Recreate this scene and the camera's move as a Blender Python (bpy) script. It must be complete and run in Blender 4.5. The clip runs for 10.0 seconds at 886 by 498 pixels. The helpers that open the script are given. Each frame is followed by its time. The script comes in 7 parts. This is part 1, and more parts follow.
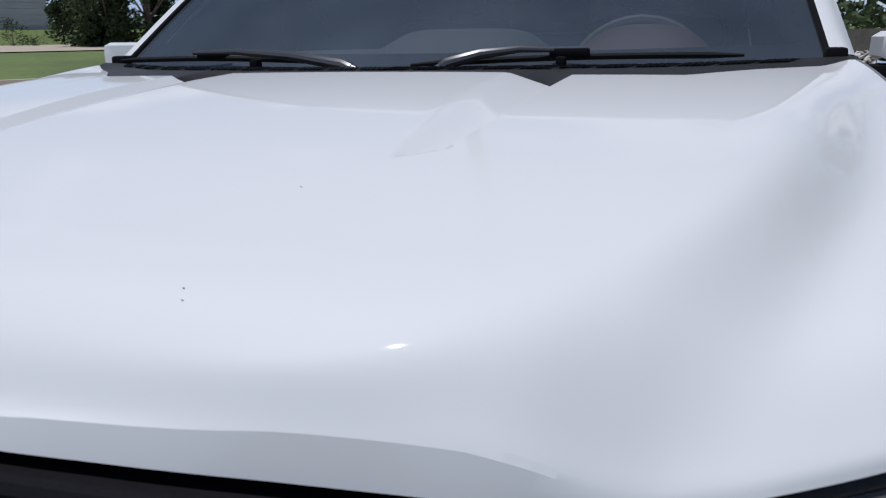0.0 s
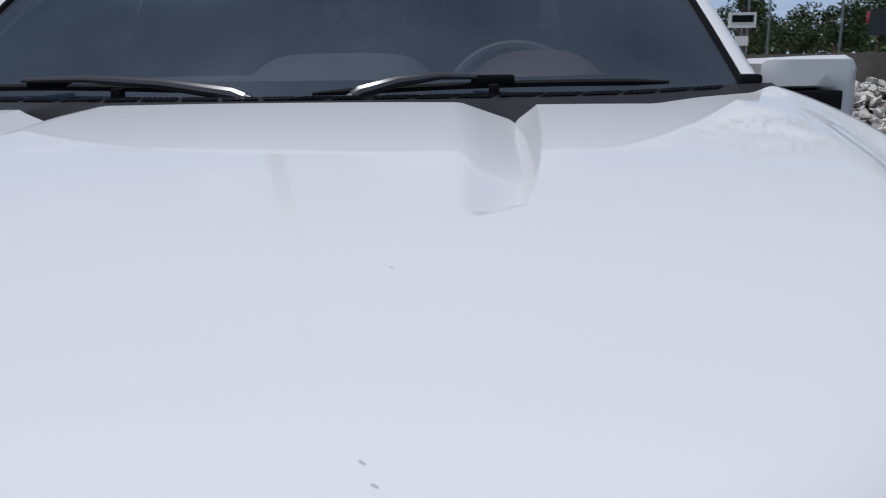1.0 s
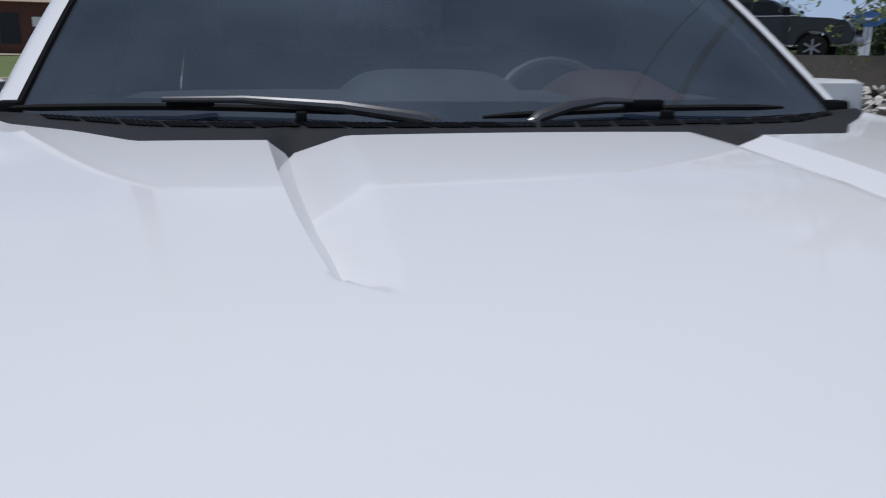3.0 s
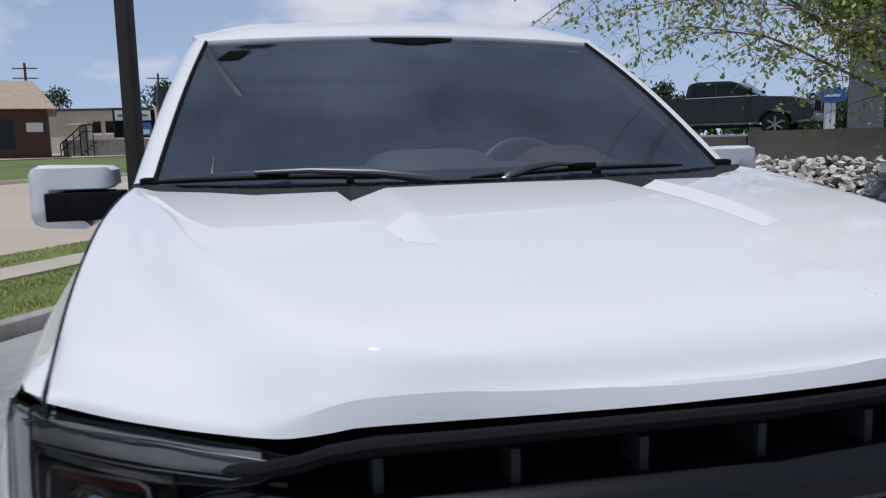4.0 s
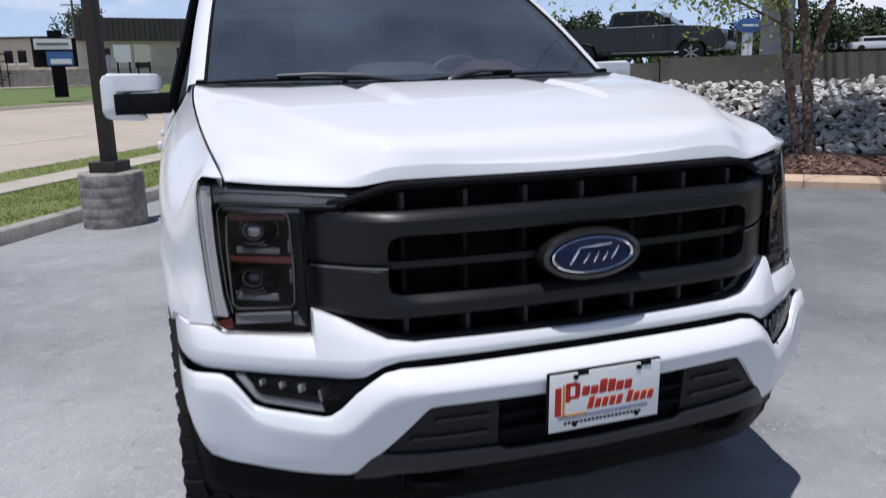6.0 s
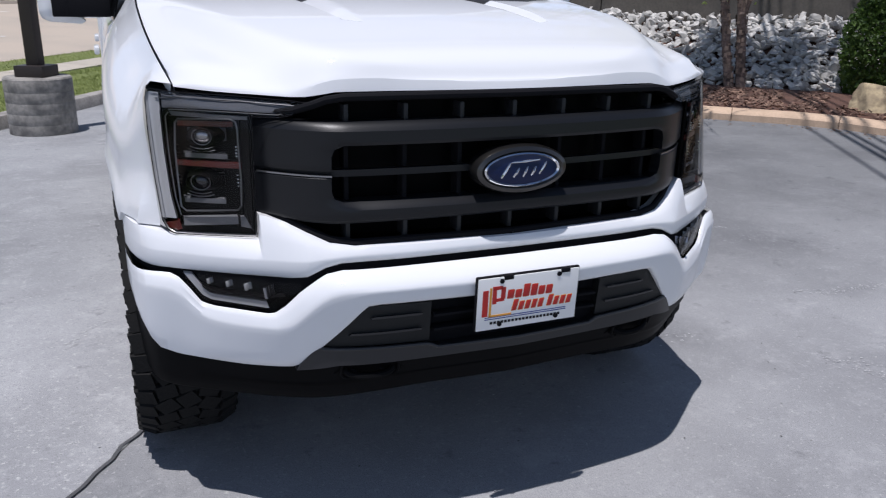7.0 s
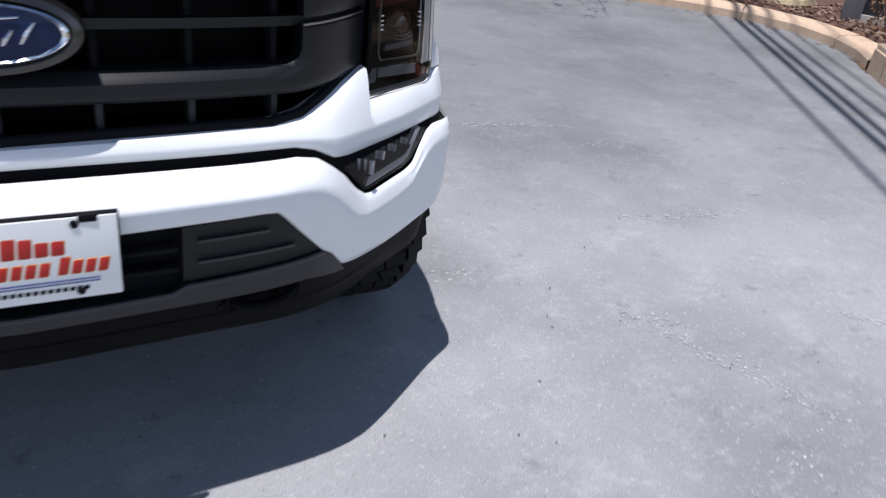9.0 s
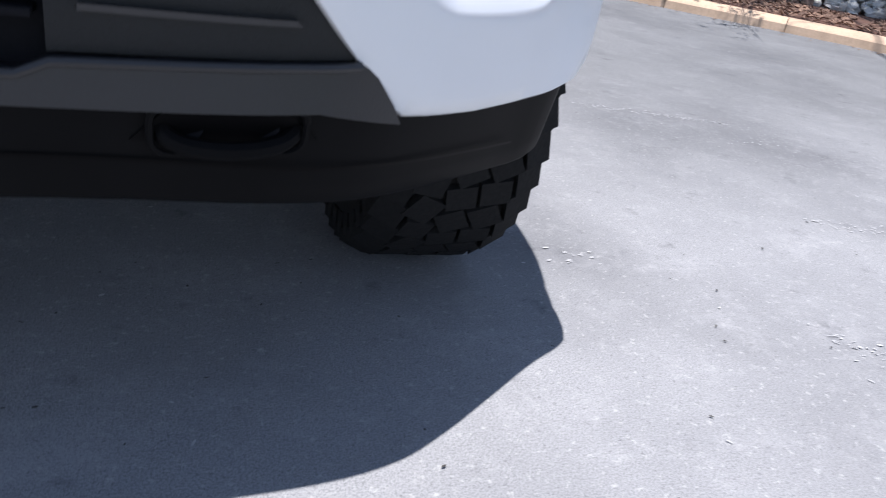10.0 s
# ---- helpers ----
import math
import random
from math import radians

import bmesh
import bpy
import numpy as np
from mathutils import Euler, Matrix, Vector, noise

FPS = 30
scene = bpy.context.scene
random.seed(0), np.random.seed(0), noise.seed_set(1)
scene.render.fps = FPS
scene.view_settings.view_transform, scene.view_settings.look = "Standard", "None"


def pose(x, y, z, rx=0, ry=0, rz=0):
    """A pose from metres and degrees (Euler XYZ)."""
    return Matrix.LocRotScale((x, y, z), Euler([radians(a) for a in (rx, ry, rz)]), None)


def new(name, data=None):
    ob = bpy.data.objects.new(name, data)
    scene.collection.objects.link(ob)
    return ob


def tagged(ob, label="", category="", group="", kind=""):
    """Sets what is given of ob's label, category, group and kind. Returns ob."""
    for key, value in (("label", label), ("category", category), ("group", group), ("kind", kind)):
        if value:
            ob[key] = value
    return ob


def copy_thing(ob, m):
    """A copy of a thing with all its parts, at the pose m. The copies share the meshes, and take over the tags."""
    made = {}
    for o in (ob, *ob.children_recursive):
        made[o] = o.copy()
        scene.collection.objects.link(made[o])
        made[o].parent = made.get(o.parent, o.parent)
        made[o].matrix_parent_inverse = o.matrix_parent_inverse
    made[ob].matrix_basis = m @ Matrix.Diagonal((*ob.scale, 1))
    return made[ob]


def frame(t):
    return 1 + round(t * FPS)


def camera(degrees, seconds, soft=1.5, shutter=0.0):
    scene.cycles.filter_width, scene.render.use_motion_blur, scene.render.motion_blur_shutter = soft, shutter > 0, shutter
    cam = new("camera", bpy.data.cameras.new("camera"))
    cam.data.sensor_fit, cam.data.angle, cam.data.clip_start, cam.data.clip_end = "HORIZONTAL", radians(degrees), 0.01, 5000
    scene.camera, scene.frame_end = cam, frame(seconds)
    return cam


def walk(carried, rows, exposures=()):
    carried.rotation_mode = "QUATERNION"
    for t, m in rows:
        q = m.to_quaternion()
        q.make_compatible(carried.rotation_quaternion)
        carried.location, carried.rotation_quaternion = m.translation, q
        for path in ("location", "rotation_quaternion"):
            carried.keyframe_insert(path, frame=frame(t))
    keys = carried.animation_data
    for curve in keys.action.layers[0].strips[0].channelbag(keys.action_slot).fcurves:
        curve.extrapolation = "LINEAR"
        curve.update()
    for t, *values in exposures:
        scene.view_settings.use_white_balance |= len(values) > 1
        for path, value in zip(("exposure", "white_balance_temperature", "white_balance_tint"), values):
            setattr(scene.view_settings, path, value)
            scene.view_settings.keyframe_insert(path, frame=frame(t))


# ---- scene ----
# camera
cam = camera(59.012, 10.0, soft=1.1, shutter=0.3)
ROWS = [
    (0, pose(0.594, -0.212, 1.481, 74.94, 0.98, 18.18)),
    (0.5, pose(0.463, -0.181, 1.499, 76.15, 0.63, 12.25)),
    (1, pose(0.291, -0.074, 1.484, 76.48, 0.72, 2.01)),
    (1.5, pose(0.085, 0.105, 1.517, 74.71, 2.77, -0.35)),
    (2, pose(-0.114, 0.177, 1.517, 74.09, 1.68, -2.70)),
    (2.5, pose(-0.358, 0.173, 1.517, 74.69, -0.06, -7.26)),
    (3, pose(-0.382, -0.023, 1.538, 76.06, -0.67, -12.34)),
    (3.2, pose(-0.380, -0.192, 1.523, 77.30, -0.47, -14.06)),
    (4.3, pose(-0.648, -0.793, 1.519, 83.69, 1.83, -13.38)),
    (4.5, pose(-0.684, -0.915, 1.528, 84.20, 1.47, -12.95)),
    (5, pose(-0.707, -1.229, 1.486, 84.19, 1.31, -14.09)),
    (5.5, pose(-0.748, -1.413, 1.506, 82.12, 2.34, -16.49)),
    (6, pose(-0.925, -1.571, 1.453, 77.30, 1.59, -18.67)),
    (6.2, pose(-0.981, -1.643, 1.428, 75.57, 0.67, -19.23)),
    (7.3, pose(-0.975, -1.707, 1.463, 70.61, -1.63, -24.52)),
    (7.5, pose(-0.887, -1.688, 1.459, 69.88, -1.96, -25.77)),
    (8, pose(-0.575, -1.647, 1.412, 68.49, -2.52, -27.90)),
    (8.5, pose(-0.234, -1.475, 1.330, 65.01, -4.07, -28.45)),
    (9, pose(0.059, -1.221, 1.324, 62.55, -6.16, -26.49)),
    (9.5, pose(0.349, -0.824, 0.989, 63.91, -7.42, -21.75)),
    (10, pose(0.358, -0.672, 0.742, 65.33, -8.91, -17.25)),
]
SKY, SUNLIGHT, CLOUD = 0.07, 5.0, 15.5
walk(cam, ROWS, exposures=[(0.0, -0.70, 6040, 12), (0.9, -0.81, 6040, 12), (3.2, -0.85, 6020, 12), (4.5, -0.46, 6090, 14), (6.0, -0.32, 6070, 14), (7.5, -0.22, 6070, 16), (8.0, -0.04, 6080, 16), (8.5, 0.17, 6120, 15), (9.0, 0.10, 6120, 15), (9.5, 0.06, 6080, 15), (10.0, 0.50, 6100, 15)])

# world and sun
SUN_DIR = Vector((-0.19, -0.13, 1.0)).normalized()
ELEV = math.asin(SUN_DIR.z)
world = bpy.data.worlds.new("sky")
scene.world = world
world.use_nodes = True
nt = world.node_tree
nt.nodes.clear()
w_out = nt.nodes.new("ShaderNodeOutputWorld")
w_bg = nt.nodes.new("ShaderNodeBackground")
w_sky = nt.nodes.new("ShaderNodeTexSky")
w_sky.sky_type, w_sky.sun_disc = "NISHITA", False
w_sky.sun_elevation = ELEV
w_sky.sun_rotation = math.atan2(SUN_DIR.x, SUN_DIR.y)
w_sky.air_density, w_sky.dust_density, w_sky.ozone_density = 1.0, 0.1, 1.8
w_tc = nt.nodes.new("ShaderNodeTexCoord")
w_map = nt.nodes.new("ShaderNodeMapping")
w_map.inputs["Scale"].default_value = (4.6, 4.6, 11.0)
w_map.inputs["Rotation"].default_value = (0, 0, radians(8))
w_map.inputs["Location"].default_value = (0.35, 0.1, 0.25)
w_noise = nt.nodes.new("ShaderNodeTexNoise")
w_noise.inputs["Scale"].default_value = 1.0
w_noise.inputs["Detail"].default_value = 9.0
w_noise.inputs["Roughness"].default_value = 0.52
w_ramp = nt.nodes.new("ShaderNodeValToRGB")
w_ramp.color_ramp.elements[0].position, w_ramp.color_ramp.elements[1].position = 0.50, 0.66
w_mix = nt.nodes.new("ShaderNodeMix")
w_mix.data_type = "RGBA"
w_mix.inputs[7].default_value = (CLOUD, CLOUD, CLOUD * 1.03, 1)
nt.links.new(w_tc.outputs["Generated"], w_map.inputs["Vector"])
nt.links.new(w_map.outputs["Vector"], w_noise.inputs["Vector"])
nt.links.new(w_noise.outputs["Fac"], w_ramp.inputs["Fac"])
w_sep = nt.nodes.new("ShaderNodeSeparateXYZ")
w_thin = nt.nodes.new("ShaderNodeMapRange")      # the clouds lie denser towards the horizon
w_thin.inputs[1].default_value, w_thin.inputs[2].default_value = 0.2, 0.55
w_thin.inputs[3].default_value, w_thin.inputs[4].default_value = 1.0, 0.05
w_mul = nt.nodes.new("ShaderNodeMath")
w_mul.operation = "MULTIPLY"
nt.links.new(w_tc.outputs["Generated"], w_sep.inputs[0])
nt.links.new(w_sep.outputs["Z"], w_thin.inputs[0])
nt.links.new(w_ramp.outputs["Color"], w_mul.inputs[0])
nt.links.new(w_thin.outputs[0], w_mul.inputs[1])
nt.links.new(w_mul.outputs[0], w_mix.inputs[0])
w_haze = nt.nodes.new("ShaderNodeMapRange")      # pale haze low over the land
w_haze.inputs[1].default_value, w_haze.inputs[2].default_value = 0.0, 0.6
w_haze.inputs[3].default_value, w_haze.inputs[4].default_value = 0.85, 0.0
w_pale = nt.nodes.new("ShaderNodeMix")
w_pale.data_type = "RGBA"
w_pale.inputs[7].default_value = (10.0, 12.6, 16.9, 1)
nt.links.new(w_sep.outputs["Z"], w_haze.inputs[0])
nt.links.new(w_haze.outputs[0], w_pale.inputs[0])
nt.links.new(w_sky.outputs["Color"], w_pale.inputs[6])
nt.links.new(w_pale.outputs[2], w_mix.inputs[6])
nt.links.new(w_mix.outputs[2], w_bg.inputs["Color"])
w_bg.inputs["Strength"].default_value = SKY
nt.links.new(w_bg.outputs["Background"], w_out.inputs["Surface"])
sun_data = bpy.data.lights.new("sun", "SUN")
sun_data.energy, sun_data.angle, sun_data.color = SUNLIGHT, radians(0.53), (1.0, 0.96, 0.9)
sun = new("sun", sun_data)
sun.matrix_world = Matrix.Translation((0, 0, 30)) @ SUN_DIR.to_track_quat("Z", "Y").to_matrix().to_4x4()


# materials
def material(name, color, rough=0.5, metal=0.0, coat=0.0, grain=0.0, scale=40.0, bump=0.0, stain=0.0, stain_scale=3.0,
             vary=0.0, dark=None, spec=0.5, island=0.0):
    """A surface with fine grain, larger stains, relief and a change of tone from piece to piece."""
    m = bpy.data.materials.new(name)
    m.use_nodes = True
    n, l = m.node_tree.nodes, m.node_tree.links
    p = n["Principled BSDF"]
    p.inputs["Roughness"].default_value, p.inputs["Metallic"].default_value = rough, metal
    p.inputs["Specular IOR Level"].default_value = spec
    if coat:
        p.inputs["Coat Weight"].default_value, p.inputs["Coat Roughness"].default_value = coat, 0.045
    c = [*color, 1]
    d = [*(dark or [v * 0.55 for v in color]), 1]
    tc = n.new("ShaderNodeTexCoord")
    fac = None
    if grain or bump:
        g = n.new("ShaderNodeTexNoise")
        g.inputs["Scale"].default_value, g.inputs["Detail"].default_value = scale, 5
        l.new(tc.outputs["Object"], g.inputs["Vector"])
    col = n.new("ShaderNodeRGB")
    col.outputs[0].default_value = c
    last = col.outputs[0]

    def blend(factor, other):
        nonlocal last
        x = n.new("ShaderNodeMix")
        x.data_type = "RGBA"
        l.new(factor, x.inputs[0])
        l.new(last, x.inputs[6])
        x.inputs[7].default_value = other
        last = x.outputs[2]

    def ramp(source, a, b, top):
        r = n.new("ShaderNodeMapRange")
        r.inputs[1].default_value, r.inputs[2].default_value, r.inputs[4].default_value = a, b, top
        l.new(source, r.inputs[0])
        return r.outputs[0]
    if grain:
        blend(ramp(g.outputs["Fac"], 0.4, 0.7, grain), d)
    if stain:
        s = n.new("ShaderNodeTexNoise")
        s.inputs["Scale"].default_value, s.inputs["Detail"].default_value = stain_scale, 6
        l.new(tc.outputs["Object"], s.inputs["Vector"])
        blend(ramp(s.outputs["Fac"], 0.45, 0.68, stain), d)
    if vary or island:
        o = n.new("ShaderNodeObjectInfo") if vary else n.new("ShaderNodeNewGeometry")
        blend(ramp(o.outputs["Random"] if vary else o.outputs["Random Per Island"], 0, 1, vary or island), d)
    l.new(last, p.inputs["Base Color"])
    if bump:
        b = n.new("ShaderNodeBump")
        b.inputs["Strength"].default_value, b.inputs["Distance"].default_value = bump, 0.004
        l.new(g.outputs["Fac"], b.inputs["Height"])
        l.new(b.outputs["Normal"], p.inputs["Normal"])
    return m


def glass(name, color=(1, 1, 1), gloss=1.0, ior=1.5, film=0.0):
    """A thin pane: it lets light through, tinted, and mirrors more at a flat angle; film: share of bluish diffuse in
    place of mirrored sky.
    """
    m = bpy.data.materials.new(name)
    m.use_nodes = True
    n, l = m.node_tree.nodes, m.node_tree.links
    n.clear()
    out = n.new("ShaderNodeOutputMaterial")
    tr = n.new("ShaderNodeBsdfTransparent")
    gl = n.new("ShaderNodeBsdfGlossy")
    mx = n.new("ShaderNodeMixShader")
    fr = n.new("ShaderNodeFresnel")
    tr.inputs["Color"].default_value = (*color, 1)
    gl.inputs["Roughness"].default_value = 0.01
    gl.inputs["Color"].default_value = (gloss, gloss, gloss, 1)
    fr.inputs["IOR"].default_value = ior
    l.new(fr.outputs[0], mx.inputs[0])
    l.new(tr.outputs[0], mx.inputs[1])
    l.new(gl.outputs[0], mx.inputs[2])
    last = mx.outputs[0]
    # bluish diffuse share, standing in for the sky mirrored in the glass
    if film:
        sky_veil = n.new("ShaderNodeBsdfDiffuse")
        sky_veil.inputs["Color"].default_value = (0.40, 0.49, 0.60, 1)
        spots = n.new("ShaderNodeTexNoise")
        spots.inputs["Scale"].default_value, spots.inputs["Detail"].default_value = 2.2, 6
        tc = n.new("ShaderNodeTexCoord")
        r = n.new("ShaderNodeMapRange")
        r.inputs[1].default_value, r.inputs[2].default_value = 0.3, 0.7
        r.inputs[3].default_value, r.inputs[4].default_value = film * 0.6, film * 1.4
        mf = n.new("ShaderNodeMixShader")
        l.new(tc.outputs["Object"], spots.inputs["Vector"])
        l.new(spots.outputs["Fac"], r.inputs[0])
        l.new(r.outputs[0], mf.inputs[0])
        l.new(last, mf.inputs[1])
        l.new(sky_veil.outputs[0], mf.inputs[2])
        last = mf.outputs[0]
    l.new(last, out.inputs["Surface"])
    return m


PAINT = material("white_paint", (0.73, 0.74, 0.755), 0.6, spec=0.2, coat=0.7, stain=0.03, stain_scale=2.0, dark=(0.70, 0.71, 0.73))
SATIN = material("satin_dark_grey", (0.009, 0.0098, 0.012), 0.36, spec=0.3, grain=0.2, scale=300, bump=0.05)
LIPGREY = material("lip_grey_plastic", (0.016, 0.0165, 0.019), 0.4, spec=0.5, grain=0.3, scale=300, bump=0.1)
RIBLIT = material("lit_rib_plastic", (0.024, 0.025, 0.028), 0.5, spec=0.3, grain=0.3, scale=200, bump=0.1)
TRIM = material("semi_gloss_dark_trim", (0.024, 0.024, 0.026), 0.26, spec=0.5, grain=0.2, scale=300, bump=0.04)
BLACK = material("black_plastic", (0.0125, 0.0125, 0.0145), 0.7, spec=0.03, grain=0.3, scale=200, bump=0.1)
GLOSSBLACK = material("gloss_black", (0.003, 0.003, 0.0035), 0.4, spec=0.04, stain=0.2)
TEXTURED = material("textured_plastic", (0.014, 0.015, 0.016), 0.5, spec=0.25, grain=0.4, scale=400, bump=0.25, stain=0.25)
COWL = material("cowl_plastic", (0.017, 0.0158, 0.0155), 0.5, grain=0.4, scale=300, bump=0.2, stain=0.4, stain_scale=6)
RUBBER = material("tyre_rubber", (0.012, 0.012, 0.012), 0.85, spec=0.15, grain=0.4, scale=120, bump=0.3, stain=0.4, dark=(0.022, 0.021, 0.02))
RIM = material("dark_alloy", (0.05, 0.05, 0.055), 0.3, metal=0.9, stain=0.2)
CHROME = material("chrome", (0.75, 0.76, 0.78), 0.08, metal=1.0, stain=0.1)
STEEL = material("grey_steel", (0.30, 0.30, 0.31), 0.35, metal=1.0, stain=0.2)
BEZEL = material("dark_chrome", (0.085, 0.082, 0.08), 0.28, metal=0.9, stain=0.1)
BLUE = material("emblem_blue", (0.004, 0.012, 0.058), 0.3, coat=0.25, spec=0.2, stain=0.1)
REFLECTOR = material("lamp_reflector", (0.22, 0.22, 0.24), 0.18, metal=0.9, stain=0.2)
LAMPBLACK = material("lamp_black", (0.004, 0.004, 0.0045), 0.4, spec=0.15, stain=0.1)
DRLDARK = material("dark_light_guide", (0.20, 0.205, 0.22), 0.2, coat=0.6, stain=0.15)
DRL = material("light_guide", (0.50, 0.515, 0.54), 0.25, coat=0.6, stain=0.15)
FOGGUIDE = material("pale_light_guide", (0.52, 0.53, 0.55), 0.25, coat=0.6, stain=0.2)
AMBER = material("amber_reflector", (0.10, 0.010, 0.007), 0.3, coat=0.6, stain=0.2)
REDLENS = material("red_lens", (0.35, 0.01, 0.012), 0.15, coat=1.0, stain=0.15)
DASHTOP = material("grey_dash_top", (0.055, 0.062, 0.066), 0.6, grain=0.3, scale=200, bump=0.2)
CABIN = material("cabin_plastic", (0.15, 0.165, 0.185), 0.7, grain=0.3, scale=200, bump=0.2)
DASHBROWN = material("brown_dash", (0.065, 0.032, 0.027), 0.6, grain=0.3, scale=200, bump=0.2)
SEATCLOTH = material("seat_leather", (0.06, 0.055, 0.055), 0.55, grain=0.3, scale=90, bump=0.2)
PLATEWHITE = material("plate_white", (0.80, 0.80, 0.79), 0.35, stain=0.05)
PLATERED = material("plate_red", (0.46, 0.014, 0.010), 0.4, stain=0.1)
PLATEGOLD = material("plate_gold", (0.65, 0.30, 0.03), 0.4, stain=0.1)
INKBLUE = material("ink_blue", (0.03, 0.05, 0.22), 0.4, stain=0.1)
WINDSHIELD = glass("tinted_windshield", (0.52, 0.57, 0.63), 1.0, 2.15, 0.105)
SIDEGLASS = glass("dark_side_glass", (0.03, 0.033, 0.036))
CLEAR = glass("smoked_lens", (0.86, 0.86, 0.87), 0.28)
SMOOTHBLACK = material("smooth_black_plastic", (0.0065, 0.0065, 0.007), 0.5, spec=0.03, stain=0.3, stain_scale=8)
MIRROR = material("mirror_glass", (0.8, 0.82, 0.84), 0.02, metal=1.0)



def asphalt(name, tone, lane):
    """Faded sealed asphalt: fine stone grain, dark and pale blotches, rubbed pale scuffs; lane: colour factor at larger
    y.
    """
    m = bpy.data.materials.new(name)
    m.use_nodes = True
    n, l = m.node_tree.nodes, m.node_tree.links
    p = n["Principled BSDF"]
    p.inputs["Roughness"].default_value = 0.85
    p.inputs["Specular IOR Level"].default_value = 0.12
    tc = n.new("ShaderNodeTexCoord")
    col = n.new("ShaderNodeRGB")
    col.outputs[0].default_value = (0.315 * tone, 0.318 * tone, 0.325 * tone, 1)
    last = col.outputs[0]
    grain = None
    for scale, detail, rough, lo, hi, top, other, stretch in ((260, 3, 0.7, 0.42, 0.75, 0.75, (0.10, 0.10, 0.105, 1), 1), (0.75, 6, 0.6, 0.42, 0.66, 0.65, (0.15, 0.152, 0.16, 1), 1),
                                                     (4.5, 9, 0.78, 0.52, 0.74, 0.5, (0.40, 0.40, 0.405, 1), 1), (14, 6, 0.75, 0.56, 0.76, 0.55, (0.40, 0.40, 0.40, 1), 1), (60, 4, 0.7, 0.58, 0.70, 0.7, (0.44, 0.44, 0.43, 1), 1), (110, 3, 0.7, 0.58, 0.70, 0.6, (0.11, 0.112, 0.118, 1), 1),
                                                     (7, 5, 0.7, 0.60, 0.76, 0.7, (0.10, 0.102, 0.108, 1), 1)):
        t = n.new("ShaderNodeTexNoise")
        t.inputs["Scale"].default_value, t.inputs["Detail"].default_value, t.inputs["Roughness"].default_value = scale, detail, rough
        mp = n.new("ShaderNodeMapping")
        mp.inputs["Location"].default_value = (scale * 0.37, scale * 0.11, 0)
        l.new(tc.outputs["Object"], mp.inputs["Vector"])
        l.new(mp.outputs["Vector"], t.inputs["Vector"])
        r = n.new("ShaderNodeMapRange")
        r.inputs[1].default_value, r.inputs[2].default_value, r.inputs[4].default_value = lo, hi, top
        l.new(t.outputs["Fac"], r.inputs[0])
        x = n.new("ShaderNodeMix")
        x.data_type = "RGBA"
        l.new(r.outputs[0], x.inputs[0])
        l.new(last, x.inputs[6])
        x.inputs[7].default_value = (*[c * tone for c in other[:3]], 1)
        last = x.outputs[2]
        grain = grain or t
    # multiplies the colour by lane towards larger y, along a noisy edge
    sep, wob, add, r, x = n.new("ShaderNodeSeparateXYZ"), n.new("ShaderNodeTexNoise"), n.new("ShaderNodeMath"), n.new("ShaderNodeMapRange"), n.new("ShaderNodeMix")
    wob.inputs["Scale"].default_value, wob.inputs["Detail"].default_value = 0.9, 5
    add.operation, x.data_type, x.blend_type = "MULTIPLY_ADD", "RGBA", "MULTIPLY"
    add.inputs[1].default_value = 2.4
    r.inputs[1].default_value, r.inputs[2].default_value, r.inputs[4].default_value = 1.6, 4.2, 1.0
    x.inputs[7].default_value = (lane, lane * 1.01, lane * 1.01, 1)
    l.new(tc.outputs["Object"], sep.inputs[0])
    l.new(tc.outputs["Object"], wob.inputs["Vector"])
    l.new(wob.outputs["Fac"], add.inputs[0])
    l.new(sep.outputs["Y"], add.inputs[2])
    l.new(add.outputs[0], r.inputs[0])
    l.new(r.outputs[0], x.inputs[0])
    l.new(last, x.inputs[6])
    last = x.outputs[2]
    l.new(last, p.inputs["Base Color"])
    b = n.new("ShaderNodeBump")
    b.inputs["Strength"].default_value, b.inputs["Distance"].default_value = 0.65, 0.003
    l.new(grain.outputs["Fac"], b.inputs["Height"])
    l.new(b.outputs["Normal"], p.inputs["Normal"])
    return m


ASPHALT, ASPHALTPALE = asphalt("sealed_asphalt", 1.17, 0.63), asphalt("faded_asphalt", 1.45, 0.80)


def leafy(name, color, dark):
    """A leaf: its face scatters light and lets part of it through."""
    m = material(name, color, 0.5, island=0.8, dark=dark)
    n, l = m.node_tree.nodes, m.node_tree.links
    p = n["Principled BSDF"]
    tint = p.inputs["Base Color"].links[0].from_socket
    thin, mx = n.new("ShaderNodeBsdfTranslucent"), n.new("ShaderNodeMixShader")
    mx.inputs[0].default_value = 0.38
    l.new(tint, thin.inputs["Color"])
    l.new(p.outputs[0], mx.inputs[1])
    l.new(thin.outputs[0], mx.inputs[2])
    l.new(mx.outputs[0], n["Material Output"].inputs["Surface"])
    return m


ROAD = material("concrete_road", (0.48, 0.403, 0.319), 0.85, grain=0.3, scale=30, bump=0.1, stain=0.4, stain_scale=0.25, dark=(0.28, 0.26, 0.23))
CONCRETE = material("grey_concrete", (0.37, 0.345, 0.315), 0.85, grain=0.4, scale=40, bump=0.3, stain=0.6, stain_scale=4, dark=(0.14, 0.13, 0.12))
WALLCONC = material("dark_concrete", (0.135, 0.122, 0.105), 0.9, grain=0.4, scale=25, bump=0.3, stain=0.7, stain_scale=1.6, dark=(0.055, 0.052, 0.05))
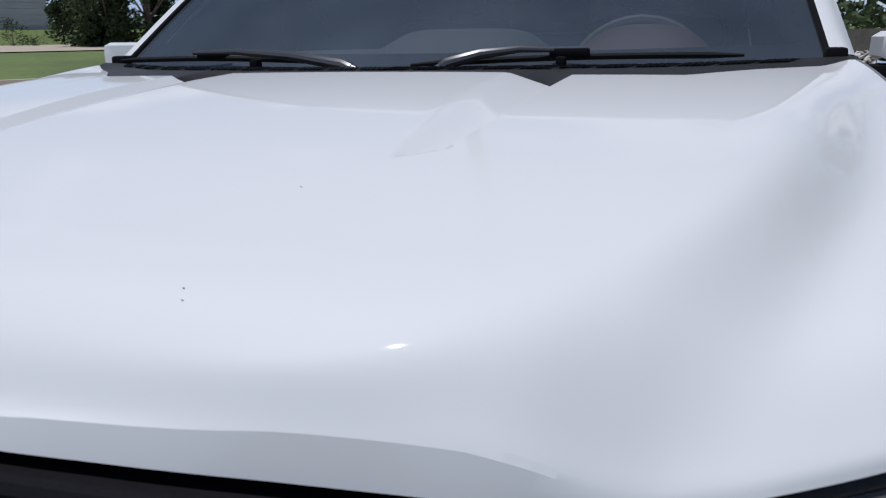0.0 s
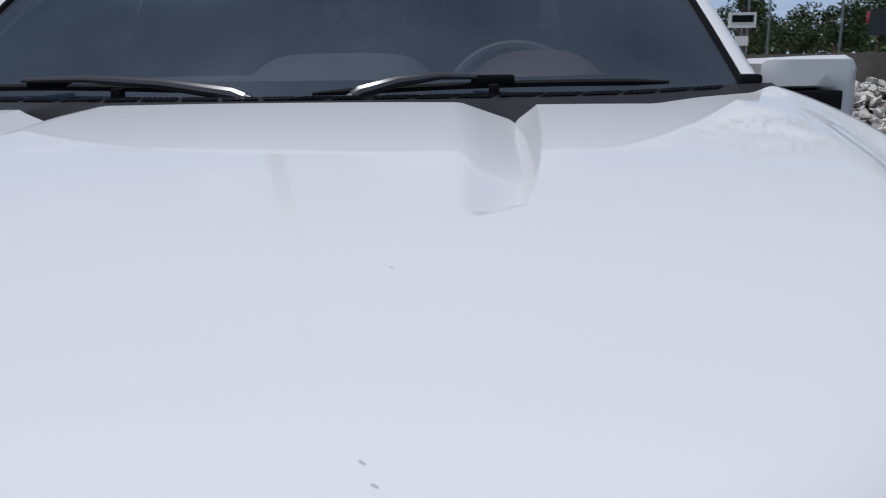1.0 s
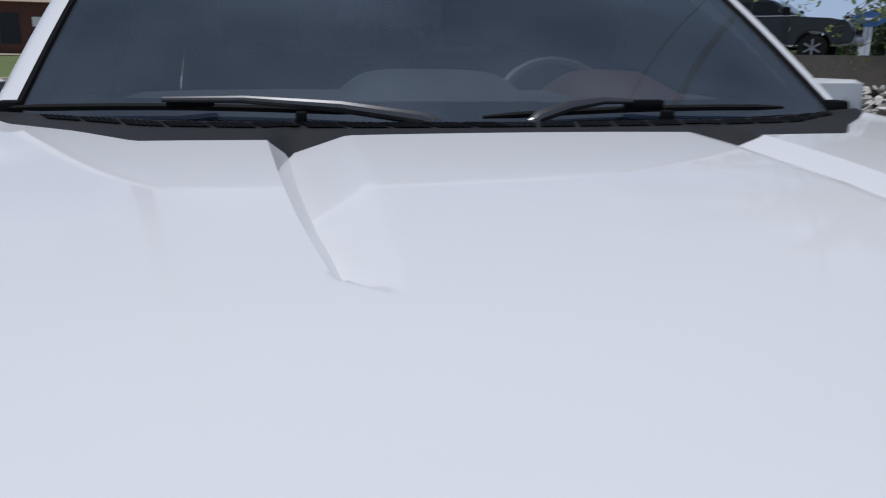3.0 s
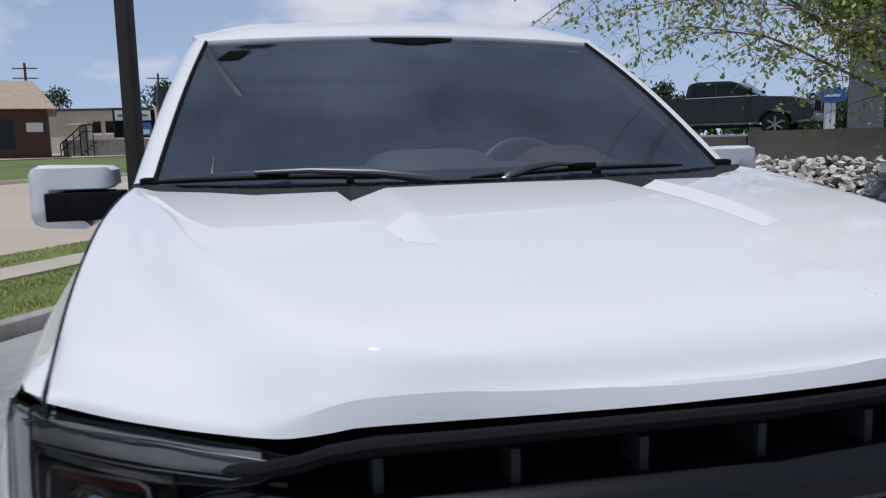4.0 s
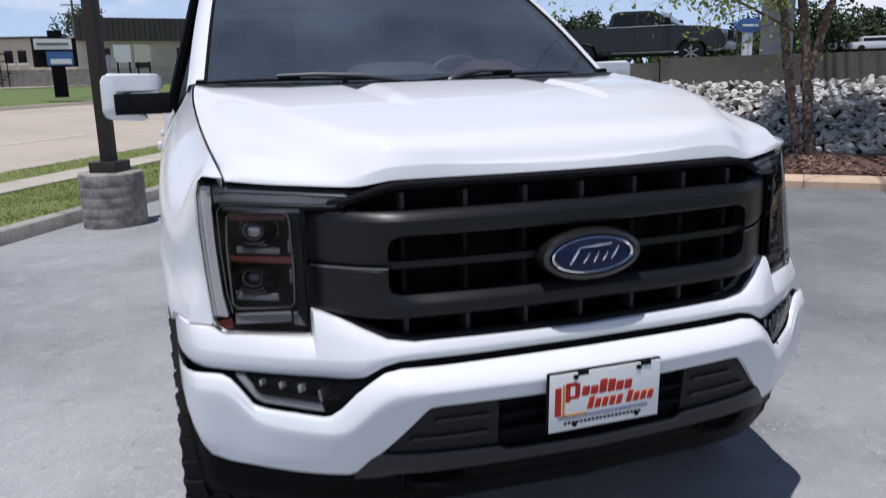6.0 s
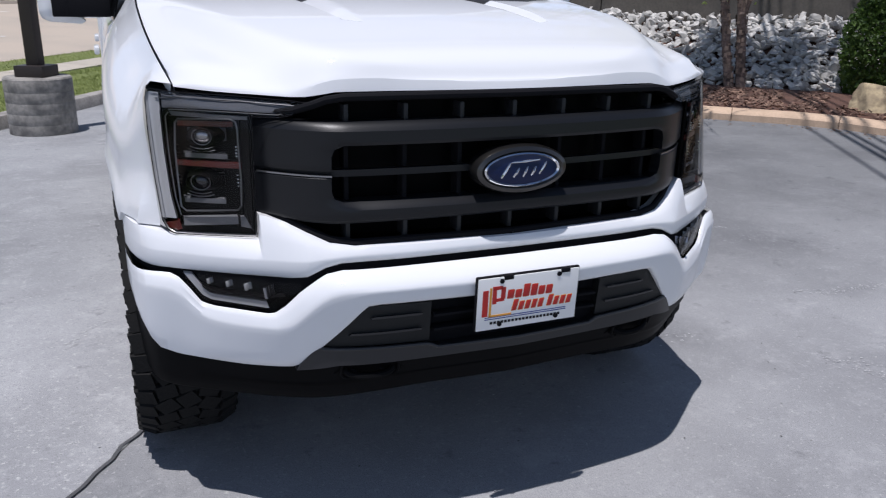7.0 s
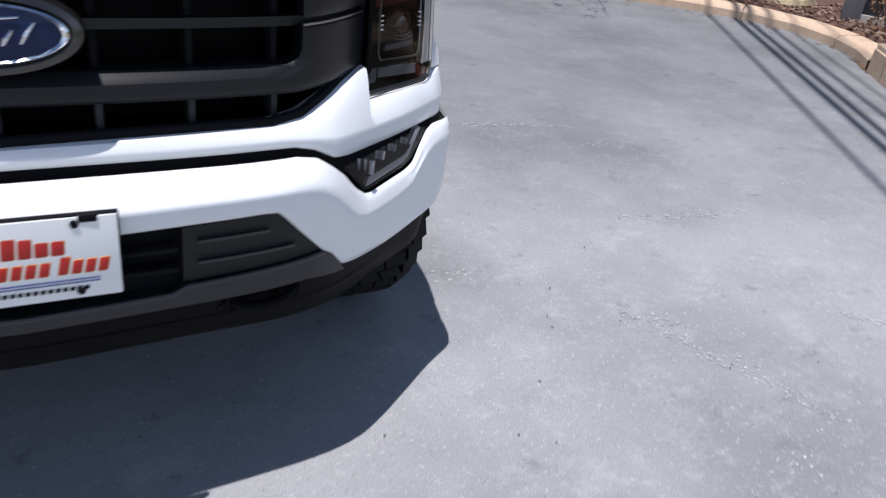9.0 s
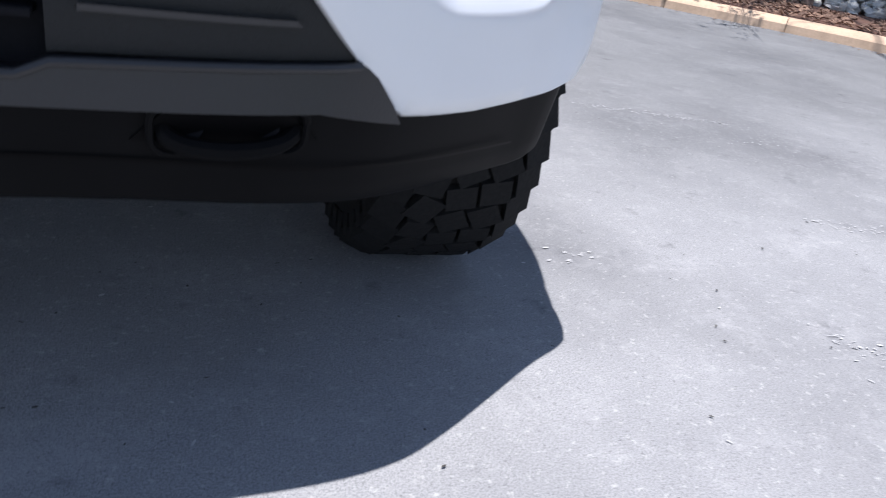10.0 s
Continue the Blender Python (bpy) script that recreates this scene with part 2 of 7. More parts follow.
KERBTAN = material("tan_kerb", (0.60, 0.44, 0.31), 0.8, grain=0.3, scale=40, bump=0.3, stain=0.4, stain_scale=5, vary=0.25, dark=(0.36, 0.26, 0.18))
PAVE = material("sidewalk_concrete", (0.50, 0.45, 0.37), 0.85, grain=0.3, scale=40, bump=0.2, stain=0.3, vary=0.15)
GRASS = material("grass", (0.19, 0.22, 0.06), 0.9, grain=0.6, scale=25, bump=0.6, stain=0.5, stain_scale=1.5, dark=(0.10, 0.13, 0.035))
FARGRASS = material("far_grass", (0.13, 0.18, 0.05), 0.9, grain=0.4, scale=3, stain=0.5, stain_scale=0.3, dark=(0.06, 0.09, 0.025))
MULCH = material("mulch", (0.13, 0.065, 0.045), 0.95, grain=0.6, scale=60, bump=0.8, stain=0.5, stain_scale=6, dark=(0.06, 0.035, 0.027))
STONE = material("riprap_stone", (0.76, 0.74, 0.70), 0.85, grain=0.45, scale=22, bump=0.6, stain=0.4, stain_scale=7, island=0.7, dark=(0.26, 0.25, 0.235))
STONEPART = material("riprap_stone_block", (0.76, 0.74, 0.70), 0.85, grain=0.45, scale=22, bump=0.6, stain=0.4, stain_scale=7, vary=0.7, dark=(0.26, 0.25, 0.235))
BOULDER = material("sandstone", (0.46, 0.37, 0.23), 0.9, grain=0.6, scale=18, bump=1.0, stain=0.75, stain_scale=5, dark=(0.15, 0.115, 0.08))
POLEBROWN = material("brown_pole_paint", (0.026, 0.019, 0.016), 0.5, grain=0.3, scale=60, stain=0.3)
BARK = material("birch_bark", (0.27, 0.20, 0.165), 0.9, grain=0.7, scale=30, bump=0.9, stain=0.9, stain_scale=9, dark=(0.07, 0.05, 0.042))
FLAKE = material("bark_flake", (0.42, 0.31, 0.24), 0.9, island=0.9, dark=(0.08, 0.055, 0.045))
LEAF = leafy("leaf", (0.42, 0.50, 0.14), (0.17, 0.24, 0.06))
SHRUBLEAF = leafy("shrub_leaf", (0.11, 0.19, 0.035), (0.025, 0.06, 0.012))
FARLEAF = material("far_foliage", (0.045, 0.075, 0.022), 0.8, island=0.8, dark=(0.015, 0.03, 0.01))
DRYLEAF = material("dry_leaf", (0.20, 0.11, 0.05), 0.8, island=0.6)
PETAL = material("petal", (0.75, 0.74, 0.62), 0.6, island=0.3)
CREAMWALL = material("cream_wall", (0.60, 0.55, 0.46), 0.85, grain=0.2, scale=6, stain=0.3, stain_scale=0.5)
BROWNWALL = material("brown_wall", (0.10, 0.045, 0.035), 0.85, grain=0.3, scale=6, stain=0.3)
TANROOF = material("tan_roof", (0.46, 0.36, 0.27), 0.8, grain=0.3, scale=5, stain=0.3)
DARKMETAL = material("dark_metal_siding", (0.05, 0.045, 0.04), 0.6, grain=0.2, scale=4, stain=0.3, vary=0.25)
PALEHOUSE = material("pale_siding", (0.42, 0.47, 0.50), 0.8, stain=0.2, stain_scale=0.6, vary=0.15)
WINDOWDARK = material("window_dark", (0.012, 0.014, 0.016), 0.1, stain=0.2, spec=0.25)
SIGNWHITE = material("sign_white", (0.78, 0.79, 0.80), 0.5, stain=0.1)
SIGNBLUE = material("sign_blue", (0.05, 0.14, 0.35), 0.4, stain=0.1)
GREYPAINT = material("grey_car_paint", (0.016, 0.020, 0.021), 0.4, coat=0.4, spec=0.2, stain=0.1)
WHITECAR = material("white_car_paint", (0.7, 0.7, 0.7), 0.3, coat=1.0, stain=0.1)
GREYPANEL = material("grey_panel", (0.16, 0.165, 0.175), 0.6, grain=0.2, scale=20, stain=0.3)
LINEPAINT = material("road_paint", (0.75, 0.75, 0.72), 0.7, grain=0.4, scale=30)
WOODPOLE = material("utility_pole_wood", (0.10, 0.075, 0.06), 0.9, grain=0.5, scale=8, stain=0.4)
CABLE = material("cable", (0.015, 0.015, 0.016), 0.6, stain=0.1)


# shape helpers
def thing(name, label, category, kind="", group="", at=(0, 0, 0)):
    ob = new(name)
    ob.location = at
    return tagged(ob, label, category, group, kind)


def finish(bm, name, mat, sharp=35, way=None):
    bmesh.ops.recalc_face_normals(bm, faces=bm.faces)
    if way:
        pane_out(bm, way)
    me = bpy.data.meshes.new(name)
    bm.to_mesh(me)
    bm.free()
    for p in me.polygons:
        p.use_smooth = True
    me.set_sharp_from_angle(angle=radians(sharp))
    me.materials.append(mat)
    return me


def pane_out(bm, way):
    """Turns a thin pane so that its faces look the given way."""
    bmesh.ops.recalc_face_normals(bm, faces=bm.faces)
    bm.normal_update()
    if sum((f.normal for f in bm.faces), Vector()).dot(Vector(way)) < 0:
        bmesh.ops.reverse_faces(bm, faces=bm.faces)
    bm.normal_update()


def part(name, bm, mat, parent=None, label="", sharp=35, way=None):
    """Links a bmesh as one mesh object, under a thing or a part."""
    ob = new(name, finish(bm, name, mat, sharp, way))
    if parent:
        ob.parent = parent
        q, off = parent, Vector((0, 0, 0))
        while q:
            off += q.location
            q = q.parent
        ob.location = -off
    if label:
        ob["label"] = label
    return ob


def lone(name, bm, mat, label, category, kind="", group="", sharp=35):
    return tagged(part(name, bm, mat, None, label, sharp), "", category, group, kind)


def box(bm, x0, x1, y0, y1, z0, z1, bevel=0.0, m=None):
    r = bmesh.ops.create_cube(bm, size=1)
    vs = r["verts"]
    for v in vs:
        v.co = Vector((x0 + (v.co.x + 0.5) * (x1 - x0), y0 + (v.co.y + 0.5) * (y1 - y0), z0 + (v.co.z + 0.5) * (z1 - z0)))
    if bevel:
        es = list({e for v in vs for e in v.link_edges})
        g = bmesh.ops.bevel(bm, geom=es, offset=bevel, segments=2, profile=0.6, affect="EDGES")
        vs = list({v for f in g["faces"] for v in f.verts} | {v for v in vs if v.is_valid})
    if m is not None:
        bmesh.ops.transform(bm, matrix=m, verts=vs)
    return vs


def tube(bm, pts, rad, n=8, cap=True):
    """A round bar along a line of points; rad: one radius or one for each point."""
    pts = [Vector(p) for p in pts]
    rs = rad if isinstance(rad, (list, tuple)) else [rad] * len(pts)
    rings = []
    for i, p in enumerate(pts):
        d = (pts[min(i + 1, len(pts) - 1)] - pts[max(i - 1, 0)]).normalized()
        a = d.orthogonal().normalized() if i == 0 else (a - d * a.dot(d)).normalized()
        b = d.cross(a)
        rings.append([bm.verts.new(p + (a * math.cos(k * math.tau / n) + b * math.sin(k * math.tau / n)) * rs[i]) for k in range(n)])
    for u, v in zip(rings, rings[1:]):
        for k in range(n):
            bm.faces.new((u[k], u[(k + 1) % n], v[(k + 1) % n], v[k]))
    if cap:
        bm.faces.new(rings[0][::-1])
        bm.faces.new(rings[-1])


def sheet(bm, rows, close=False):
    """A surface through rows of points."""
    vs = [[bm.verts.new(p) for p in r] for r in rows]
    for a, b in zip(vs, vs[1:]):
        for i in range(len(a) - (0 if close else 1)):
            j = (i + 1) % len(a)
            bm.faces.new((a[i], a[j], b[j], b[i]))
    return vs


def curve(x, pts):
    """A smooth value through (x, value) pairs in order of x."""
    if x <= pts[0][0]:
        return pts[0][1]
    if x >= pts[-1][0]:
        return pts[-1][1]
    for i in range(len(pts) - 1):
        (a, u), (b, v) = pts[i], pts[i + 1]
        if a <= x <= b:
            t = (x - a) / (b - a)
            p = pts[max(i - 1, 0)]
            q = pts[min(i + 2, len(pts) - 1)]
            m0 = (v - p[1]) / (b - p[0]) * (b - a)
            m1 = (q[1] - u) / (q[0] - a) * (b - a)
            return (2 * t**3 - 3 * t**2 + 1) * u + (t**3 - 2 * t**2 + t) * m0 + (-2 * t**3 + 3 * t**2) * v + (t**3 - t**2) * m1


def linear(x, pts):
    return float(np.interp(x, [p[0] for p in pts], [p[1] for p in pts]))


def skin(bm, outline, yfun, depth=0.02, rim=0.005, step=0.025, zstep=0.0, back=0.003):
    """A panel with an outline of (x, z) points laid on the surface y = yfun(x, z), with a rounded rim and real depth."""
    tmp = bmesh.new()
    tmp.faces.new([tmp.verts.new((x, 0, z)) for x, z in outline])
    xs, zs = [p[0] for p in outline], [p[1] for p in outline]
    if rim:
        bmesh.ops.inset_region(tmp, faces=tmp.faces[:], thickness=rim, use_even_offset=True)
    edge = set()
    x = min(xs) + step
    while x < max(xs) - 1e-4:
        bmesh.ops.bisect_plane(tmp, geom=tmp.verts[:] + tmp.edges[:] + tmp.faces[:], plane_co=(x, 0, 0), plane_no=(1, 0, 0))
        x += step
    if zstep:
        z = min(zs) + zstep
        while z < max(zs) - 1e-4:
            bmesh.ops.bisect_plane(tmp, geom=tmp.verts[:] + tmp.edges[:] + tmp.faces[:], plane_co=(0, 0, z), plane_no=(0, 0, 1))
            z += zstep
    edge = {v for e in tmp.edges if e.is_boundary for v in e.verts}
    for v in tmp.verts:
        v.co.y = yfun(v.co.x, v.co.z) + (back if rim and v in edge else 0)
    if depth:
        r = bmesh.ops.extrude_face_region(tmp, geom=tmp.faces[:])
        for v in r["geom"]:
            if isinstance(v, bmesh.types.BMVert):
                v.co.y += depth
    me = bpy.data.meshes.new("tmp")
    tmp.to_mesh(me)
    tmp.free()
    bm.from_mesh(me)
    bpy.data.meshes.remove(me)


def both(outline):
    return outline, [(-x, z) for x, z in outline][::-1]


def mirrored(outline):
    """A whole outline from its right half, given from the middle at the bottom round to the middle at the top."""
    return outline + [(-x, z) for x, z in outline[::-1] if abs(x) > 1e-6]


# ---------------------------------------------------------------- the white pickup
# x runs across it, y from its nose to its tail, z up; its nose stands at y = 0
SIDES = (1, -1)
truck = thing("pickup_truck", "white crew-cab pickup truck with black grille, parked on grey asphalt", "pickup truck")

GAP_X = [(0.36, 0.829), (0.5, 0.842), (0.65, 0.855), (0.83, 0.865), (1.07, 0.869), (1.3, 0.862), (1.5, 0.85), (1.8, 0.86)]
GAP_Z = [(0.36, 1.213), (0.5, 1.246), (0.65, 1.283), (0.83, 1.327), (1.07, 1.380), (1.3, 1.416), (1.5, 1.436), (1.8, 1.44)]
HOOD_MID = [(0.10, 1.170), (0.158, 1.238), (0.178, 1.262), (0.2, 1.284), (0.24, 1.307), (0.30, 1.322), (0.36, 1.333), (0.56, 1.371), (0.8, 1.402), (1.11, 1.425), (1.45, 1.440)]
HOOD_FRONT = [(0, 0.160), (0.14, 0.163), (0.28, 0.171), (0.39, 0.183), (0.46, 0.194), (0.5, 0.203), (0.54, 0.213), (0.58, 0.226), (0.62, 0.243), (0.66, 0.264), (0.72, 0.303), (0.78, 0.347), (0.84, 0.396)]
HOOD_LIP = [(0, 1.214), (0.46, 1.213), (0.5, 1.207), (0.55, 1.200), (0.65, 1.203), (0.75, 1.206), (0.84, 1.212)]
CREASE = [(0.5, 0.330), (0.57, 0.339), (0.63, 0.349), (0.735, 0.3625), (0.876, 0.374), (1.09, 0.386), (1.14, 0.388)]      # lip of the groove's steep side
FOOT = [(0.5, 0.312), (0.56, 0.325), (0.65, 0.334), (0.725, 0.342), (0.85, 0.349), (0.979, 0.354), (1.14, 0.357)]      # and its foot
NOSE_RISE = [(0, 0.023), (0.3, 0.024), (0.42, 0.026), (0.5, 0.027), (0.53, 0.020), (0.55, 0.013), (0.58, 0.005), (0.9, 0.004)]     # height of the upright face at the nose
NOSE_OUT = [(0.42, 0.0075), (0.5, 0.006), (0.56, 0.003), (0.62, 0.0)]
HOOD_REAR = [(0, 1.115), (0.263, 1.115), (0.353, 1.142), (0.385, 1.092), (0.56, 1.122), (0.66, 1.25), (0.757, 1.35), (0.83, 1.42), (0.9, 1.43)]


def smooth(t):
    t = min(max(t, 0.0), 1.0)
    return t * t * (3 - 2 * t)


def hood_z(a, y):
    """The hood's height: a flat dome, shoulders that fall to the wings, and a groove on either side at the back."""
    xg, zg, zc = curve(y, GAP_X), curve(y, GAP_Z), curve(y, HOOD_MID)
    mid, half = curve(y, [(0.16, 0.49), (0.24, 0.535), (0.30, 0.572), (0.36, 0.607), (0.46, 0.652), (0.58, 0.695), (0.72, 0.735), (0.9, 0.767), (1.1, 0.797), (1.3, 0.815)]), curve(y, [(0.2, 0.085), (0.32, 0.070), (0.45, 0.050), (0.6, 0.043), (0.9, 0.040), (1.3, 0.033)])
    r = min(max((xg - a) / 0.06, 0.0), 1.0)
    shelf = zg + curve(y, [(0.25, 0.036), (0.36, 0.040), (0.48, 0.036), (0.6, 0.026), (0.8, 0.014), (1.0, 0.009), (1.4, 0.003)]) * (1 - (1 - r) ** 2) + 0.06 * max(0.0, xg - 0.06 - a)
    top = zc - 0.006 * (a / 0.5) ** 2
    z = top - (top - shelf) * smooth((a - mid + half) / (2 * half))
    line, lip = curve(y, FOOT), curve(y, CREASE)
    dome = linear(y, [(0.52, 0.287), (1.16, 0.272)])
    end = 0.558 - 1.2 * max(0.0, line + 0.002 - a)
    d = (0.016 + 0.015 * smooth((y - 0.55) / 0.5)) * smooth((y - end) / (0.022 + 0.6 * max(0.0, line - a)))
    inner = min(max((a - dome) / (line - dome), 0), 1)
    outer = min(max((lip - a) / (lip - line), 0), 1)
    z -= d * min(inner, outer)
    lip = curve(a, HOOD_LIP)
    lip += linear(a, NOSE_RISE)
    yf = curve(a, HOOD_FRONT) - linear(a, NOSE_OUT)
    u = (y - yf) / curve(a, [(0, 0.03), (0.36, 0.032), (0.46, 0.05), (0.56, 0.075), (0.7, 0.08), (0.84, 0.07)])
    if u < 1 and z > lip:
        z = lip + (z - lip) * (1 - (1 - max(u, 0)) ** linear(a, [(0.4, 2.0), (0.56, 1.3)]))
    return z


def follow(c, y):
    """Bends a column of the hood's mesh so that it runs along the groove's lip or foot."""
    foot, lip = curve(y, FOOT), curve(y, CREASE)
    return linear(c, [(0, 0), (0.12, 0.12), (0.258, foot - 0.096), (0.354, foot), (0.3735, lip), (0.40, lip + 0.0265), (0.5, 0.5), (0.9, 0.9)])


def build_hood():
    bm = bmesh.new()
    cols = [0, 0.05, 0.1, 0.15, 0.2, 0.235, 0.258, 0.263, 0.275, 0.29, 0.302, 0.310, 0.316, 0.320, 0.324, 0.328, 0.332, 0.336, 0.340, 0.344, 0.3475, 0.351, 0.354, 0.358, 0.3625, 0.366, 0.370, 0.3735, 0.380, 0.392,
            0.41, 0.43, 0.45, 0.465, 0.48, 0.495, 0.51, 0.525, 0.54, 0.555] + [0.57 + 0.0125 * i for i in range(21)] + [0.829, 0.834, 0.838]
    vs = [0, 0.004, 0.009, 0.0145] + [0.02 + 0.98 * i / 178 for i in range(179)]
    rows = []
    for v in vs:
        r = []
        for c in [-c for c in cols[:0:-1]] + cols:
            a, s = abs(c), (1 if c >= 0 else -1)
            y0, y1 = curve(min(a, 0.838), HOOD_FRONT) - linear(a, NOSE_OUT), linear(follow(a, 1.12), HOOD_REAR)
            y = y0 + (y1 - y0) * v
            a = follow(a, y)
            if a > 0.5:
                a = 0.5 + (a - 0.5) * (curve(y, GAP_X) - 0.003 - 0.5) / 0.338
            r.append((s * a, y, hood_z(a, y)))
        rows.append(r)
    z = np.array([[p[2] for p in r] for r in rows])
    across = np.array([abs(p[0]) for p in rows[60]])
    soft = np.clip((across[1:-1] - 0.42) / 0.08, 0, 1) * np.clip((0.835 - across[1:-1]) / 0.02, 0, 1) * np.clip(np.array(vs[1:-1]) / 0.07, 0.25, 1)[:, None]
    for i in range(44):
        k = (z[:-2, 1:-1] + z[2:, 1:-1] + 2 * z[1:-1, 1:-1]) / 4
        z[1:-1, 1:-1] += (k - z[1:-1, 1:-1]) * soft
        if i % 12 == 0:
            k = (z[1:-1, :-2] + z[1:-1, 2:] + 2 * z[1:-1, 1:-1]) / 4
            z[1:-1, 1:-1] += (k - z[1:-1, 1:-1]) * soft
    rows = [[(p[0], p[1], float(h)) for p, h in zip(r, q)] for r, q in zip(rows, z)]
    low = [(x, y + linear(abs(x), NOSE_OUT) - linear(abs(x), [(0.45, 0.0155), (0.5, 0.014), (0.6, 0.004)]), curve(abs(x), HOOD_LIP)) for x, y, z in rows[0]]
    sheet(bm, [low, [((p[0] + q[0]) / 2, (p[1] + q[1]) / 2, (p[2] + q[2]) / 2) for p, q in zip(low, rows[0])]] + rows)
    rim = [e for e in bm.edges if e.is_boundary]
    g = bmesh.ops.extrude_edge_only(bm, edges=rim)
    for v in g["geom"]:
        if isinstance(v, bmesh.types.BMVert):
            nose = v.co.y < curve(min(abs(v.co.x), 0.84), HOOD_FRONT) + 0.012
            v.co.z -= 0.003 if nose else 0.022
            v.co.y += 0.035 if nose else 0.0
            v.co.x *= 0.994
    hood = part("hood", bm, PAINT, truck, "", 55)
    # crisp fold along the nose
    me, on = hood.data, []
    for v in me.vertices:
        a = abs(v.co.x)
        on.append(a < 0.535 and abs(v.co.y + linear(a, NOSE_OUT) - curve(a, HOOD_FRONT)) < 0.0055 and v.co.z > curve(a, HOOD_LIP) + 0.7 * linear(a, NOSE_RISE))
    # crisp lip and foot of the grooves
    for path in (CREASE, FOOT):
        fold = [v.co.y > 0.575 and abs(abs(v.co.x) - curve(v.co.y, path)) < 0.0003 for v in me.vertices]
        for e in me.edges:
            if (fold[e.vertices[0]] and fold[e.vertices[1]]) or (on[e.vertices[0]] and on[e.vertices[1]]):
                e.use_edge_sharp = True
    return hood


build_hood()

AXLE_Y = 0.925
FENDER_EDGE = {}
WING_X = [(0.36, 0.845), (0.39, 0.872), (0.42, 0.889), (0.45, 0.898), (0.49, 0.908), (0.55, 0.938), (0.65, 0.972), (0.8, 0.992), (1.0, 1.000), (1.5, 0.992), (1.8, 0.985)]
for s in SIDES:
    bm = bmesh.new()
    rows = []
    for j in range(25):
        q = j / 24
        y0 = linear(q, [(0, 0.388), (0.042, 0.425), (0.083, 0.475), (0.125, 0.500), (0.167, 0.496), (0.3, 0.480), (0.65, 0.440), (1, 0.416)])
        r = []
        for i in range(45):
            y = y0 + (1.74 - y0) * (i / 44) ** 1.1
            xg, zg, xm = curve(y, GAP_X) + 0.003, curve(y, GAP_Z), curve(y, WING_X)
            k = 0.25 - (y - AXLE_Y) ** 2
            zb = 0.42 + math.sqrt(k) if k > 0 else 0.5
            zb = max(zb, 0.846 if y < 0.615 else 0.5)
            k = min(q / 0.4, 1)
            e = smooth((y - 0.45) / 0.2)
            x = xg + (xm - xg) * math.sin(k * math.pi / 2) ** (0.44 + 0.76 * e)
            zk = zg - (0.20 + 0.07 * e) * min(1, (xm - xg) / 0.09) * k ** (1.15 - 0.25 * e)
            z = zk if q < 0.4 else zk + (zb - zk) * (q - 0.4) / 0.6
            flare = 0.012 * smooth(1 - abs(math.hypot(y - AXLE_Y, z - 0.42) - 0.52) / 0.07) if y < 1.6 and z < 1.0 else 0
            full = smooth((0.99 - z) / 0.14) * linear(y, [(0.38, 0.055), (0.46, 0.045), (0.55, 0.026), (0.7, 0.005), (0.8, 0)])
            full *= max(smooth((y - y0) / 0.05), smooth((0.85 - z) / 0.03))
            r.append((s * (x + flare + full), y, z))
        rows.append(r)
    sheet(bm, rows)
    FENDER_EDGE[s] = sorted((r[0][2], abs(r[0][0]), r[0][1]) for r in rows)
    g = bmesh.ops.extrude_edge_only(bm, edges=[e for e in bm.edges if e.is_boundary])
    for v in g["geom"]:
        if isinstance(v, bmesh.types.BMVert):
            if abs(v.co.x) < curve(v.co.y, GAP_X) + 0.006 and v.co.z > 1.2:
                v.co.z -= 0.04 if v.co.y > 0.40 else 0.004
            elif v.co.y < 0.55:
                v.co.y += 0.03
            else:
                v.co.x -= s * 0.03
    part("fender", bm, PAINT, truck)
    # dark liner of the wheel arch
    bm = bmesh.new()
    arc = [(AXLE_Y - 0.5 * math.cos(t), 0.42 + 0.5 * math.sin(t)) for t in [math.pi * i / 20 for i in range(5, 21)]]
    sheet(bm, [[(s * x, y, z) for y, z in arc] for x in (0.45, 0.955)])
    part("wheel_arch_liner", bm, BLACK, truck)


FAS_Y_TOP = [(0, 0.100), (0.3, 0.112), (0.45, 0.132), (0.55, 0.170), (0.60, 0.198), (0.66, 0.233), (0.75, 0.287), (0.83, 0.338), (0.87, 0.375), (0.91, 0.412), (0.94, 0.455), (0.96, 0.505), (0.972, 0.56), (0.98, 0.63)]
FAS_Y_LOW = [(0, 0.090), (0.3, 0.096), (0.45, 0.108), (0.53, 0.117), (0.57, 0.128), (0.66, 0.188), (0.75, 0.252), (0.83, 0.315), (0.88, 0.356), (0.92, 0.392), (0.943, 0.435), (0.96, 0.49), (0.972, 0.55), (0.98, 0.62)]


BUMP_Y = [(0, 0.004), (0.26, 0.018), (0.43, 0.035), (0.54, 0.068), (0.64, 0.132), (0.75, 0.218), (0.85, 0.298), (0.92, 0.345), (0.945, 0.37), (0.958, 0.40), (0.966, 0.43), (0.975, 0.48), (0.98, 0.55), (0.982, 0.62)]
BUMP_LOW = [(0, 0.690), (0.40, 0.693), (0.43, 0.690), (0.445, 0.676), (0.585, 0.514), (0.605, 0.504), (0.72, 0.497), (0.87, 0.499), (0.93, 0.52), (0.962, 0.59), (0.982, 0.65)]
BUMP_TOP = [(0, 0.776), (0.48, 0.776), (0.52, 0.770), (0.55, 0.752), (0.585, 0.722), (0.625, 0.676), (0.645, 0.662), (0.66, 0.658), (0.79, 0.660), (0.812, 0.668), (0.855, 0.724), (0.875, 0.737), (0.94, 0.737), (0.982, 0.73)]
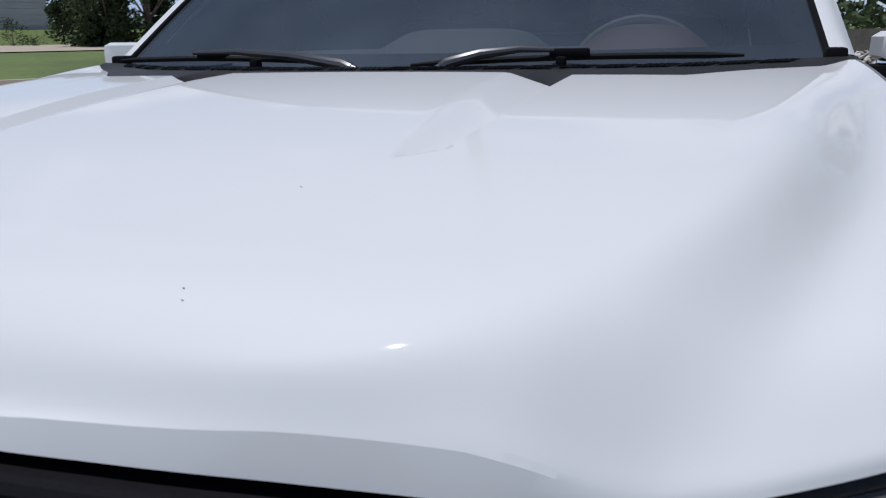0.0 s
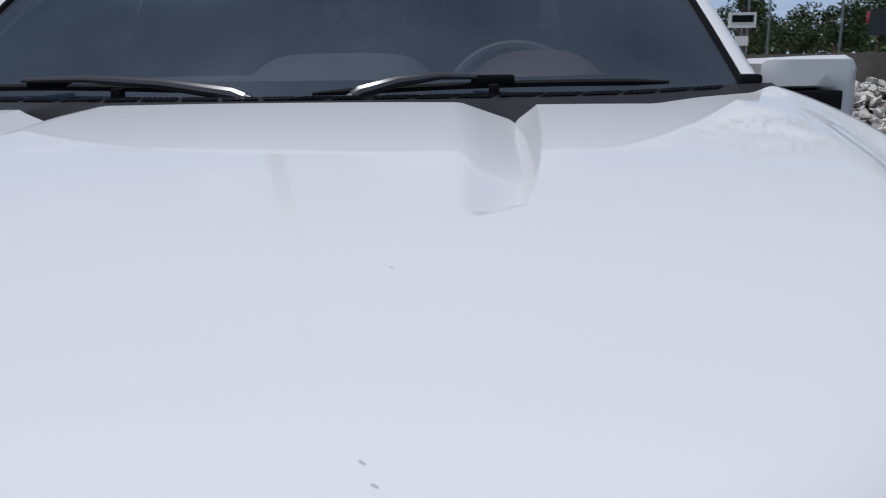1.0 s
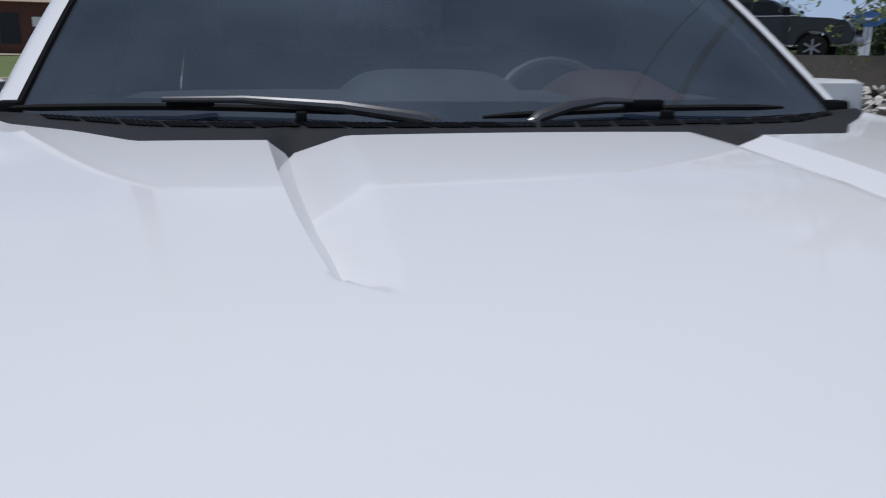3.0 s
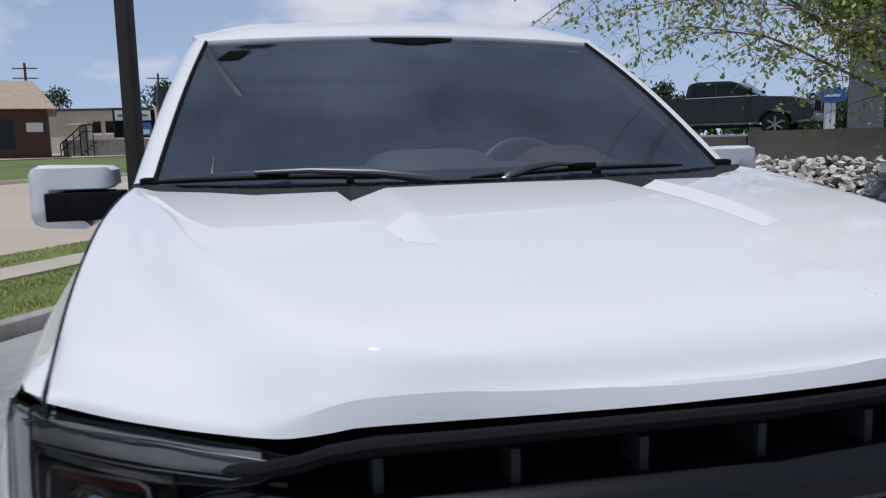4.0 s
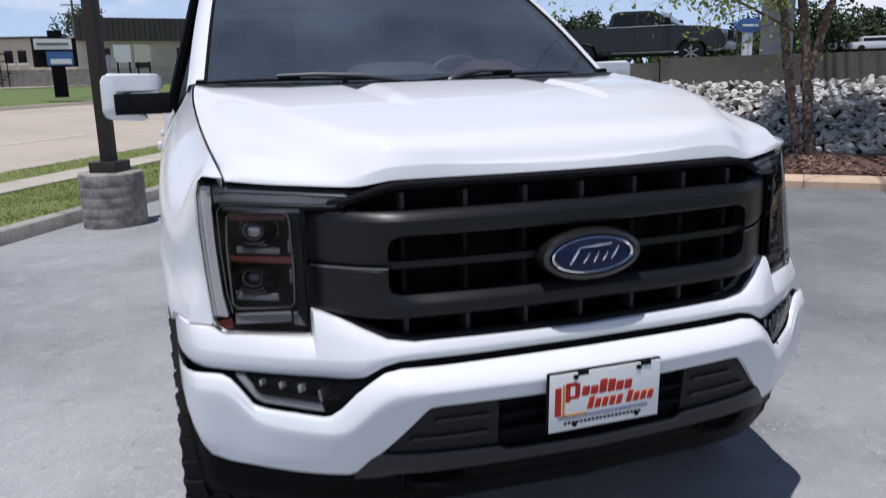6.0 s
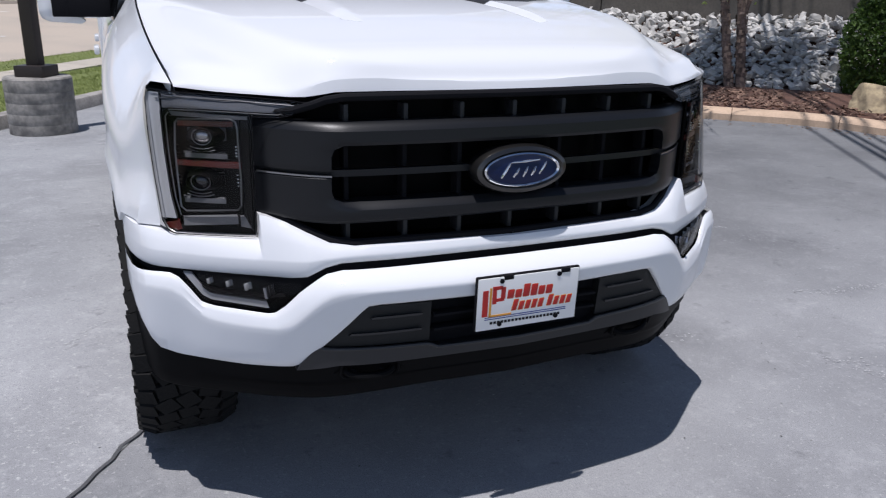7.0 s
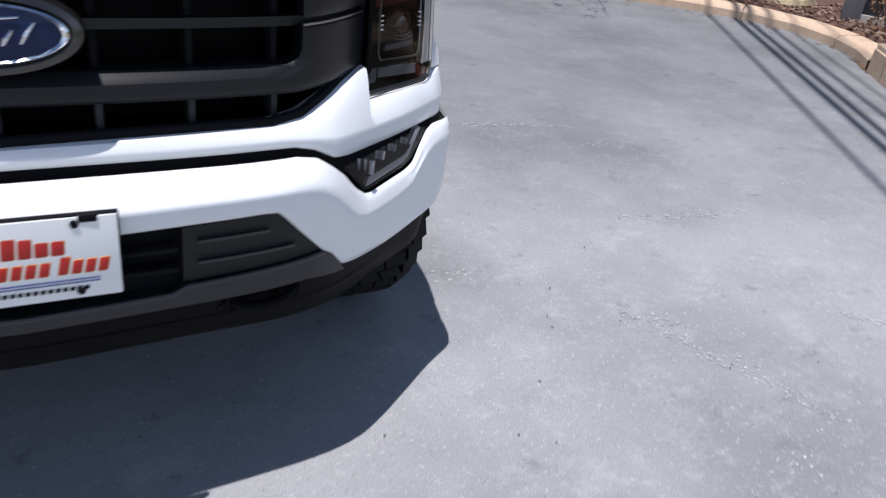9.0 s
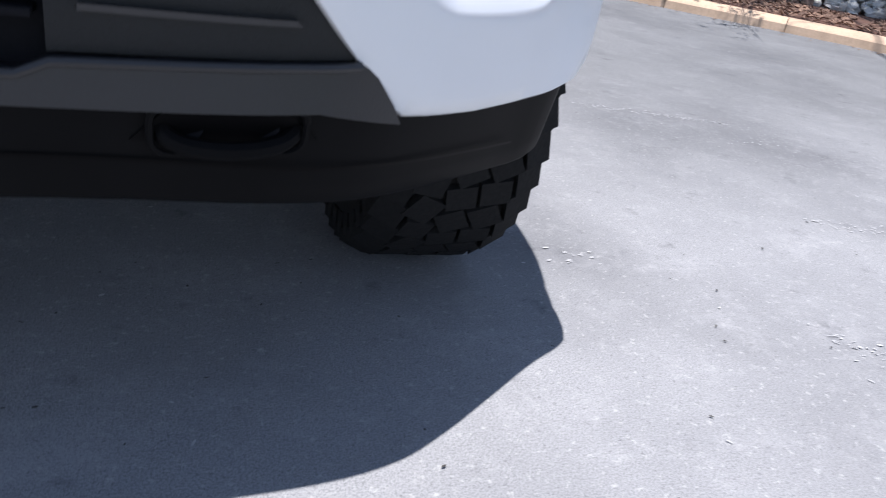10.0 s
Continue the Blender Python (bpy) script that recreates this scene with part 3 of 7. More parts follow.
BUMP_BEND = [(0, 0.738), (0.46, 0.738), (0.52, 0.728), (0.56, 0.698), (0.61, 0.645), (0.65, 0.630), (0.79, 0.632), (0.83, 0.655), (0.87, 0.700), (0.94, 0.707), (0.982, 0.70)]


def y_bumper(x, z):
    return curve(abs(x), BUMP_Y)


def columns(end, step, extra=()):
    xs = sorted({round(i * step, 4) for i in range(int(end / step) + 1)} | set(extra) | {end})
    return [-x for x in xs[:0:-1]] + xs


# white panel under the grille and the headlights
FAS_LOW = [(0, 0.790), (0.48, 0.790), (0.52, 0.781), (0.565, 0.758), (0.60, 0.753), (0.9, 0.744), (0.972, 0.744)]
FAS_TOP = [(0, 0.829), (0.44, 0.832), (0.50, 0.842), (0.55, 0.864), (0.60, 0.888), (0.64, 0.902), (0.6605, 0.905), (0.6645, 0.841), (0.86, 0.835), (0.885, 0.842), (0.972, 0.842)]
FAS_FOLD = [(0, 0.811), (0.46, 0.811), (0.52, 0.808), (0.57, 0.802), (0.64, 0.799), (0.8, 0.793), (0.972, 0.793)]
bm = bmesh.new()
rows = []
for x in columns(0.98, 0.02, (0.49, 0.53, 0.565, 0.6605, 0.6645, 0.945, 0.953, 0.97)):
    a = abs(x)
    lo, hi, fold = linear(a, FAS_LOW), linear(a, FAS_TOP), linear(a, FAS_FOLD)
    yt, yl = curve(a, FAS_Y_TOP), curve(a, FAS_Y_LOW)
    yf = yl - 0.004
    k = linear(a, [(0.45, 0.6), (0.66, 0.85)])
    rows.append([(x, yl + 0.05, lo + 0.002), (x, yl + 0.010, lo), (x, yl + 0.003, lo + 0.003), (x, yl, lo + 0.008), (x, yl * 0.5 + yf * 0.5, (lo + fold) / 2), (x, yf, fold - 0.003), (x, yf + 0.002, fold + 0.003),
                 (x, yf + (yt - yf) * 0.5 * k, fold + (hi - fold) * 0.5), (x, yf + (yt - yf) * 0.9 * k, hi - (hi - fold) * 0.15), (x, yt, hi - 0.001), (x, yt + 0.05, hi)])
sheet(bm, rows)
part("front_fascia", bm, PAINT, truck, "", 40)
# white bumper
bm = bmesh.new()
rows = []
for x in columns(0.982, 0.02, (0.43, 0.445, 0.585, 0.605, 0.645, 0.812, 0.958, 0.945, 0.97)):
    a = abs(x)
    lo, bend, hi, y = linear(a, BUMP_LOW), curve(a, BUMP_BEND), linear(a, BUMP_TOP), curve(a, BUMP_Y)
    bend = min(max(bend, lo + 0.02), hi - 0.012)
    d = bend - lo
    k = linear(a, [(0, 0.14), (0.45, 0.16), (0.6, 0.28), (0.72, 0.20), (0.85, 0.12), (0.95, 0.06)])
    ledge = linear(a, [(0, 0.078), (0.48, 0.062), (0.57, 0.038), (0.65, 0.026), (0.82, 0.024), (0.9, 0.03), (0.982, 0.02)])
    g = hi - bend
    rows.append([(x, y + k * d + 0.06, lo + 0.006), (x, y + k * d + 0.012, lo), (x, y + k * d + 0.003, lo + 0.005)]
                + [(x, y + k * d * (1 - t) ** 1.1, lo + d * t) for t in (0.2, 0.4, 0.6, 0.8, 0.93)]
                + [(x, y + 0.002, bend), (x, y + 0.008, bend + g * 0.25), (x, y + ledge * 0.4, bend + g * 0.62), (x, y + ledge * 0.8, bend + g * 0.92), (x, y + ledge, hi), (x, y + ledge + 0.006, hi - 0.012)])
sheet(bm, rows)
part("bumper", bm, PAINT, truck, "", 40)
# black strip in the gap over the bumper
bm = bmesh.new()
skin(bm, mirrored([(0, 0.745), (0.5, 0.747), (0.6, 0.70), (0.86, 0.71), (0.96, 0.725), (0.96, 0.77), (0.6, 0.78), (0.5, 0.80), (0, 0.80)]), lambda x, z: curve(abs(x), FAS_Y_LOW) + 0.028, 0.02, 0, 0.04)
part("gap_strip", bm, BLACK, truck)

# fog lamps
for s in SIDES:
    o = [(0.578, 0.748), (0.60, 0.716), (0.645, 0.670), (0.66, 0.664), (0.79, 0.667), (0.81, 0.675), (0.852, 0.730), (0.854, 0.742), (0.72, 0.749)]
    o = [(s * x, z) for x, z in o][::s]
    bm = bmesh.new()
    skin(bm, o, lambda x, z: y_bumper(x, 0.69) + 0.075, 0.01, 0, 0.03)
    lamp = part("fog_lamp", bm, LAMPBLACK, truck)
    bm = bmesh.new()
    skin(bm, [(s * x, z) for x, z in [(0.655, 0.668), (0.785, 0.671), (0.806, 0.680), (0.846, 0.735), (0.826, 0.736), (0.795, 0.693), (0.78, 0.688), (0.66, 0.686)]][::s], lambda x, z: y_bumper(x, 0.69) + 0.036, 0.02, 0.003, 0.03)
    part("light_guide", bm, FOGGUIDE, lamp)
    bm = bmesh.new()
    skin(bm, [(s * x, z) for x, z in [(0.618, 0.706), (0.662, 0.690), (0.79, 0.692), (0.806, 0.704), (0.806, 0.709), (0.786, 0.699), (0.662, 0.697)]][::s], lambda x, z: y_bumper(x, 0.69) + 0.032, 0.03, 0.001, 0.03)
    part("divider", bm, LAMPBLACK, lamp)
    for k, (x, w, h) in enumerate(((0.650, 0.020, 0.030), (0.700, 0.010, 0.018), (0.742, 0.009, 0.015), (0.786, 0.008, 0.014))):
        M = Matrix.Translation((s * x, y_bumper(x, 0.69) + 0.044, 0.729 - h / 2)) @ Matrix.Rotation(radians(-38 * s), 4, "Z") @ Matrix.Rotation(radians(-12), 4, "X")
        bm = bmesh.new()
        for q in range(3):
            u = (q - 1) * w * 0.72
            box(bm, u - w * 0.3, u + w * 0.3, -0.004 + 0.003 * (q % 2), 0.004, -h / 2, h / 2, 0.001, M)
        part("reflector", bm, FOGGUIDE if k else REFLECTOR, lamp)
    bm = bmesh.new()
    skin(bm, o, lambda x, z: y_bumper(x, 0.70) + 0.027 - 0.1 * (z - 0.70), 0, 0, 0.03)
    c = part("lens", bm, CLEAR, lamp, way=(0, -1, 0))
    c.visible_shadow = False

# unseen sheets behind the bumper, added to stop sun leaking through its gaps
bm = bmesh.new()
sheet(bm, [[(x, curve(abs(x), BUMP_Y) + (0.105 if abs(x) < 0.56 else 0.045), 0.655), (x, 0.5, 0.655)] for x in columns(0.90, 0.05)])
sheet(bm, [[(x, curve(abs(x), BUMP_Y) + 0.125, 0.765), (x, 0.5, 0.765)] for x in columns(0.86, 0.05)])
part("bumper_beam", bm, BLACK, truck)

# dark inserts, plate recess, lip and valance of the bumper
for s in SIDES:
    bm = bmesh.new()
    skin(bm, [(s * x, z) for x, z in [(0.259, 0.568), (0.541, 0.574), (0.535, 0.590), (0.445, 0.682), (0.425, 0.688), (0.259, 0.684)]][::s], lambda x, z: y_bumper(x, 0.72) + 0.022 + 0.12 * (0.69 - z), 0.03, 0.010, 0.03, 0, 0.006)
    ins = part("bumper_insert", bm, TEXTURED, truck, "textured dark grey plastic insert")
    for z, x1 in ((0.655, 0.42), (0.610, 0.475)):
        bm = bmesh.new()
        skin(bm, [(s * x, zz) for x, zz in [(0.285, z - 0.004), (x1, z - 0.004), (x1 - 0.006, z + 0.002), (0.285, z + 0.002)]][::s], lambda x, zz: y_bumper(x, 0.72) + 0.017 + 0.12 * (0.69 - zz), 0.012, 0.001, 0.04)
        part("ridge", bm, TRIM, ins)
bm = bmesh.new()
skin(bm, mirrored([(0, 0.55), (0.27, 0.55), (0.27, 0.70), (0, 0.70)]), lambda x, z: 0.085, 0.02, 0, 0.1)
for z in (0.60, 0.64):
    box(bm, -0.25, 0.25, 0.05, 0.09, z - 0.004, z + 0.004, 0.002)
part("plate_recess", bm, BLACK, truck)
bm = bmesh.new()
skin(bm, mirrored([(0, 0.520), (0.50, 0.520), (0.600, 0.500), (0.588, 0.522), (0.552, 0.570), (0.262, 0.562), (0.235, 0.550), (0, 0.550)]), lambda x, z: y_bumper(x, 0.72) + 0.034, 0.05, 0.008, 0.03)
part("bumper_lip", bm, LIPGREY, truck)
for s in SIDES:
    bm = bmesh.new()
    tube(bm, [(s * x, curve(x, BUMP_Y) + 0.036, z) for x, z in ((0.0, 0.548), (0.12, 0.548), (0.235, 0.549), (0.262, 0.561), (0.32, 0.563), (0.38, 0.5645), (0.44, 0.566), (0.50, 0.567), (0.540, 0.568))], 0.0055, 8)
    part("lip_edge", bm, LIPGREY, truck)
VAL_LOW = [(0, 0.408), (0.3, 0.408), (0.55, 0.390), (0.70, 0.376), (0.85, 0.364), (0.90, 0.366), (0.93, 0.376), (0.955, 0.405), (0.972, 0.47)]
VAL_TOP = [(0, 0.528), (0.50, 0.528), (0.60, 0.512), (0.87, 0.512), (0.92, 0.524), (0.94, 0.552), (0.955, 0.585), (0.972, 0.625)]
bm = bmesh.new()
rows = []
for x in columns(0.972, 0.03, (0.925, 0.94, 0.955, 0.963)):
    a = abs(x)
    lo, hi, y = curve(a, VAL_LOW), linear(a, VAL_TOP), curve(a, BUMP_Y) + 0.052
    lean = 0.35 * (hi - lo)
    rows.append([(x, y + 0.04, hi + 0.004), (x, y, hi)] + [(x, y + lean * t, hi - (hi - lo) * t) for t in (0.25, 0.5, 0.75, 0.94)]
                + [(x, y + lean + 0.008, lo), (x, y + lean + 0.05, lo + 0.004), (x, max(y + lean + 0.10, 0.30), lo + 0.012)])
sheet(bm, rows)
part("valance", bm, SMOOTHBLACK, truck)
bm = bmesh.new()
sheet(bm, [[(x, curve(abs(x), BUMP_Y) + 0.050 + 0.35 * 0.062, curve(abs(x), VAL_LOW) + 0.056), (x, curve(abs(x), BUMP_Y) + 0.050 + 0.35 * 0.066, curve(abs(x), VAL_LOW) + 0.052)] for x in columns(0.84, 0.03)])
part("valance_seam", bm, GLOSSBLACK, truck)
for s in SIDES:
    # near-black panel on the valance face, its colour standing in for a shaded recess
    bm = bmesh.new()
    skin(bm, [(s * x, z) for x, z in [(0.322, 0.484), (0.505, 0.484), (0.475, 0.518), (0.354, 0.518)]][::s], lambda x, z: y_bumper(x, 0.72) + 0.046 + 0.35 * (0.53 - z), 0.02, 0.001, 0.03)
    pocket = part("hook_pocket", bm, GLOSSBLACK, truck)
    bm = bmesh.new()
    loop = []
    for i in range(17):
        t = math.pi * i / 16
        x = 0.415 + 0.066 * math.cos(t)
        d = math.sin(t) ** 0.5
        loop.append((s * x, curve(x, BUMP_Y) + 0.078 - 0.030 * d, 0.510 - 0.030 * d))
    tube(bm, loop, 0.0095, 8)
    part("tow_hook", bm, SMOOTHBLACK, truck)
    bm = bmesh.new()
    ring = []
    for cx, cz, a0 in ((0.472, 0.508, 0), (0.358, 0.508, 90), (0.358, 0.490, 180), (0.472, 0.490, 270)):
        for i in range(5):
            t = radians(a0 + 22.5 * i)
            x, z = cx + 0.018 * math.cos(t), cz + 0.018 * math.sin(t)
            ring.append((s * x, curve(x, BUMP_Y) + 0.042 + 0.35 * (0.53 - z), z))
    tube(bm, ring + ring[:1], 0.004, 6, False)
    part("hook_surround", bm, SMOOTHBLACK, truck)
    for cx in (0.378, 0.452):
        bm = bmesh.new()
        y = curve(cx, BUMP_Y) + 0.066
        tube(bm, [(s * cx, y + 0.006, 0.498), (s * cx, y - 0.004, 0.498)], [0.013, 0.011], 14)
        part("hook_bolt", bm, BLACK, truck)


# grille
def y_grille(x, z=1.0):
    return curve(abs(x), [(0, 0.088), (0.15, 0.091), (0.3, 0.100), (0.45, 0.117), (0.495, 0.129), (0.55, 0.160), (0.60, 0.200), (0.64, 0.238), (0.66, 0.258)])


grille = thing("grille", "", "")
grille.parent = truck
G_OUT = [(0, 0.834), (0.44, 0.837), (0.50, 0.847), (0.55, 0.869), (0.60, 0.893), (0.66, 0.908), (0.663, 1.157), (0.575, 1.168), (0.53, 1.185), (0.50, 1.198), (0.46, 1.205), (0, 1.207)]
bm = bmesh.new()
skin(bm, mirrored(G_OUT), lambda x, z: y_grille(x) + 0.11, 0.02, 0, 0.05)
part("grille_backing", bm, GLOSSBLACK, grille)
bm = bmesh.new()
ring = mirrored(G_OUT)
tube(bm, [(x, y_grille(x) + 0.022, z) for x, z in ring + ring[:1]], 0.010, 8, False)
part("grille_surround", bm, BLACK, grille)
# black sheet closing the grille top, added to keep the sun out
bm = bmesh.new()
sheet(bm, [[(x, y_grille(x) + 0.022, linear(abs(x), [(0, 1.205), (0.46, 1.203), (0.5, 1.195), (0.55, 1.172)])), (x, curve(abs(x), HOOD_FRONT) + 0.07, linear(abs(x), [(0, 1.201), (0.46, 1.199), (0.5, 1.191), (0.55, 1.168)]))] for x in columns(0.55, 0.05)])
part("radiator_cover", bm, BLACK, grille)
bm = bmesh.new()
skin(bm, mirrored([(0, 1.090), (0.465, 1.090), (0.488, 1.080), (0.495, 1.062), (0.495, 1.026), (0.66, 1.026), (0.661, 1.155), (0.615, 1.154), (0.57, 1.146), (0, 1.146)]), lambda x, z: y_grille(x) + 1.1 * max(0.0, z - 1.128), 0.045, 0.004, 0.03, 0.009, 0.004)
part("upper_bar", bm, SATIN, grille, "satin dark grey bar", 22)
bm = bmesh.new()
skin(bm, mirrored([(0, 0.893), (0.50, 0.890), (0.56, 0.892), (0.66, 0.908), (0.66, 1.010), (0.495, 1.010), (0.495, 0.972), (0.488, 0.954), (0.465, 0.944), (0, 0.944)]), lambda x, z: y_grille(x) + 0.003 + 1.1 * max(0.0, z - 0.928) * linear(abs(x), [(0.43, 1), (0.492, 0)]) + 0.5 * max(0.0, 0.905 - z), 0.045, 0.004, 0.03, 0.009, 0.004)
part("lower_bar", bm, SATIN, grille, "satin dark grey bar", 22)
for s in SIDES:
    bm = bmesh.new()
    skin(bm, [(s * x, z) for x, z in [(0.10, 1.009), (0.655, 1.009), (0.655, 1.026), (0.10, 1.026)]][::s], lambda x, z: y_grille(x) + 0.022, 0.02, 0.004, 0.03)
    part("middle_bar", bm, SATIN, grille)
    bm = bmesh.new()
    skin(bm, [(s * x, z) for x, z in [(0.495, 1.0115), (0.655, 1.0115), (0.655, 1.0155), (0.495, 1.0155)]][::s], lambda x, z: y_grille(x) + 0.003, 0.01, 0, 0.03)
    part("bright_strip", bm, STEEL, grille, "thin bright metal strip")
for k in range(-3, 4):
    for z0, z1 in ((0.845, 0.893), (0.944, 1.009), (1.026, 1.090), (1.146, 1.192)):
        x = 0.15 * k
        if k == 0 and 0.94 < z0 < 1.1:
            continue
        bm = bmesh.new()
        y = y_grille(x) + 0.030
        box(bm, x - 0.006, x + 0.006, y + (0.016 if 0.94 < z0 < 1.1 else 0.008), y + 0.06, z0 - 0.004, z1 - (0.006 if z0 > 1.1 else 0.0), 0.0025)
        # top and bottom rows get a lighter plastic: sunlight put into their colour
        part("grille_rib", bm, BLACK if 0.94 < z0 < 1.1 else RIBLIT, grille)


def ellipse(hw, hh, y, n=48, cz=1.012):
    return [(0.003 + hw * math.cos(t), y + 0.022, cz + hh * math.sin(t)) for t in [math.tau * i / n for i in range(n)]]


emblem = thing("emblem", "", "")
emblem.parent = truck
bm = bmesh.new()
sheet(bm, [ellipse(0.137, 0.0655, 0.100), ellipse(0.137, 0.0655, 0.062), ellipse(0.132, 0.061, 0.051), ellipse(0.120, 0.051, 0.046), ellipse(0.112, 0.045, 0.052), ellipse(0.108, 0.042, 0.06)], True)
part("bezel", bm, BEZEL, emblem, "dark chrome bezel")
bm = bmesh.new()
sheet(bm, [ellipse(0.112, 0.0455, 0.06), ellipse(0.112, 0.0455, 0.047), ellipse(0.108, 0.042, 0.044), ellipse(0.103, 0.0385, 0.048)], True)
part("chrome_ring", bm, CHROME, emblem)
bm = bmesh.new()
v = sheet(bm, [ellipse(0.104, 0.039, 0.049), ellipse(0.07, 0.026, 0.0455), ellipse(0.03, 0.011, 0.044)], True)
bm.faces.new(v[-1])
part("badge_face", bm, BLUE, emblem, "dark blue oval face")
# silver strokes on the badge: plain slanted bars under one long bar
for x0, z0, x1, z1, r in ((-0.034, 1.0335, 0.050, 1.0375, 0.0034), (-0.062, 0.994, -0.036, 1.0325, 0.0046), (-0.026, 0.995, -0.010, 1.018, 0.0042), (0.002, 0.995, 0.016, 1.020, 0.0036),
                          (0.026, 0.997, 0.040, 1.019, 0.0042), (0.050, 0.999, 0.070, 1.030, 0.0036)):
    bm = bmesh.new()
    tube(bm, [(x0, 0.067, z0), ((x0 + x1) / 2 - 0.002, 0.0635, (z0 + z1) / 2), (x1, 0.067, z1)], [r * 0.6, r, r * 0.6], 8)
    part("badge_bar", bm, CHROME, emblem)

# licence plate in its frame
plate = thing("license_plate", "", "")
plate.parent = truck


def on_plate(bm, x0, x1, z0, z1, d, slant=0.0, bevel=0.0):
    """A raised bar on the plate's face; x and z from the plate's middle."""
    vs = box(bm, x0, x1, -d, 0.0, z0, z1, bevel)
    for v in vs:
        v.co.x += slant * (v.co.z - z0)
    return vs


PLATE_M = pose(0.0005, 0.0, 0.674, 3.0, 0, 0)


def plate_part(name, bm, mat, label=""):
    bmesh.ops.transform(bm, matrix=PLATE_M, verts=bm.verts)
    return part(name, bm, mat, plate, label)


bm = bmesh.new()
box(bm, -0.1545, 0.1545, 0.0, 0.012, -0.078, 0.078, 0.004)
plate_part("plate_frame", bm, BLACK)
bm = bmesh.new()
box(bm, -0.151, 0.151, -0.003, 0.001, -0.0745, 0.0745, 0.0012)
plate_part("plate_sheet", bm, PLATEWHITE, "white dealer plate with red and gold bars")
def plate_bar(name, mat, *args):
    bm = bmesh.new()
    on_plate(bm, *args)
    plate_part(name, bm, mat)


# the dealer's mark as plain bars: a tall red pair, a red row and a slanted red row, both with gold edges
for args in ((-0.137, -0.121, -0.034, 0.041), (-0.109, -0.097, 0.000, 0.044), (-0.109, -0.080, 0.040, 0.050), (-0.084, -0.071, 0.012, 0.046), (-0.100, -0.074, 0.006, 0.015)):
    plate_bar("red_bar", PLATERED, *args, 0.0044)
for k in range(6):
    x, z1 = -0.066 + 0.0232 * k, (0.036, 0.034, 0.047, 0.044, 0.036, 0.036)[k]
    plate_bar("gold_bar", PLATEGOLD, x - 0.0006, x + 0.0207, 0.0093, z1 + 0.0006, 0.0040, 0.1, 0.003)
    plate_bar("red_bar", PLATERED, x, x + 0.0200, 0.010, z1, 0.0048, 0.1, 0.004)
for args in ((-0.117, -0.111, -0.036, 0.047), (-0.117, -0.050, -0.037, -0.032)):
    plate_bar("gold_bar", PLATEGOLD, *args, 0.0042)
for k in range(9):
    x, z1 = -0.052 + 0.0198 * k + (0.008 if k > 4 else 0), (0.006 if k in (0, 5) else -0.001)
    plate_bar("gold_bar", PLATEGOLD, x + 0.0002, x + 0.0170, -0.0277, z1 + 0.0005, 0.0042, 0.22, 0.0025)
    plate_bar("red_bar", PLATERED, x + 0.0008, x + 0.0162, -0.0270, z1, 0.0050, 0.22, 0.0035)
for z in (-0.039, -0.0445):
    plate_bar("blue_rule", INKBLUE, -0.128, 0.118, z, z + 0.002, 0.0042)
for k in range(20):
    x = -0.112 + 0.0108 * k
    plate_bar("address_bar", BLACK, x, x + 0.0075, -0.0585, -0.0515, 0.0042)
for x in (-0.084, 0.088):
    for z in (0.064, -0.060):
        bm = bmesh.new()
        tube(bm, [(x, 0.0, z), (x, -0.007, z)], 0.0065, 10)
        plate_part("bolt", bm, BLACK)
    bm = bmesh.new()
    box(bm, x - 0.014 + 0.02, x + 0.014 + 0.02, -0.006, 0.006, 0.066, 0.079, 0.002)
    plate_part("frame_clip", bm, BLACK)


# headlights
def y_lamp(x, z):
    a = abs(x)
    y = curve(a, [(0.51, 0.150), (0.56, 0.178), (0.60, 0.199), (0.66, 0.228), (0.72, 0.262), (0.78, 0.302), (0.83, 0.335), (0.862, 0.360), (0.90, 0.395)])
    return y + 0.20 * max(0, z - 0.85) * min(max(0, (a - 0.66) / 0.22), 1.0) ** 1.8 + linear(a, [(0.51, 0.2), (0.58, 0.3), (0.72, 0.6), (0.80, 0.1), (0.85, 0.05)]) * max(0, z - 1.15)


DRLTOP = material("grey_bar_lens", (0.15, 0.155, 0.17), 0.18, coat=0.5, stain=0.3, stain_scale=9)
DARKLENS = material("dark_projector_glass", (0.012, 0.012, 0.015), 0.06, coat=1.0, stain=0.2)
CLEAREDGE = material("pale_lens_edge", (0.46, 0.45, 0.42), 0.3, coat=0.5, stain=0.3)
BRIGHTDISH = material("bright_dish", (0.62, 0.61, 0.60), 0.22, metal=0.85, stain=0.5, stain_scale=30, dark=(0.16, 0.15, 0.15))
LAMP_EDGE = [(0.667, 0.845), (0.780, 0.841), (0.855, 0.838), (0.873, 0.846), (0.884, 0.870), (0.893, 0.990), (0.897, 1.090), (0.896, 1.175), (0.890, 1.201), (0.882, 1.200), (0.845, 1.199), (0.80, 1.199), (0.70, 1.198),
             (0.58, 1.192), (0.512, 1.186), (0.53, 1.178), (0.553, 1.172), (0.578, 1.158), (0.605, 1.152), (0.665, 1.152)]
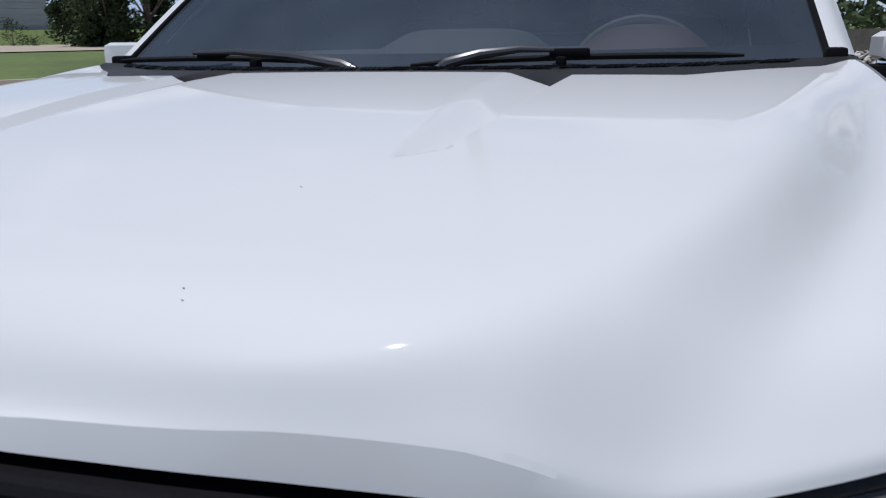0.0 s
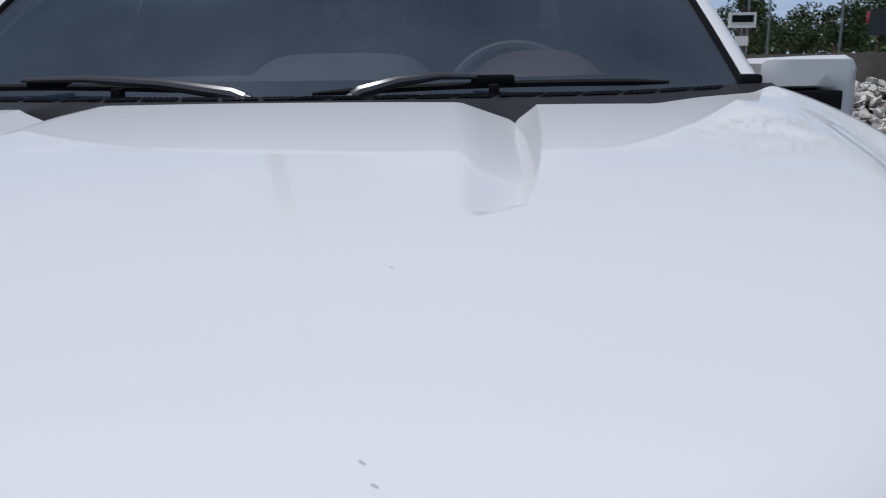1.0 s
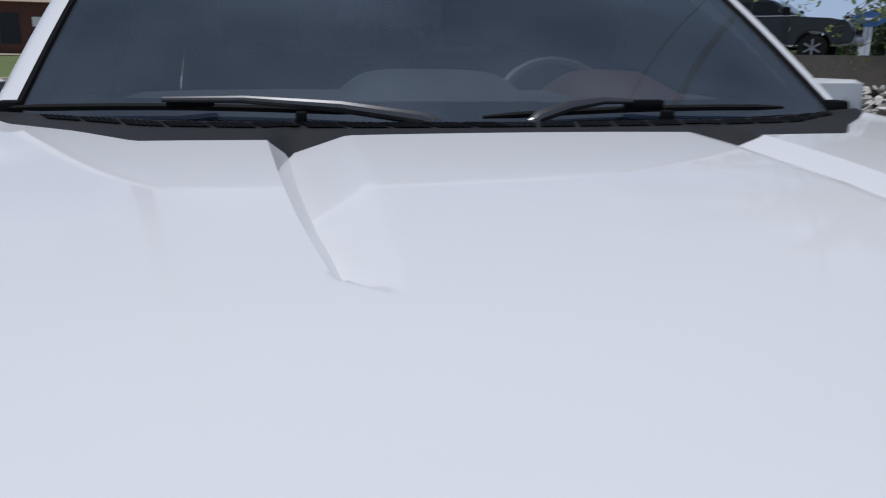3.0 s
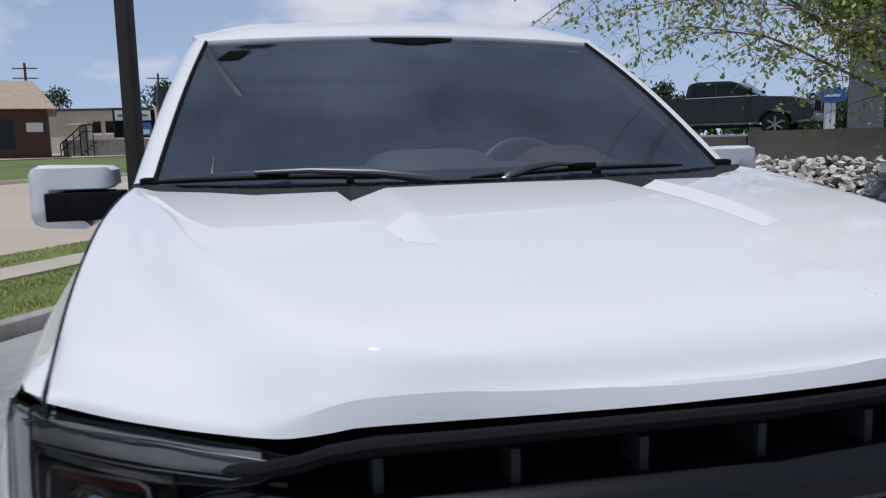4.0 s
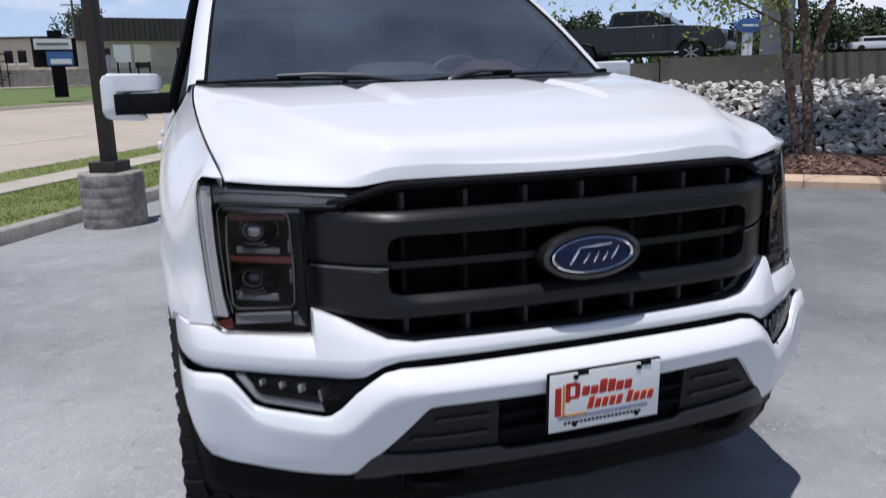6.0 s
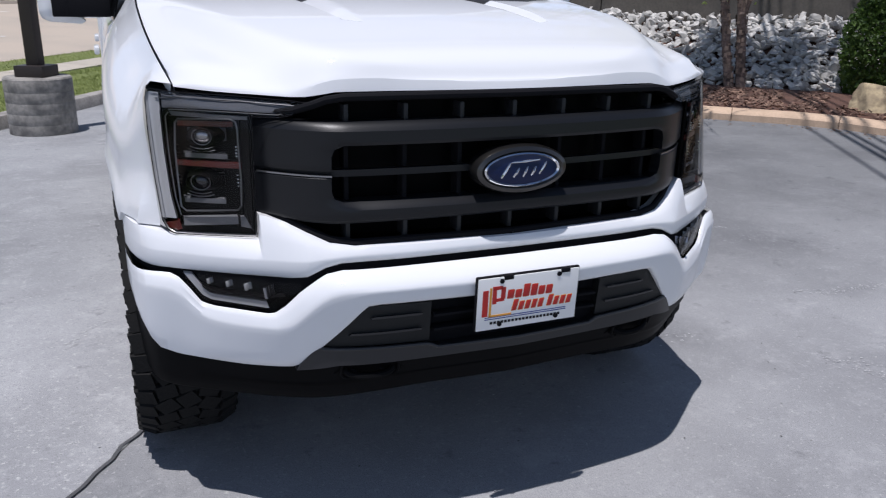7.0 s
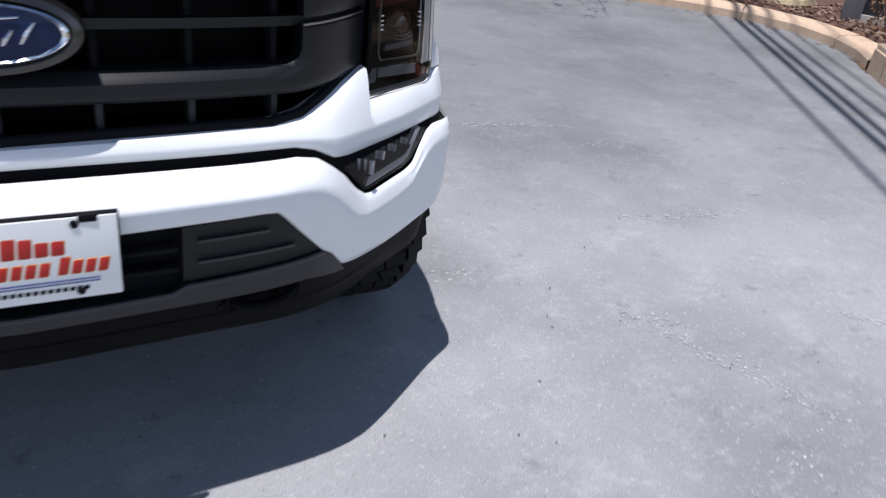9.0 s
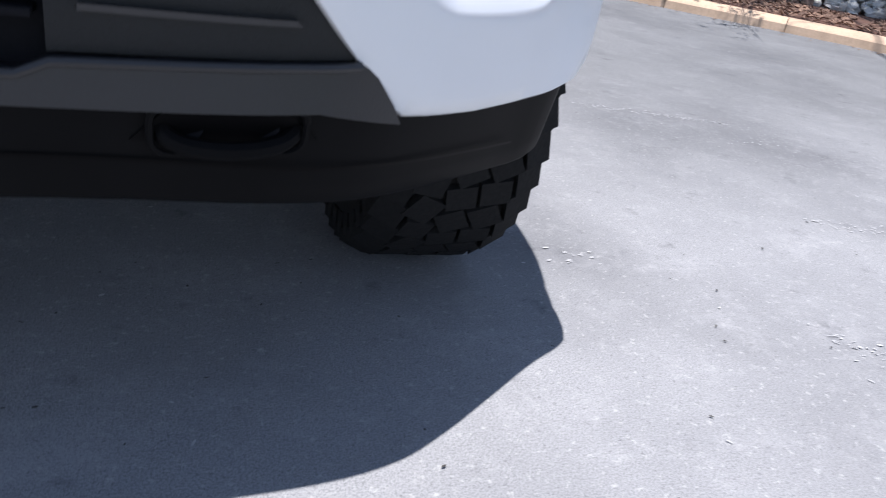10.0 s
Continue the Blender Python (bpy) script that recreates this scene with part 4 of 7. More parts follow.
for s in SIDES:
    def flip(o):
        return [(s * x, z) for x, z in o][::s]

    def inset(o, d, depth=0.02, rim=0.003, zstep=0.05):
        """A piece inside the lamp, d behind the lens."""
        b = bmesh.new()
        skin(b, flip(o), lambda x, z: y_lamp(x, z) + d, depth, rim, 0.025, zstep)
        return b

    def cord(o, d, rad, close=False):
        """A thin bright line inside the lamp."""
        b = bmesh.new()
        p = [(s * x, y_lamp(x, z) + d, z) for x, z in o]
        tube(b, p + (p[:1] if close else []), rad, 6, not close)
        return b
    lamp_o = flip(LAMP_EDGE)
    bm = inset(LAMP_EDGE, 0.10, 0.01, 0)
    sheet(bm, [[(x, y_lamp(x, z) + d, z) for x, z in lamp_o] for d in (0.032, 0.05, 0.108)], True)
    lamp = part("headlight", bm, LAMPBLACK, truck)
    bm = bmesh.new()
    rows = []
    for k in range(9):
        v = k / 8
        r = []
        for i in range(31):
            x = 0.572 + 0.286 * i / 30
            z0, z1 = linear(x, [(0.572, 1.172), (0.606, 1.157), (0.711, 1.159), (0.77, 1.158), (0.846, 1.153), (0.858, 1.150)]), linear(x, [(0.572, 1.183), (0.70, 1.191), (0.858, 1.193)])
            z = z0 + (z1 - z0) * v
            r.append((s * x, y_lamp(x, z) + 0.012 + 0.006 * (2 * v - 1) ** 4 + (0.02 if k in (0, 8) else 0), z))
        rows.append(r)
    sheet(bm, rows)
    part("upper_light_guide", bm, DRLTOP, lamp, "dark grey upper light bar")
    bm = bmesh.new()
    rows = []
    for k in range(9):
        v = k / 8
        r = []
        for i in range(33):
            z = 0.876 + 0.317 * i / 32
            x0, x1 = linear(z, [(0.876, 0.845), (0.931, 0.854), (1.041, 0.860), (1.147, 0.861), (1.154, 0.859), (1.193, 0.860)]), linear(z, [(0.870, 0.883), (0.990, 0.892), (1.090, 0.896), (1.175, 0.895), (1.198, 0.889)])
            x = x0 + (x1 - x0) * v
            r.append((s * x, y_lamp(x, z) + (0.012 + 0.006 * (1 - 2 * v) ** 4 if v < 0.5 else 0.0015 + 0.0105 * (1 - (2 * v - 1) ** 3)) + (0.02 if k == 0 else 0), z))
        rows.append(r)
    sheet(bm, rows)
    part("light_guide", bm, DRL, lamp, "grey C-shaped running-light guide")
    bm = bmesh.new()
    edge = [(0.873, 0.848), (0.883, 0.870), (0.892, 0.990), (0.896, 1.090), (0.895, 1.175), (0.889, 1.198)]
    sheet(bm, [[(s * (x - 0.0006), y_lamp(x, z) + d, z) for x, z in edge] for d in (0.001, 0.012, 0.03)])
    flange = [[], [], []]
    for i in range(29):
        z = 0.850 + 0.349 * i / 28
        x = linear(z, [(q, p) for p, q in edge])
        fx, fy = linear(z, [(q[0], q[1]) for q in FENDER_EDGE[s]]), linear(z, [(q[0], q[2]) for q in FENDER_EDGE[s]])
        flange[0].append((s * (x - 0.001), y_lamp(x, z) + 0.002, z))
        flange[1].append((s * (x + (fx - x) * 0.5 + 0.001), (y_lamp(x, z) + fy) / 2, z))
        flange[2].append((s * (fx + 0.001), fy + 0.004, z))
    sheet(bm, flange)
    part("clear_edge", bm, CLEAREDGE, lamp, "pale clear outer edge of the lamp")
    part("side_marker", inset([(0.838, 0.850), (0.850, 0.845), (0.867, 0.849), (0.877, 0.862), (0.843, 0.871)], 0.012), AMBER, lamp, "dull red corner reflector")
    part("bezel_step", inset([(0.672, 1.141), (0.838, 1.138), (0.844, 1.149), (0.672, 1.150)], 0.022, 0.02, 0.002, 0), DRLTOP, lamp)
    part("lower_reflector", inset([(0.706, 0.872), (0.833, 0.857), (0.832, 0.878), (0.706, 0.893)], 0.02), DRLDARK, lamp)
    part("lower_reflector", inset([(0.676, 0.862), (0.700, 0.866), (0.700, 0.893), (0.690, 0.893)], 0.02, 0.015, 0.002), DRLTOP, lamp)
    part("inner_panel", inset([(0.671, 0.852), (0.689, 0.896), (0.690, 1.140), (0.671, 1.140)], 0.026, 0.02, 0.002), LAMPBLACK, lamp)
    ring = [(0.833, 1.122), (0.826, 1.132), (0.77, 1.137), (0.712, 1.142), (0.700, 1.136), (0.697, 1.12), (0.697, 1.075), (0.695, 0.994), (0.698, 0.924), (0.706, 0.912), (0.766, 0.905), (0.825, 0.899), (0.836, 0.909), (0.838, 0.99), (0.838, 1.059)]
    part("lamp_frame", cord(ring, 0.014, 0.0024, True), STEEL, lamp)
    part("guide_edge", cord([(0.846, 1.146), (0.853, 1.135), (0.853, 1.041), (0.847, 0.931), (0.838, 0.886)], 0.016, 0.0015), STEEL, lamp)
    part("guide_edge", cord([(0.876, 0.872), (0.8845, 0.99), (0.8885, 1.09), (0.889, 1.184)], 0.009, 0.0013), STEEL, lamp)
    part("guide_edge", cord([(0.872, 1.178), (0.84, 1.184), (0.767, 1.186), (0.70, 1.186), (0.646, 1.184), (0.567, 1.180)], 0.009, 0.0014), STEEL, lamp)
    part("guide_edge", cord([(0.845, 1.154), (0.77, 1.158), (0.711, 1.159), (0.606, 1.157), (0.579, 1.165), (0.560, 1.178)], 0.010, 0.0012), STEEL, lamp)
    part("guide_edge", cord([(0.669, 0.848), (0.780, 0.844), (0.855, 0.841), (0.871, 0.849), (0.881, 0.872)], 0.004, 0.0013), STEEL, lamp)
    part("amber_strip", inset([(0.684, 1.016), (0.836, 1.012), (0.836, 1.023), (0.790, 1.028), (0.684, 1.031)], 0.03, 0.01, 0.002), AMBER, lamp)
    part("red_strip", inset([(0.704, 1.121), (0.826, 1.113), (0.826, 1.126), (0.704, 1.134)], 0.03, 0.01, 0.002), AMBER, lamp)
    for x, z, mat, dish in ((0.770, 1.090, BRIGHTDISH, REFLECTOR), (0.780, 0.973, DARKLENS, LAMPBLACK)):
        y = y_lamp(x, z) + 0.046
        turn = Matrix.Translation((s * x, y, z)) @ Matrix.Rotation(radians(s * 30), 4, "Z")
        bm = bmesh.new()
        bmesh.ops.create_cone(bm, cap_ends=False, segments=28, radius1=0.034, radius2=0.024, depth=0.04, matrix=turn @ Matrix.Diagonal((1.5, 1, 0.85, 1)) @ pose(0, 0, 0, 90, 0, 0))
        part("projector_housing", bm, dish, lamp)
        bm = bmesh.new()
        bmesh.ops.create_uvsphere(bm, u_segments=24, v_segments=14, radius=0.025, matrix=turn @ Matrix.Diagonal((1.0, 0.55, 0.80, 1)))
        part("projector_lens", bm, mat, lamp)
        bm = bmesh.new()
        tube(bm, [turn @ Vector((0.026 * math.cos(t), -0.010, 0.021 * math.sin(t))) for t in [math.tau * i / 28 for i in range(29)]], 0.0012, 5, False)
        part("lens_rim", bm, STEEL, lamp)
        for dz, half in ((-0.030, 0.030), (-0.037, 0.036)):
            bm = bmesh.new()
            tube(bm, [turn @ Vector((half * t, -0.014, dz + 0.006 * t * t)) for t in (-1, -0.6, -0.2, 0.2, 0.6, 1)], 0.0014, 5)
            part("dish_edge", bm, CHROME if z > 1 else STEEL, lamp)
        for side in (-1, 1):
            bm = bmesh.new()
            box(bm, side * 0.046 - 0.012, side * 0.046 + 0.012, -0.004, 0.012, -0.016, 0.018, 0.003, turn @ Matrix.Rotation(side * 0.5, 4, "Z"))
            part("side_facet", bm, DRLTOP if z > 1 else LAMPBLACK, lamp)
        part("lamp_shelf", inset([(x - 0.05, z - 0.052), (x + 0.045, z - 0.056), (x + 0.045, z - 0.044), (x - 0.05, z - 0.040)], 0.03, 0.03, 0.002, 0), DRLTOP, lamp)
    for xx, zs in ((0.700, (1.051, 1.059, 1.067, 1.075, 0.975, 0.984, 0.993, 1.003)), (0.834, (1.039, 1.048, 1.058, 1.067, 0.962, 0.971, 0.980, 0.990))):
        for zz in zs:
            yy = y_lamp(xx, zz) + 0.011
            bm = bmesh.new()
            box(bm, s * xx - 0.0045, s * xx + 0.0045, yy, yy + 0.01, zz - 0.0018, zz + 0.0018, 0.0006)
            part("lamp_fin", bm, CHROME, lamp)
    bm = bmesh.new()
    skin(bm, lamp_o, lambda x, z: y_lamp(x, z), 0, 0, 0.025, 0.05)
    c = part("lens", bm, CLEAR, lamp, way=(0, -1, 0))
    c.visible_shadow = False
    bm = bmesh.new()
    ring = [(x, y_lamp(x, z) + 0.004, z) for x, z in lamp_o]
    tube(bm, ring + ring[:1], 0.0013, 6, False)
    part("lamp_seal", bm, BLACK, lamp)

# specks of dirt on the hood
for x, y, z in [(x, y, hood_z(x, y)) for x, y in ((0.236, 0.44), (0.248, 0.234), (0.241, 0.246))]:
    bm = bmesh.new()
    bmesh.ops.create_icosphere(bm, subdivisions=1, radius=0.0008, matrix=Matrix.Translation((x, y, z + 0.0002)) @ Matrix.Diagonal((1, 1.6, 0.5, 1)))
    part("dirt_speck", bm, DASHBROWN, truck)

# unseen plate under the engine, added to stop sun streaks on the ground
bm = bmesh.new()
box(bm, -0.58, 0.58, 0.26, 1.0, 0.415, 0.43, 0.005)
part("under_tray", bm, BLACK, truck)
# engine bay filler behind the grille
bm = bmesh.new()
box(bm, -0.66, 0.66, 0.40, 1.30, 0.42, 1.14, 0.05)
part("engine_bay", bm, BLACK, truck)
# unseen pan and axle under the cab and the bed, added to block light
bm = bmesh.new()
box(bm, -0.62, 0.62, 0.98, 5.4, 0.46, 0.495, 0.01)
part("underbody", bm, BLACK, truck)
bm = bmesh.new()
tube(bm, [(-0.72, AXLE_Y, 0.421), (-0.15, AXLE_Y, 0.40), (0.15, AXLE_Y, 0.40), (0.72, AXLE_Y, 0.421)], 0.05, 12)
part("front_axle", bm, BLACK, truck)

# cowl under the windshield
def cowl_at(u, v, up=0.0):
    a = abs(u) * 0.86
    y0, y1 = linear(a, HOOD_REAR) - 0.015, 1.385 + 0.11 * u * u
    z0 = hood_z(min(a, 0.83), linear(a, HOOD_REAR)) - 0.008
    z = linear(v, [(0, z0), (0.42, max(1.424, z0 + 0.004)), (0.64, 1.427), (0.8, 1.414), (1, 1.404)]) + 0.014 * u * u * v
    return Vector((u * 0.86, y0 + (y1 - y0) * v, z + up))


bm = bmesh.new()
sheet(bm, [[cowl_at(i / 40, v) for i in range(-40, 41)] for v in (0, 0.08, 0.2, 0.35, 0.42, 0.5, 0.64, 0.72, 0.8, 1.0)])
cowl = part("cowl", bm, COWL, truck, "sun-faded black plastic cowl")
for k in range(-11, 11):
    u = 0.08 * k + 0.04
    if abs(u) > 0.86:
        continue
    v0, v1 = (0.42, 0.72) if abs(u) > 0.40 else (0.40, 0.78)
    # near-black sheet over the cowl, its colour standing in for the shaded opening
    bm = bmesh.new()
    sl = 0.02 if u > 0 else -0.02
    sheet(bm, [[cowl_at(u - 0.036 - sl, v0, 0.002), cowl_at(u - sl, v0, 0.002), cowl_at(u + 0.036 - sl, v0, 0.002)], [cowl_at(u - 0.036, (v0 + v1) / 2, 0.002), cowl_at(u, (v0 + v1) / 2, 0.002), cowl_at(u + 0.036, (v0 + v1) / 2, 0.002)], [cowl_at(u - 0.036 + sl, v1, 0.002), cowl_at(u + sl, v1, 0.002), cowl_at(u + 0.036 + sl, v1, 0.002)]])
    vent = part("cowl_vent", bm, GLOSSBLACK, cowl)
    for q in range(5):
        bm = bmesh.new()
        c = u - 0.024 + 0.012 * q
        tube(bm, [cowl_at(c - sl, v0, 0.002), cowl_at(c, (v0 + v1) / 2, 0.002), cowl_at(c + sl, v1, 0.002)], 0.0014, 4)
        part("slat", bm, BLACK, vent)
for x in (-0.33, 0.33):
    bm = bmesh.new()
    p = cowl_at(x / 0.86, 0.62)
    box(bm, x - 0.009, x + 0.009, p.y, p.y + 0.025, p.z - 0.004, p.z + 0.016, 0.004)
    part("washer_nozzle", bm, BLACK, cowl)
for s in SIDES:
    bm = bmesh.new()
    box(bm, s * 0.825 - 0.020, s * 0.825 + 0.020, 1.465, 1.525, 1.420, 1.452, 0.008)
    part("cowl_end_cap", bm, BLACK, cowl)


# wipers
ARM = material("wiper_arm_black", (0.10, 0.10, 0.105), 0.30, metal=0.5, coat=0.2, stain=0.2)


def wiper(pivot, elbow, tip_a, tip_b):
    w = thing("wiper", "", "")
    w.parent = truck
    bm = bmesh.new()
    p, e = Vector(pivot), Vector(elbow)
    up = Vector((0, 0, 1))
    tube(bm, [p, p.lerp(e, 0.05) + up * 0.006, p.lerp(e, 0.35) + up * 0.014, p.lerp(e, 0.7) + up * 0.012, e], [0.011, 0.0125, 0.0105, 0.007, 0.005], 10)
    part("wiper_arm", bm, ARM, w)
    bm = bmesh.new()
    q = p - (e - p).normalized() * 0.012
    tube(bm, [q, p + (e - p).normalized() * 0.006], [0.006, 0.0125], 10)
    tube(bm, [q + up * 0.002, q + up * -0.03], [0.012, 0.014], 10)
    part("wiper_pivot", bm, STEEL, w, "worn bare metal cap")
    bm = bmesh.new()
    a, b = Vector(tip_a), Vector(tip_b)
    pts = [a.lerp(b, i / 10) + Vector((0, 0, 0.006 * math.sin(math.pi * i / 10))) for i in range(11)]
    tube(bm, pts, [0.003] + [0.0065] * 9 + [0.003], 6)
    part("wiper_blade", bm, RUBBER, w)
    bm = bmesh.new()
    m = a.lerp(b, 0.5)
    box(bm, m.x - 0.04, m.x + 0.04, m.y - 0.012, m.y + 0.008, m.z + 0.006, m.z + 0.024, 0.005)
    part("blade_clip", bm, BLACK, w)


wiper((-0.103, 1.303, 1.424), (-0.56, 1.415, 1.458), (-0.83, 1.470, 1.440), (-0.20, 1.385, 1.436))
wiper((0.082, 1.331, 1.424), (0.30, 1.395, 1.455), (0.00, 1.375, 1.428), (0.66, 1.435, 1.440))


# windshield, pillars, roof
def ws(u, v):
    x = (0.815 + (0.695 - 0.815) * v) * u
    y = (1.485 - 0.10 * (1 - u * u)) * (1 - v) + (2.205 - 0.075 * (1 - u * u)) * v
    z = 1.415 + 0.012 * u * u + v * (0.452 + 0.026 * (1 - u * u)) + 0.022 * math.sin(math.pi * v)
    return Vector((x, y, z))


US = [i / 12 for i in range(-12, 13)]
bm = bmesh.new()
sheet(bm, [[ws(u * 0.995, v / 14) for u in US] for v in range(15)])
pane = part("windshield", bm, WINDSHIELD, truck, "dark tinted windshield glass", way=(0, -0.5, 1))
pane.visible_shadow = False
bm = bmesh.new()
for rows in ([[ws(u, v) for u in US] for v in (0.0, 0.075)], [[ws(u, v) for u in US] for v in (0.955, 1.0)],
             [[ws(u, v / 14) for v in range(15)] for u in (0.955, 1.0)], [[ws(-u, v / 14) for v in range(15)] for u in (0.955, 1.0)]):
    sheet(bm, [[p + Vector((0, 0.004, -0.006)) for p in r] for r in rows])
part("black_border", bm, GLOSSBLACK, pane)
for s in SIDES:
    bm = bmesh.new()
    rows = []
    for i in range(13):
        v = i / 12
        p = ws(s * 1.0, v)
        out = Vector((s * 1.0, 0.35, 0.0)).normalized()
        w = 0.075
        a = p + Vector((-s * 0.004, -0.004, 0.004))
        b = a + Vector((s * 0.028, 0.012, 0.010))
        c = b + Vector((s * 0.030, 0.055, -0.006))
        d = c + Vector((s * 0.012, 0.06, -0.03))
        rows.append([a, b, c, d, d + Vector((-s * 0.05, 0, 0)), a + Vector((0, 0.05, -0.02))])
    sheet(bm, rows, True)
    part("windshield_pillar", bm, PAINT, truck, "", 50)
    bm = bmesh.new()
    tube(bm, [ws(s * 1.0, i / 12) + Vector((0, 0.0, 0.003)) for i in range(13)], 0.007, 6)
    part("windshield_seal", bm, BLACK, truck)

bm = bmesh.new()
rows = []
for j in range(26):
    v = j / 25
    r = []
    for u in US:
        front = ws(u, 1.0)
        y = front.y + (4.05 - front.y) * v ** 1.3
        w = linear(v, [(0, 0.712), (0.06, 0.735), (0.2, 0.755), (0.8, 0.755), (1, 0.70)])
        crown = 1.984 - 0.055 * abs(u) ** 3.0 + 0.010 * smooth((abs(u) - 0.55) / 0.15) * smooth((0.95 - abs(u)) / 0.2)
        z = front.z + 0.006 + (crown - front.z) * (1 - (1 - min(v / 0.28, 1)) ** 2.0)
        z -= 0.05 * max(0, v - 0.9) / 0.1
        r.append((u * w / 0.70 * 0.70, y, z))
    rows.append(r)
sheet(bm, rows)
g = bmesh.ops.extrude_edge_only(bm, edges=[e for e in bm.edges if e.is_boundary])
for v in g["geom"]:
    if isinstance(v, bmesh.types.BMVert):
        v.co.z -= 0.035
part("roof", bm, PAINT, truck)
bm = bmesh.new()
sheet(bm, [[(u * 0.75, 2.22 + 1.75 * v, 1.845 + 0.04 * (1 - u * u)) for u in US] for v in (0, 0.3, 0.7, 1)])
part("headliner", bm, CABIN, truck)

# doors, side glass, bed
SHUT = [(1.745, 2.76), (2.77, 3.70)]
for s in SIDES:
    for y0, y1 in SHUT:
        bm = bmesh.new()
        rows = []
        for z, x in ((0.52, 0.955), (0.62, 0.985), (0.80, 0.998), (1.0, 0.992), (1.12, 0.985), (1.22, 0.975), (1.29, 0.955), (1.315, 0.93)):
            rows.append([(s * x, y0 + 0.006 + (y1 - y0 - 0.012) * t / 8, z) for t in range(9)])
        sheet(bm, rows)
        g = bmesh.ops.extrude_edge_only(bm, edges=[e for e in bm.edges if e.is_boundary])
        for v in g["geom"]:
            if isinstance(v, bmesh.types.BMVert):
                v.co.x -= s * 0.06
        door = part("door", bm, PAINT, truck)
        bm = bmesh.new()
        box(bm, s * 1.012 - 0.012, s * 1.012 + 0.012, y1 - 0.27, y1 - 0.07, 1.125, 1.16, 0.008)
        part("door_handle", bm, PAINT, door)
        bm = bmesh.new()
        top = 1.845
        ya = y0 + (0.30 if y0 < 2 else 0.03)
        sheet(bm, [[(s * 0.935, y0 + 0.03 if y0 > 2 else 1.80, 1.31), (s * 0.935, y1 - 0.03, 1.31)], [(s * 0.752, ya + (0.34 if y0 < 2 else 0), top), (s * 0.757, y1 - 0.03, top)]])
        part("side_window", bm, SIDEGLASS, door, way=(s, 0, 0.3))
        if y0 < 2:
            bm = bmesh.new()
            sheet(bm, [[(s * 0.885, 1.56, 1.30), (s * 0.925, 1.70, 1.31), (s * 0.932, 1.82, 1.31)], [(s * 0.80, 1.95, 1.60), (s * 0.83, 2.05, 1.58), (s * 0.842, 2.12, 1.575)], [(s * 0.752, 2.28, 1.86), (s * 0.752, 2.34, 1.86), (s * 0.750, 2.42, 1.855)]])
            part("window_frame", bm, GLOSSBLACK, door)
        bm = bmesh.new()
        tube(bm, [(s * 0.94, y1, 1.30), (s * 0.76, y1 - 0.02, 1.87)], 0.035, 8)
        part("door_pillar", bm, GLOSSBLACK, door)
    bm = bmesh.new()
    tube(bm, [(s * 0.715, 2.42, 1.868), (s * 0.735, 2.65, 1.880), (s * 0.740, 3.4, 1.885), (s * 0.73, 4.02, 1.87), (s * 0.86, 4.1, 1.3)], [0.012, 0.030, 0.030, 0.030, 0.036], 8)
    part("roof_rail", bm, PAINT, truck)
    bm = bmesh.new()
    box(bm, s * 0.97 - 0.03, s * 0.97 + 0.03, 1.6, 3.75, 0.40, 0.52, 0.02)
    part("sill", bm, BLACK, truck)
    bm = bmesh.new()
    box(bm, s * 0.94 - 0.06, s * 0.94 + 0.06, 3.72, 5.85, 0.60, 1.34, 0.03)
    part("bed_side", bm, PAINT, truck)
bm = bmesh.new()
box(bm, -0.88, 0.88, 4.03, 4.10, 0.6, 1.35, 0.02)
box(bm, -0.90, 0.90, 4.10, 5.80, 0.62, 0.70, 0.02)
part("bed_floor", bm, BLACK, truck)
bm = bmesh.new()
box(bm, -0.95, 0.95, 5.80, 5.88, 0.62, 1.34, 0.03)
part("tailgate", bm, PAINT, truck)
bm = bmesh.new()
sheet(bm, [[(-0.80, 4.06, 1.33), (0.80, 4.06, 1.33)], [(-0.70, 3.97, 1.93), (0.70, 3.97, 1.93)]])
part("rear_window", bm, SIDEGLASS, truck, way=(0, 1, 0.2))
bm = bmesh.new()
box(bm, -0.90, 0.90, 1.46, 4.06, 0.50, 0.60, 0.02)
part("cab_floor", bm, CABIN, truck)
bm = bmesh.new()
box(bm, -0.45, 0.45, 0.9, 5.6, 0.36, 0.50, 0.02)
for y in (AXLE_Y, 4.70):
    tube(bm, [(-0.75, y, 0.42), (0.75, y, 0.42)], 0.05, 10)
part("chassis", bm, BLACK, truck)

# dashboard, wheel, seats and inside mirror, seen through the glass
bm = bmesh.new()
rows = []
for y, z in ((1.45, 1.395), (1.50, 1.418), (1.58, 1.432), (1.70, 1.448), (1.86, 1.456), (1.95, 1.44), (1.99, 1.38), (1.97, 1.1), (1.92, 0.75)):
    rows.append([(x, y + 0.10 * (x / 0.8) ** 2, z - 0.02 * abs(x / 0.8) ** 4) for x in [0.8 * u for u in US]])
sheet(bm, rows)
dash = part("dashboard", bm, DASHTOP, truck)
bm = bmesh.new()
rows = []
for y, k in ((1.66, 0.0), (1.72, 0.6), (1.80, 1.0), (1.90, 1.0), (1.99, 0.2)):
    rows.append([(0.445 + 0.16 * u, y, 1.438 + 0.068 * k * (1 - abs(u) ** 3)) for u in US])
sheet(bm, rows)
part("instrument_hood", bm, DASHBROWN, dash, "dark red-brown instrument hood")
bm = bmesh.new()
rows = []
